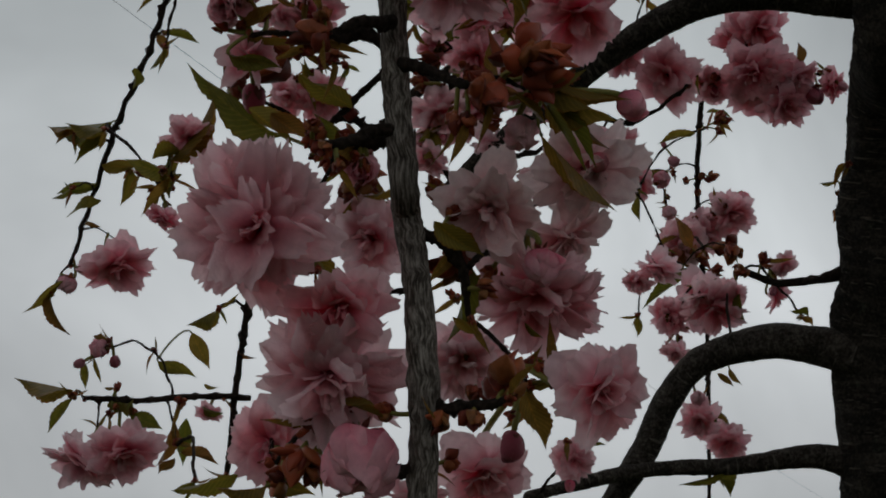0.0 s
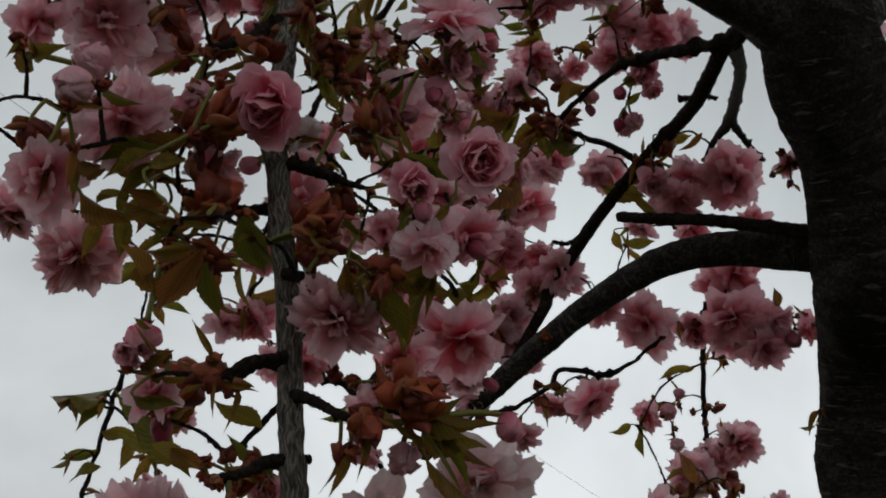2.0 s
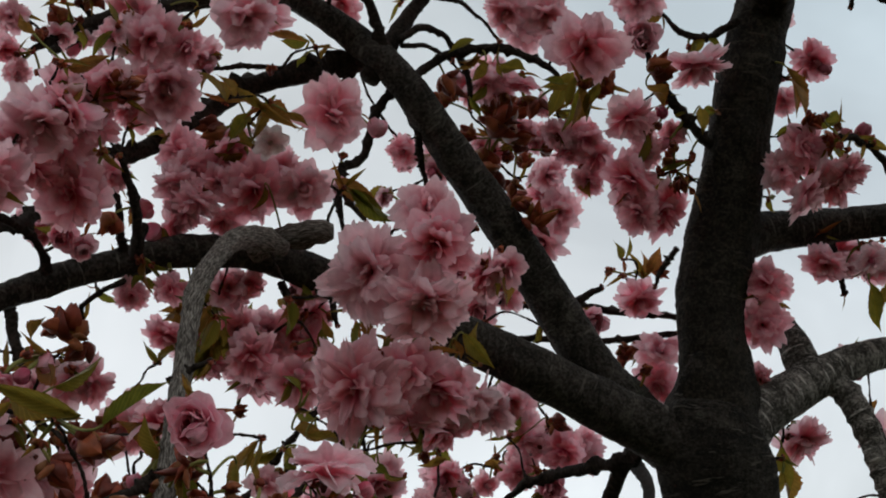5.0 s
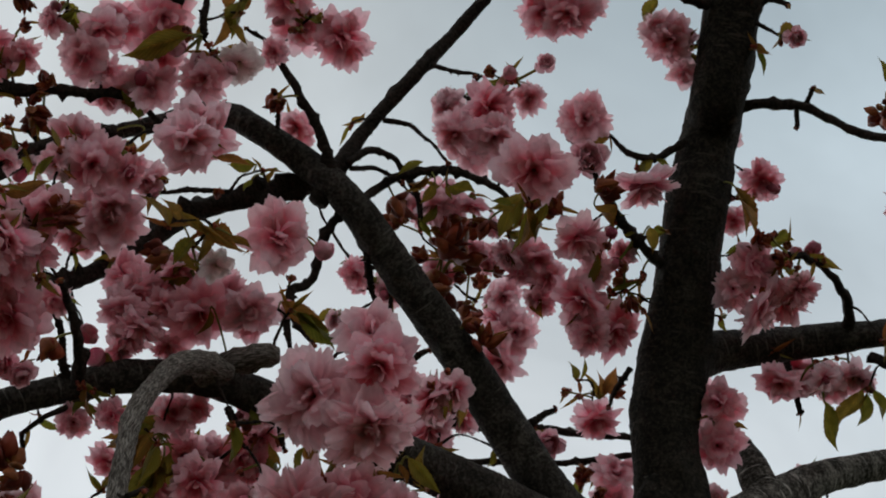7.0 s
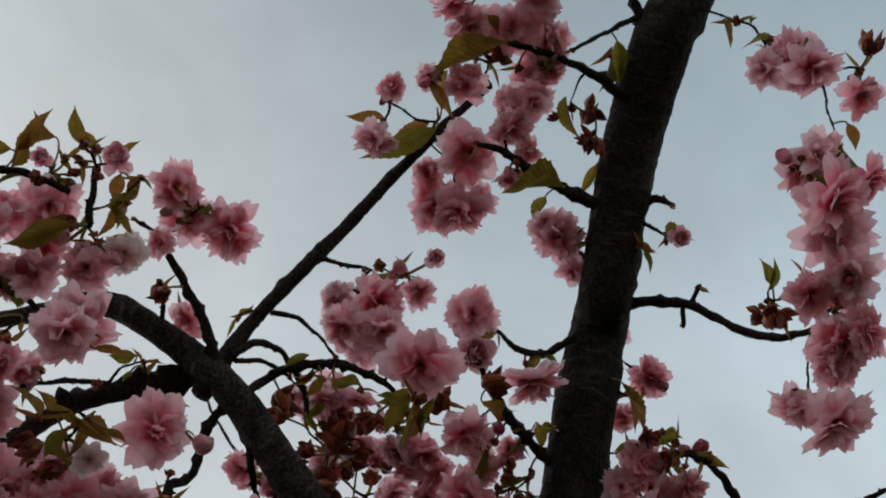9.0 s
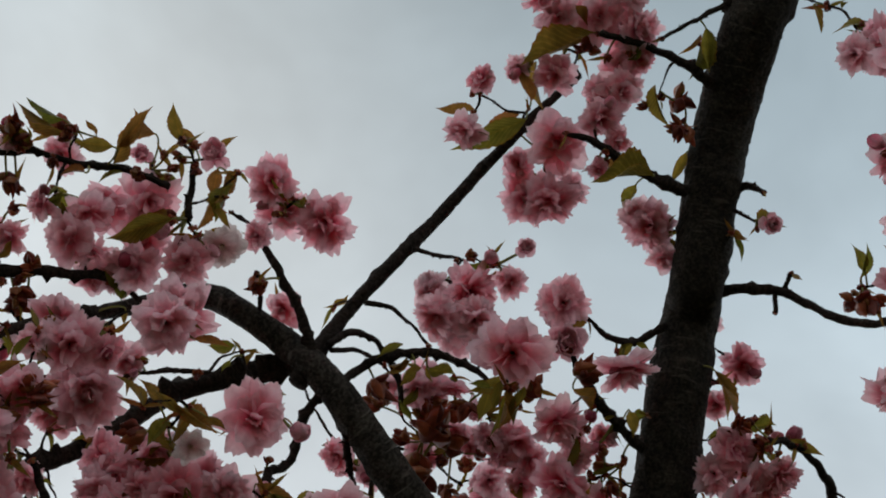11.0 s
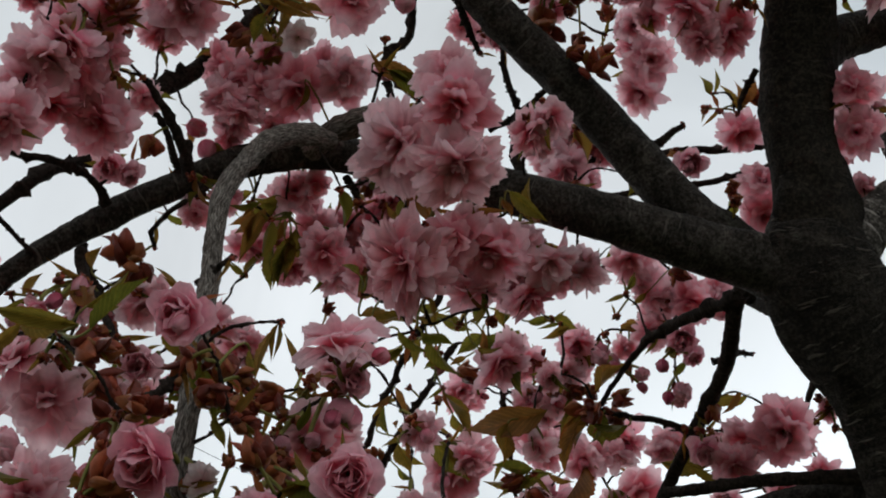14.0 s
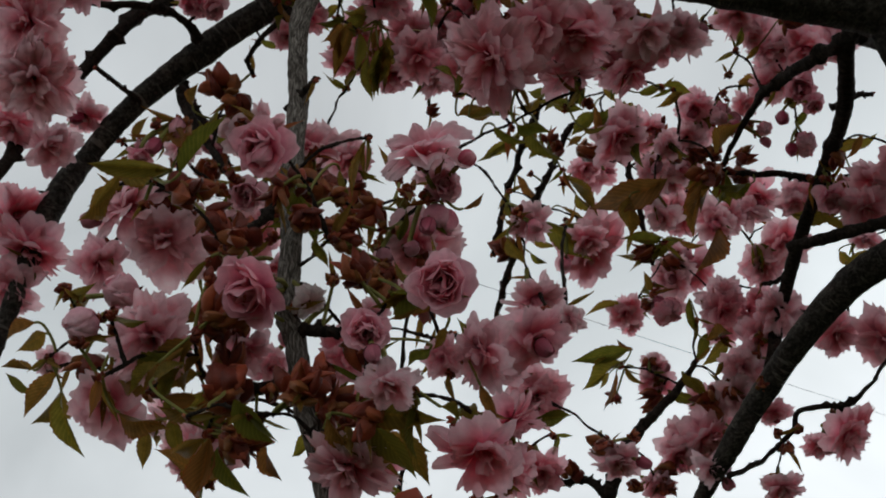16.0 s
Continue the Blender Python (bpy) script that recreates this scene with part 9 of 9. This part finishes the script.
scales(0.094, 0.690, 2.402, 0.0090)
scales(0.163, 0.705, 2.469, 0.0090)
scales(0.342, 0.594, 2.517, 0.0090)
scales(0.364, 0.596, 2.560, 0.0090)
scales(0.623, 0.566, 2.520, 0.0090)
scales(0.552, 0.588, 2.612, 0.0090)
scales(0.537, 0.615, 2.592, 0.0090)
scales(0.531, 0.532, 2.660, 0.0090)
scales(0.513, 0.669, 2.485, 0.0090)
scales(0.545, 0.825, 2.442, 0.0090)
scales(0.381, 0.412, 2.734, 0.0090)
scales(0.349, 0.480, 2.677, 0.0090)
scales(0.502, 0.393, 2.801, 0.0138)
scales(0.440, 0.424, 2.747, 0.0090)
scales(0.319, 0.798, 2.433, 0.0099)
scales(0.421, 0.943, 2.519, 0.0103)
scales(0.417, 0.939, 2.494, 0.0101)
scales(0.197, 1.034, 2.318, 0.0090)
scales(0.345, 1.002, 2.328, 0.0090)
scales(0.200, 1.125, 2.240, 0.0090)
scales(0.505, 1.447, 2.528, 0.0090)
scales(-0.077, 0.590, 2.374, 0.0090)
scales(-0.058, 0.543, 2.339, 0.0090)
scales(-0.186, 0.543, 2.303, 0.0090)
scales(-0.182, 0.589, 2.280, 0.0090)
scales(-0.098, 0.624, 2.177, 0.0090)
scales(-0.127, 0.686, 2.230, 0.0090)
scales(0.054, 0.724, 2.339, 0.0090)
scales(0.087, 0.734, 2.341, 0.0090)
scales(0.021, 0.525, 2.140, 0.0090)
scales(-0.032, 0.502, 2.024, 0.0090)
scales(0.051, 0.494, 1.938, 0.0090)
scales(-0.039, 0.495, 1.937, 0.0090)
scales(-0.014, 0.485, 1.837, 0.0090)
scales(0.051, 0.483, 1.817, 0.0090)
scales(0.051, 0.484, 1.872, 0.0090)
scales(-0.018, 0.499, 1.797, 0.0090)
scales(0.064, 0.514, 1.696, 0.0090)
scales(-0.017, 0.561, 1.817, 0.0090)
scales(0.051, 0.543, 1.737, 0.0090)
scales(0.009, 0.536, 1.672, 0.0090)
scales(-0.024, 0.537, 1.857, 0.0090)
scales(-0.260, 1.221, 1.980, 0.0090)
scales(-0.102, 1.175, 1.782, 0.0090)
scales(-0.215, 1.112, 1.830, 0.0090)
scales(0.345, 1.161, 1.979, 0.0090)
scales(-0.052, 1.102, 2.347, 0.0090)
scales(-0.065, 1.098, 2.250, 0.0090)
scales(0.090, 1.216, 2.339, 0.0090)
scales(0.118, 1.157, 2.196, 0.0090)
scales(0.297, 1.110, 2.133, 0.0090)
scales(-0.041, 1.122, 2.113, 0.0090)
scales(0.033, 0.474, 2.618, 0.0090)
scales(-0.137, 0.431, 2.574, 0.0090)
scales(-0.218, 0.501, 2.506, 0.0168)
scales(-0.110, 0.554, 2.524, 0.0090)
scales(-0.021, 0.579, 2.470, 0.0090)
scales(-0.130, 0.532, 2.440, 0.0090)
scales(0.210, 0.789, 2.498, 0.0105)
scales(0.178, 0.761, 2.540, 0.0090)
scales(0.178, 0.801, 2.408, 0.0170)
scales(0.202, 1.030, 2.322, 0.0090)
scales(0.425, 1.430, 2.518, 0.0090)
scales(-0.101, 0.682, 2.306, 0.0090)
scales(0.472, 1.789, 1.862, 0.0090)
scales(0.690, 0.771, 2.423, 0.0090)
scales(0.364, 0.791, 2.426, 0.0090)
scales(0.526, 0.554, 2.642, 0.0090)
scales(0.015, 0.546, 1.855, 0.0090)
scales(0.724, 0.698, 2.472, 0.0090)
scales(0.056, 0.491, 1.820, 0.0280)
scales(0.069, 0.485, 1.830, 0.0330)
scales(0.075, 0.488, 1.824, 0.0240)
scales(0.046, 0.496, 1.808, 0.0160)
scales(-0.026, 0.470, 1.956, 0.0260)
scales(0.027, 0.464, 1.900, 0.0260)
scales(0.049, 0.500, 1.974, 0.0240)
scales(0.024, 0.481, 2.035, 0.0220)

fill_clumps()
grow_spurs()
dress_clumps()
set_all()
heap_up()
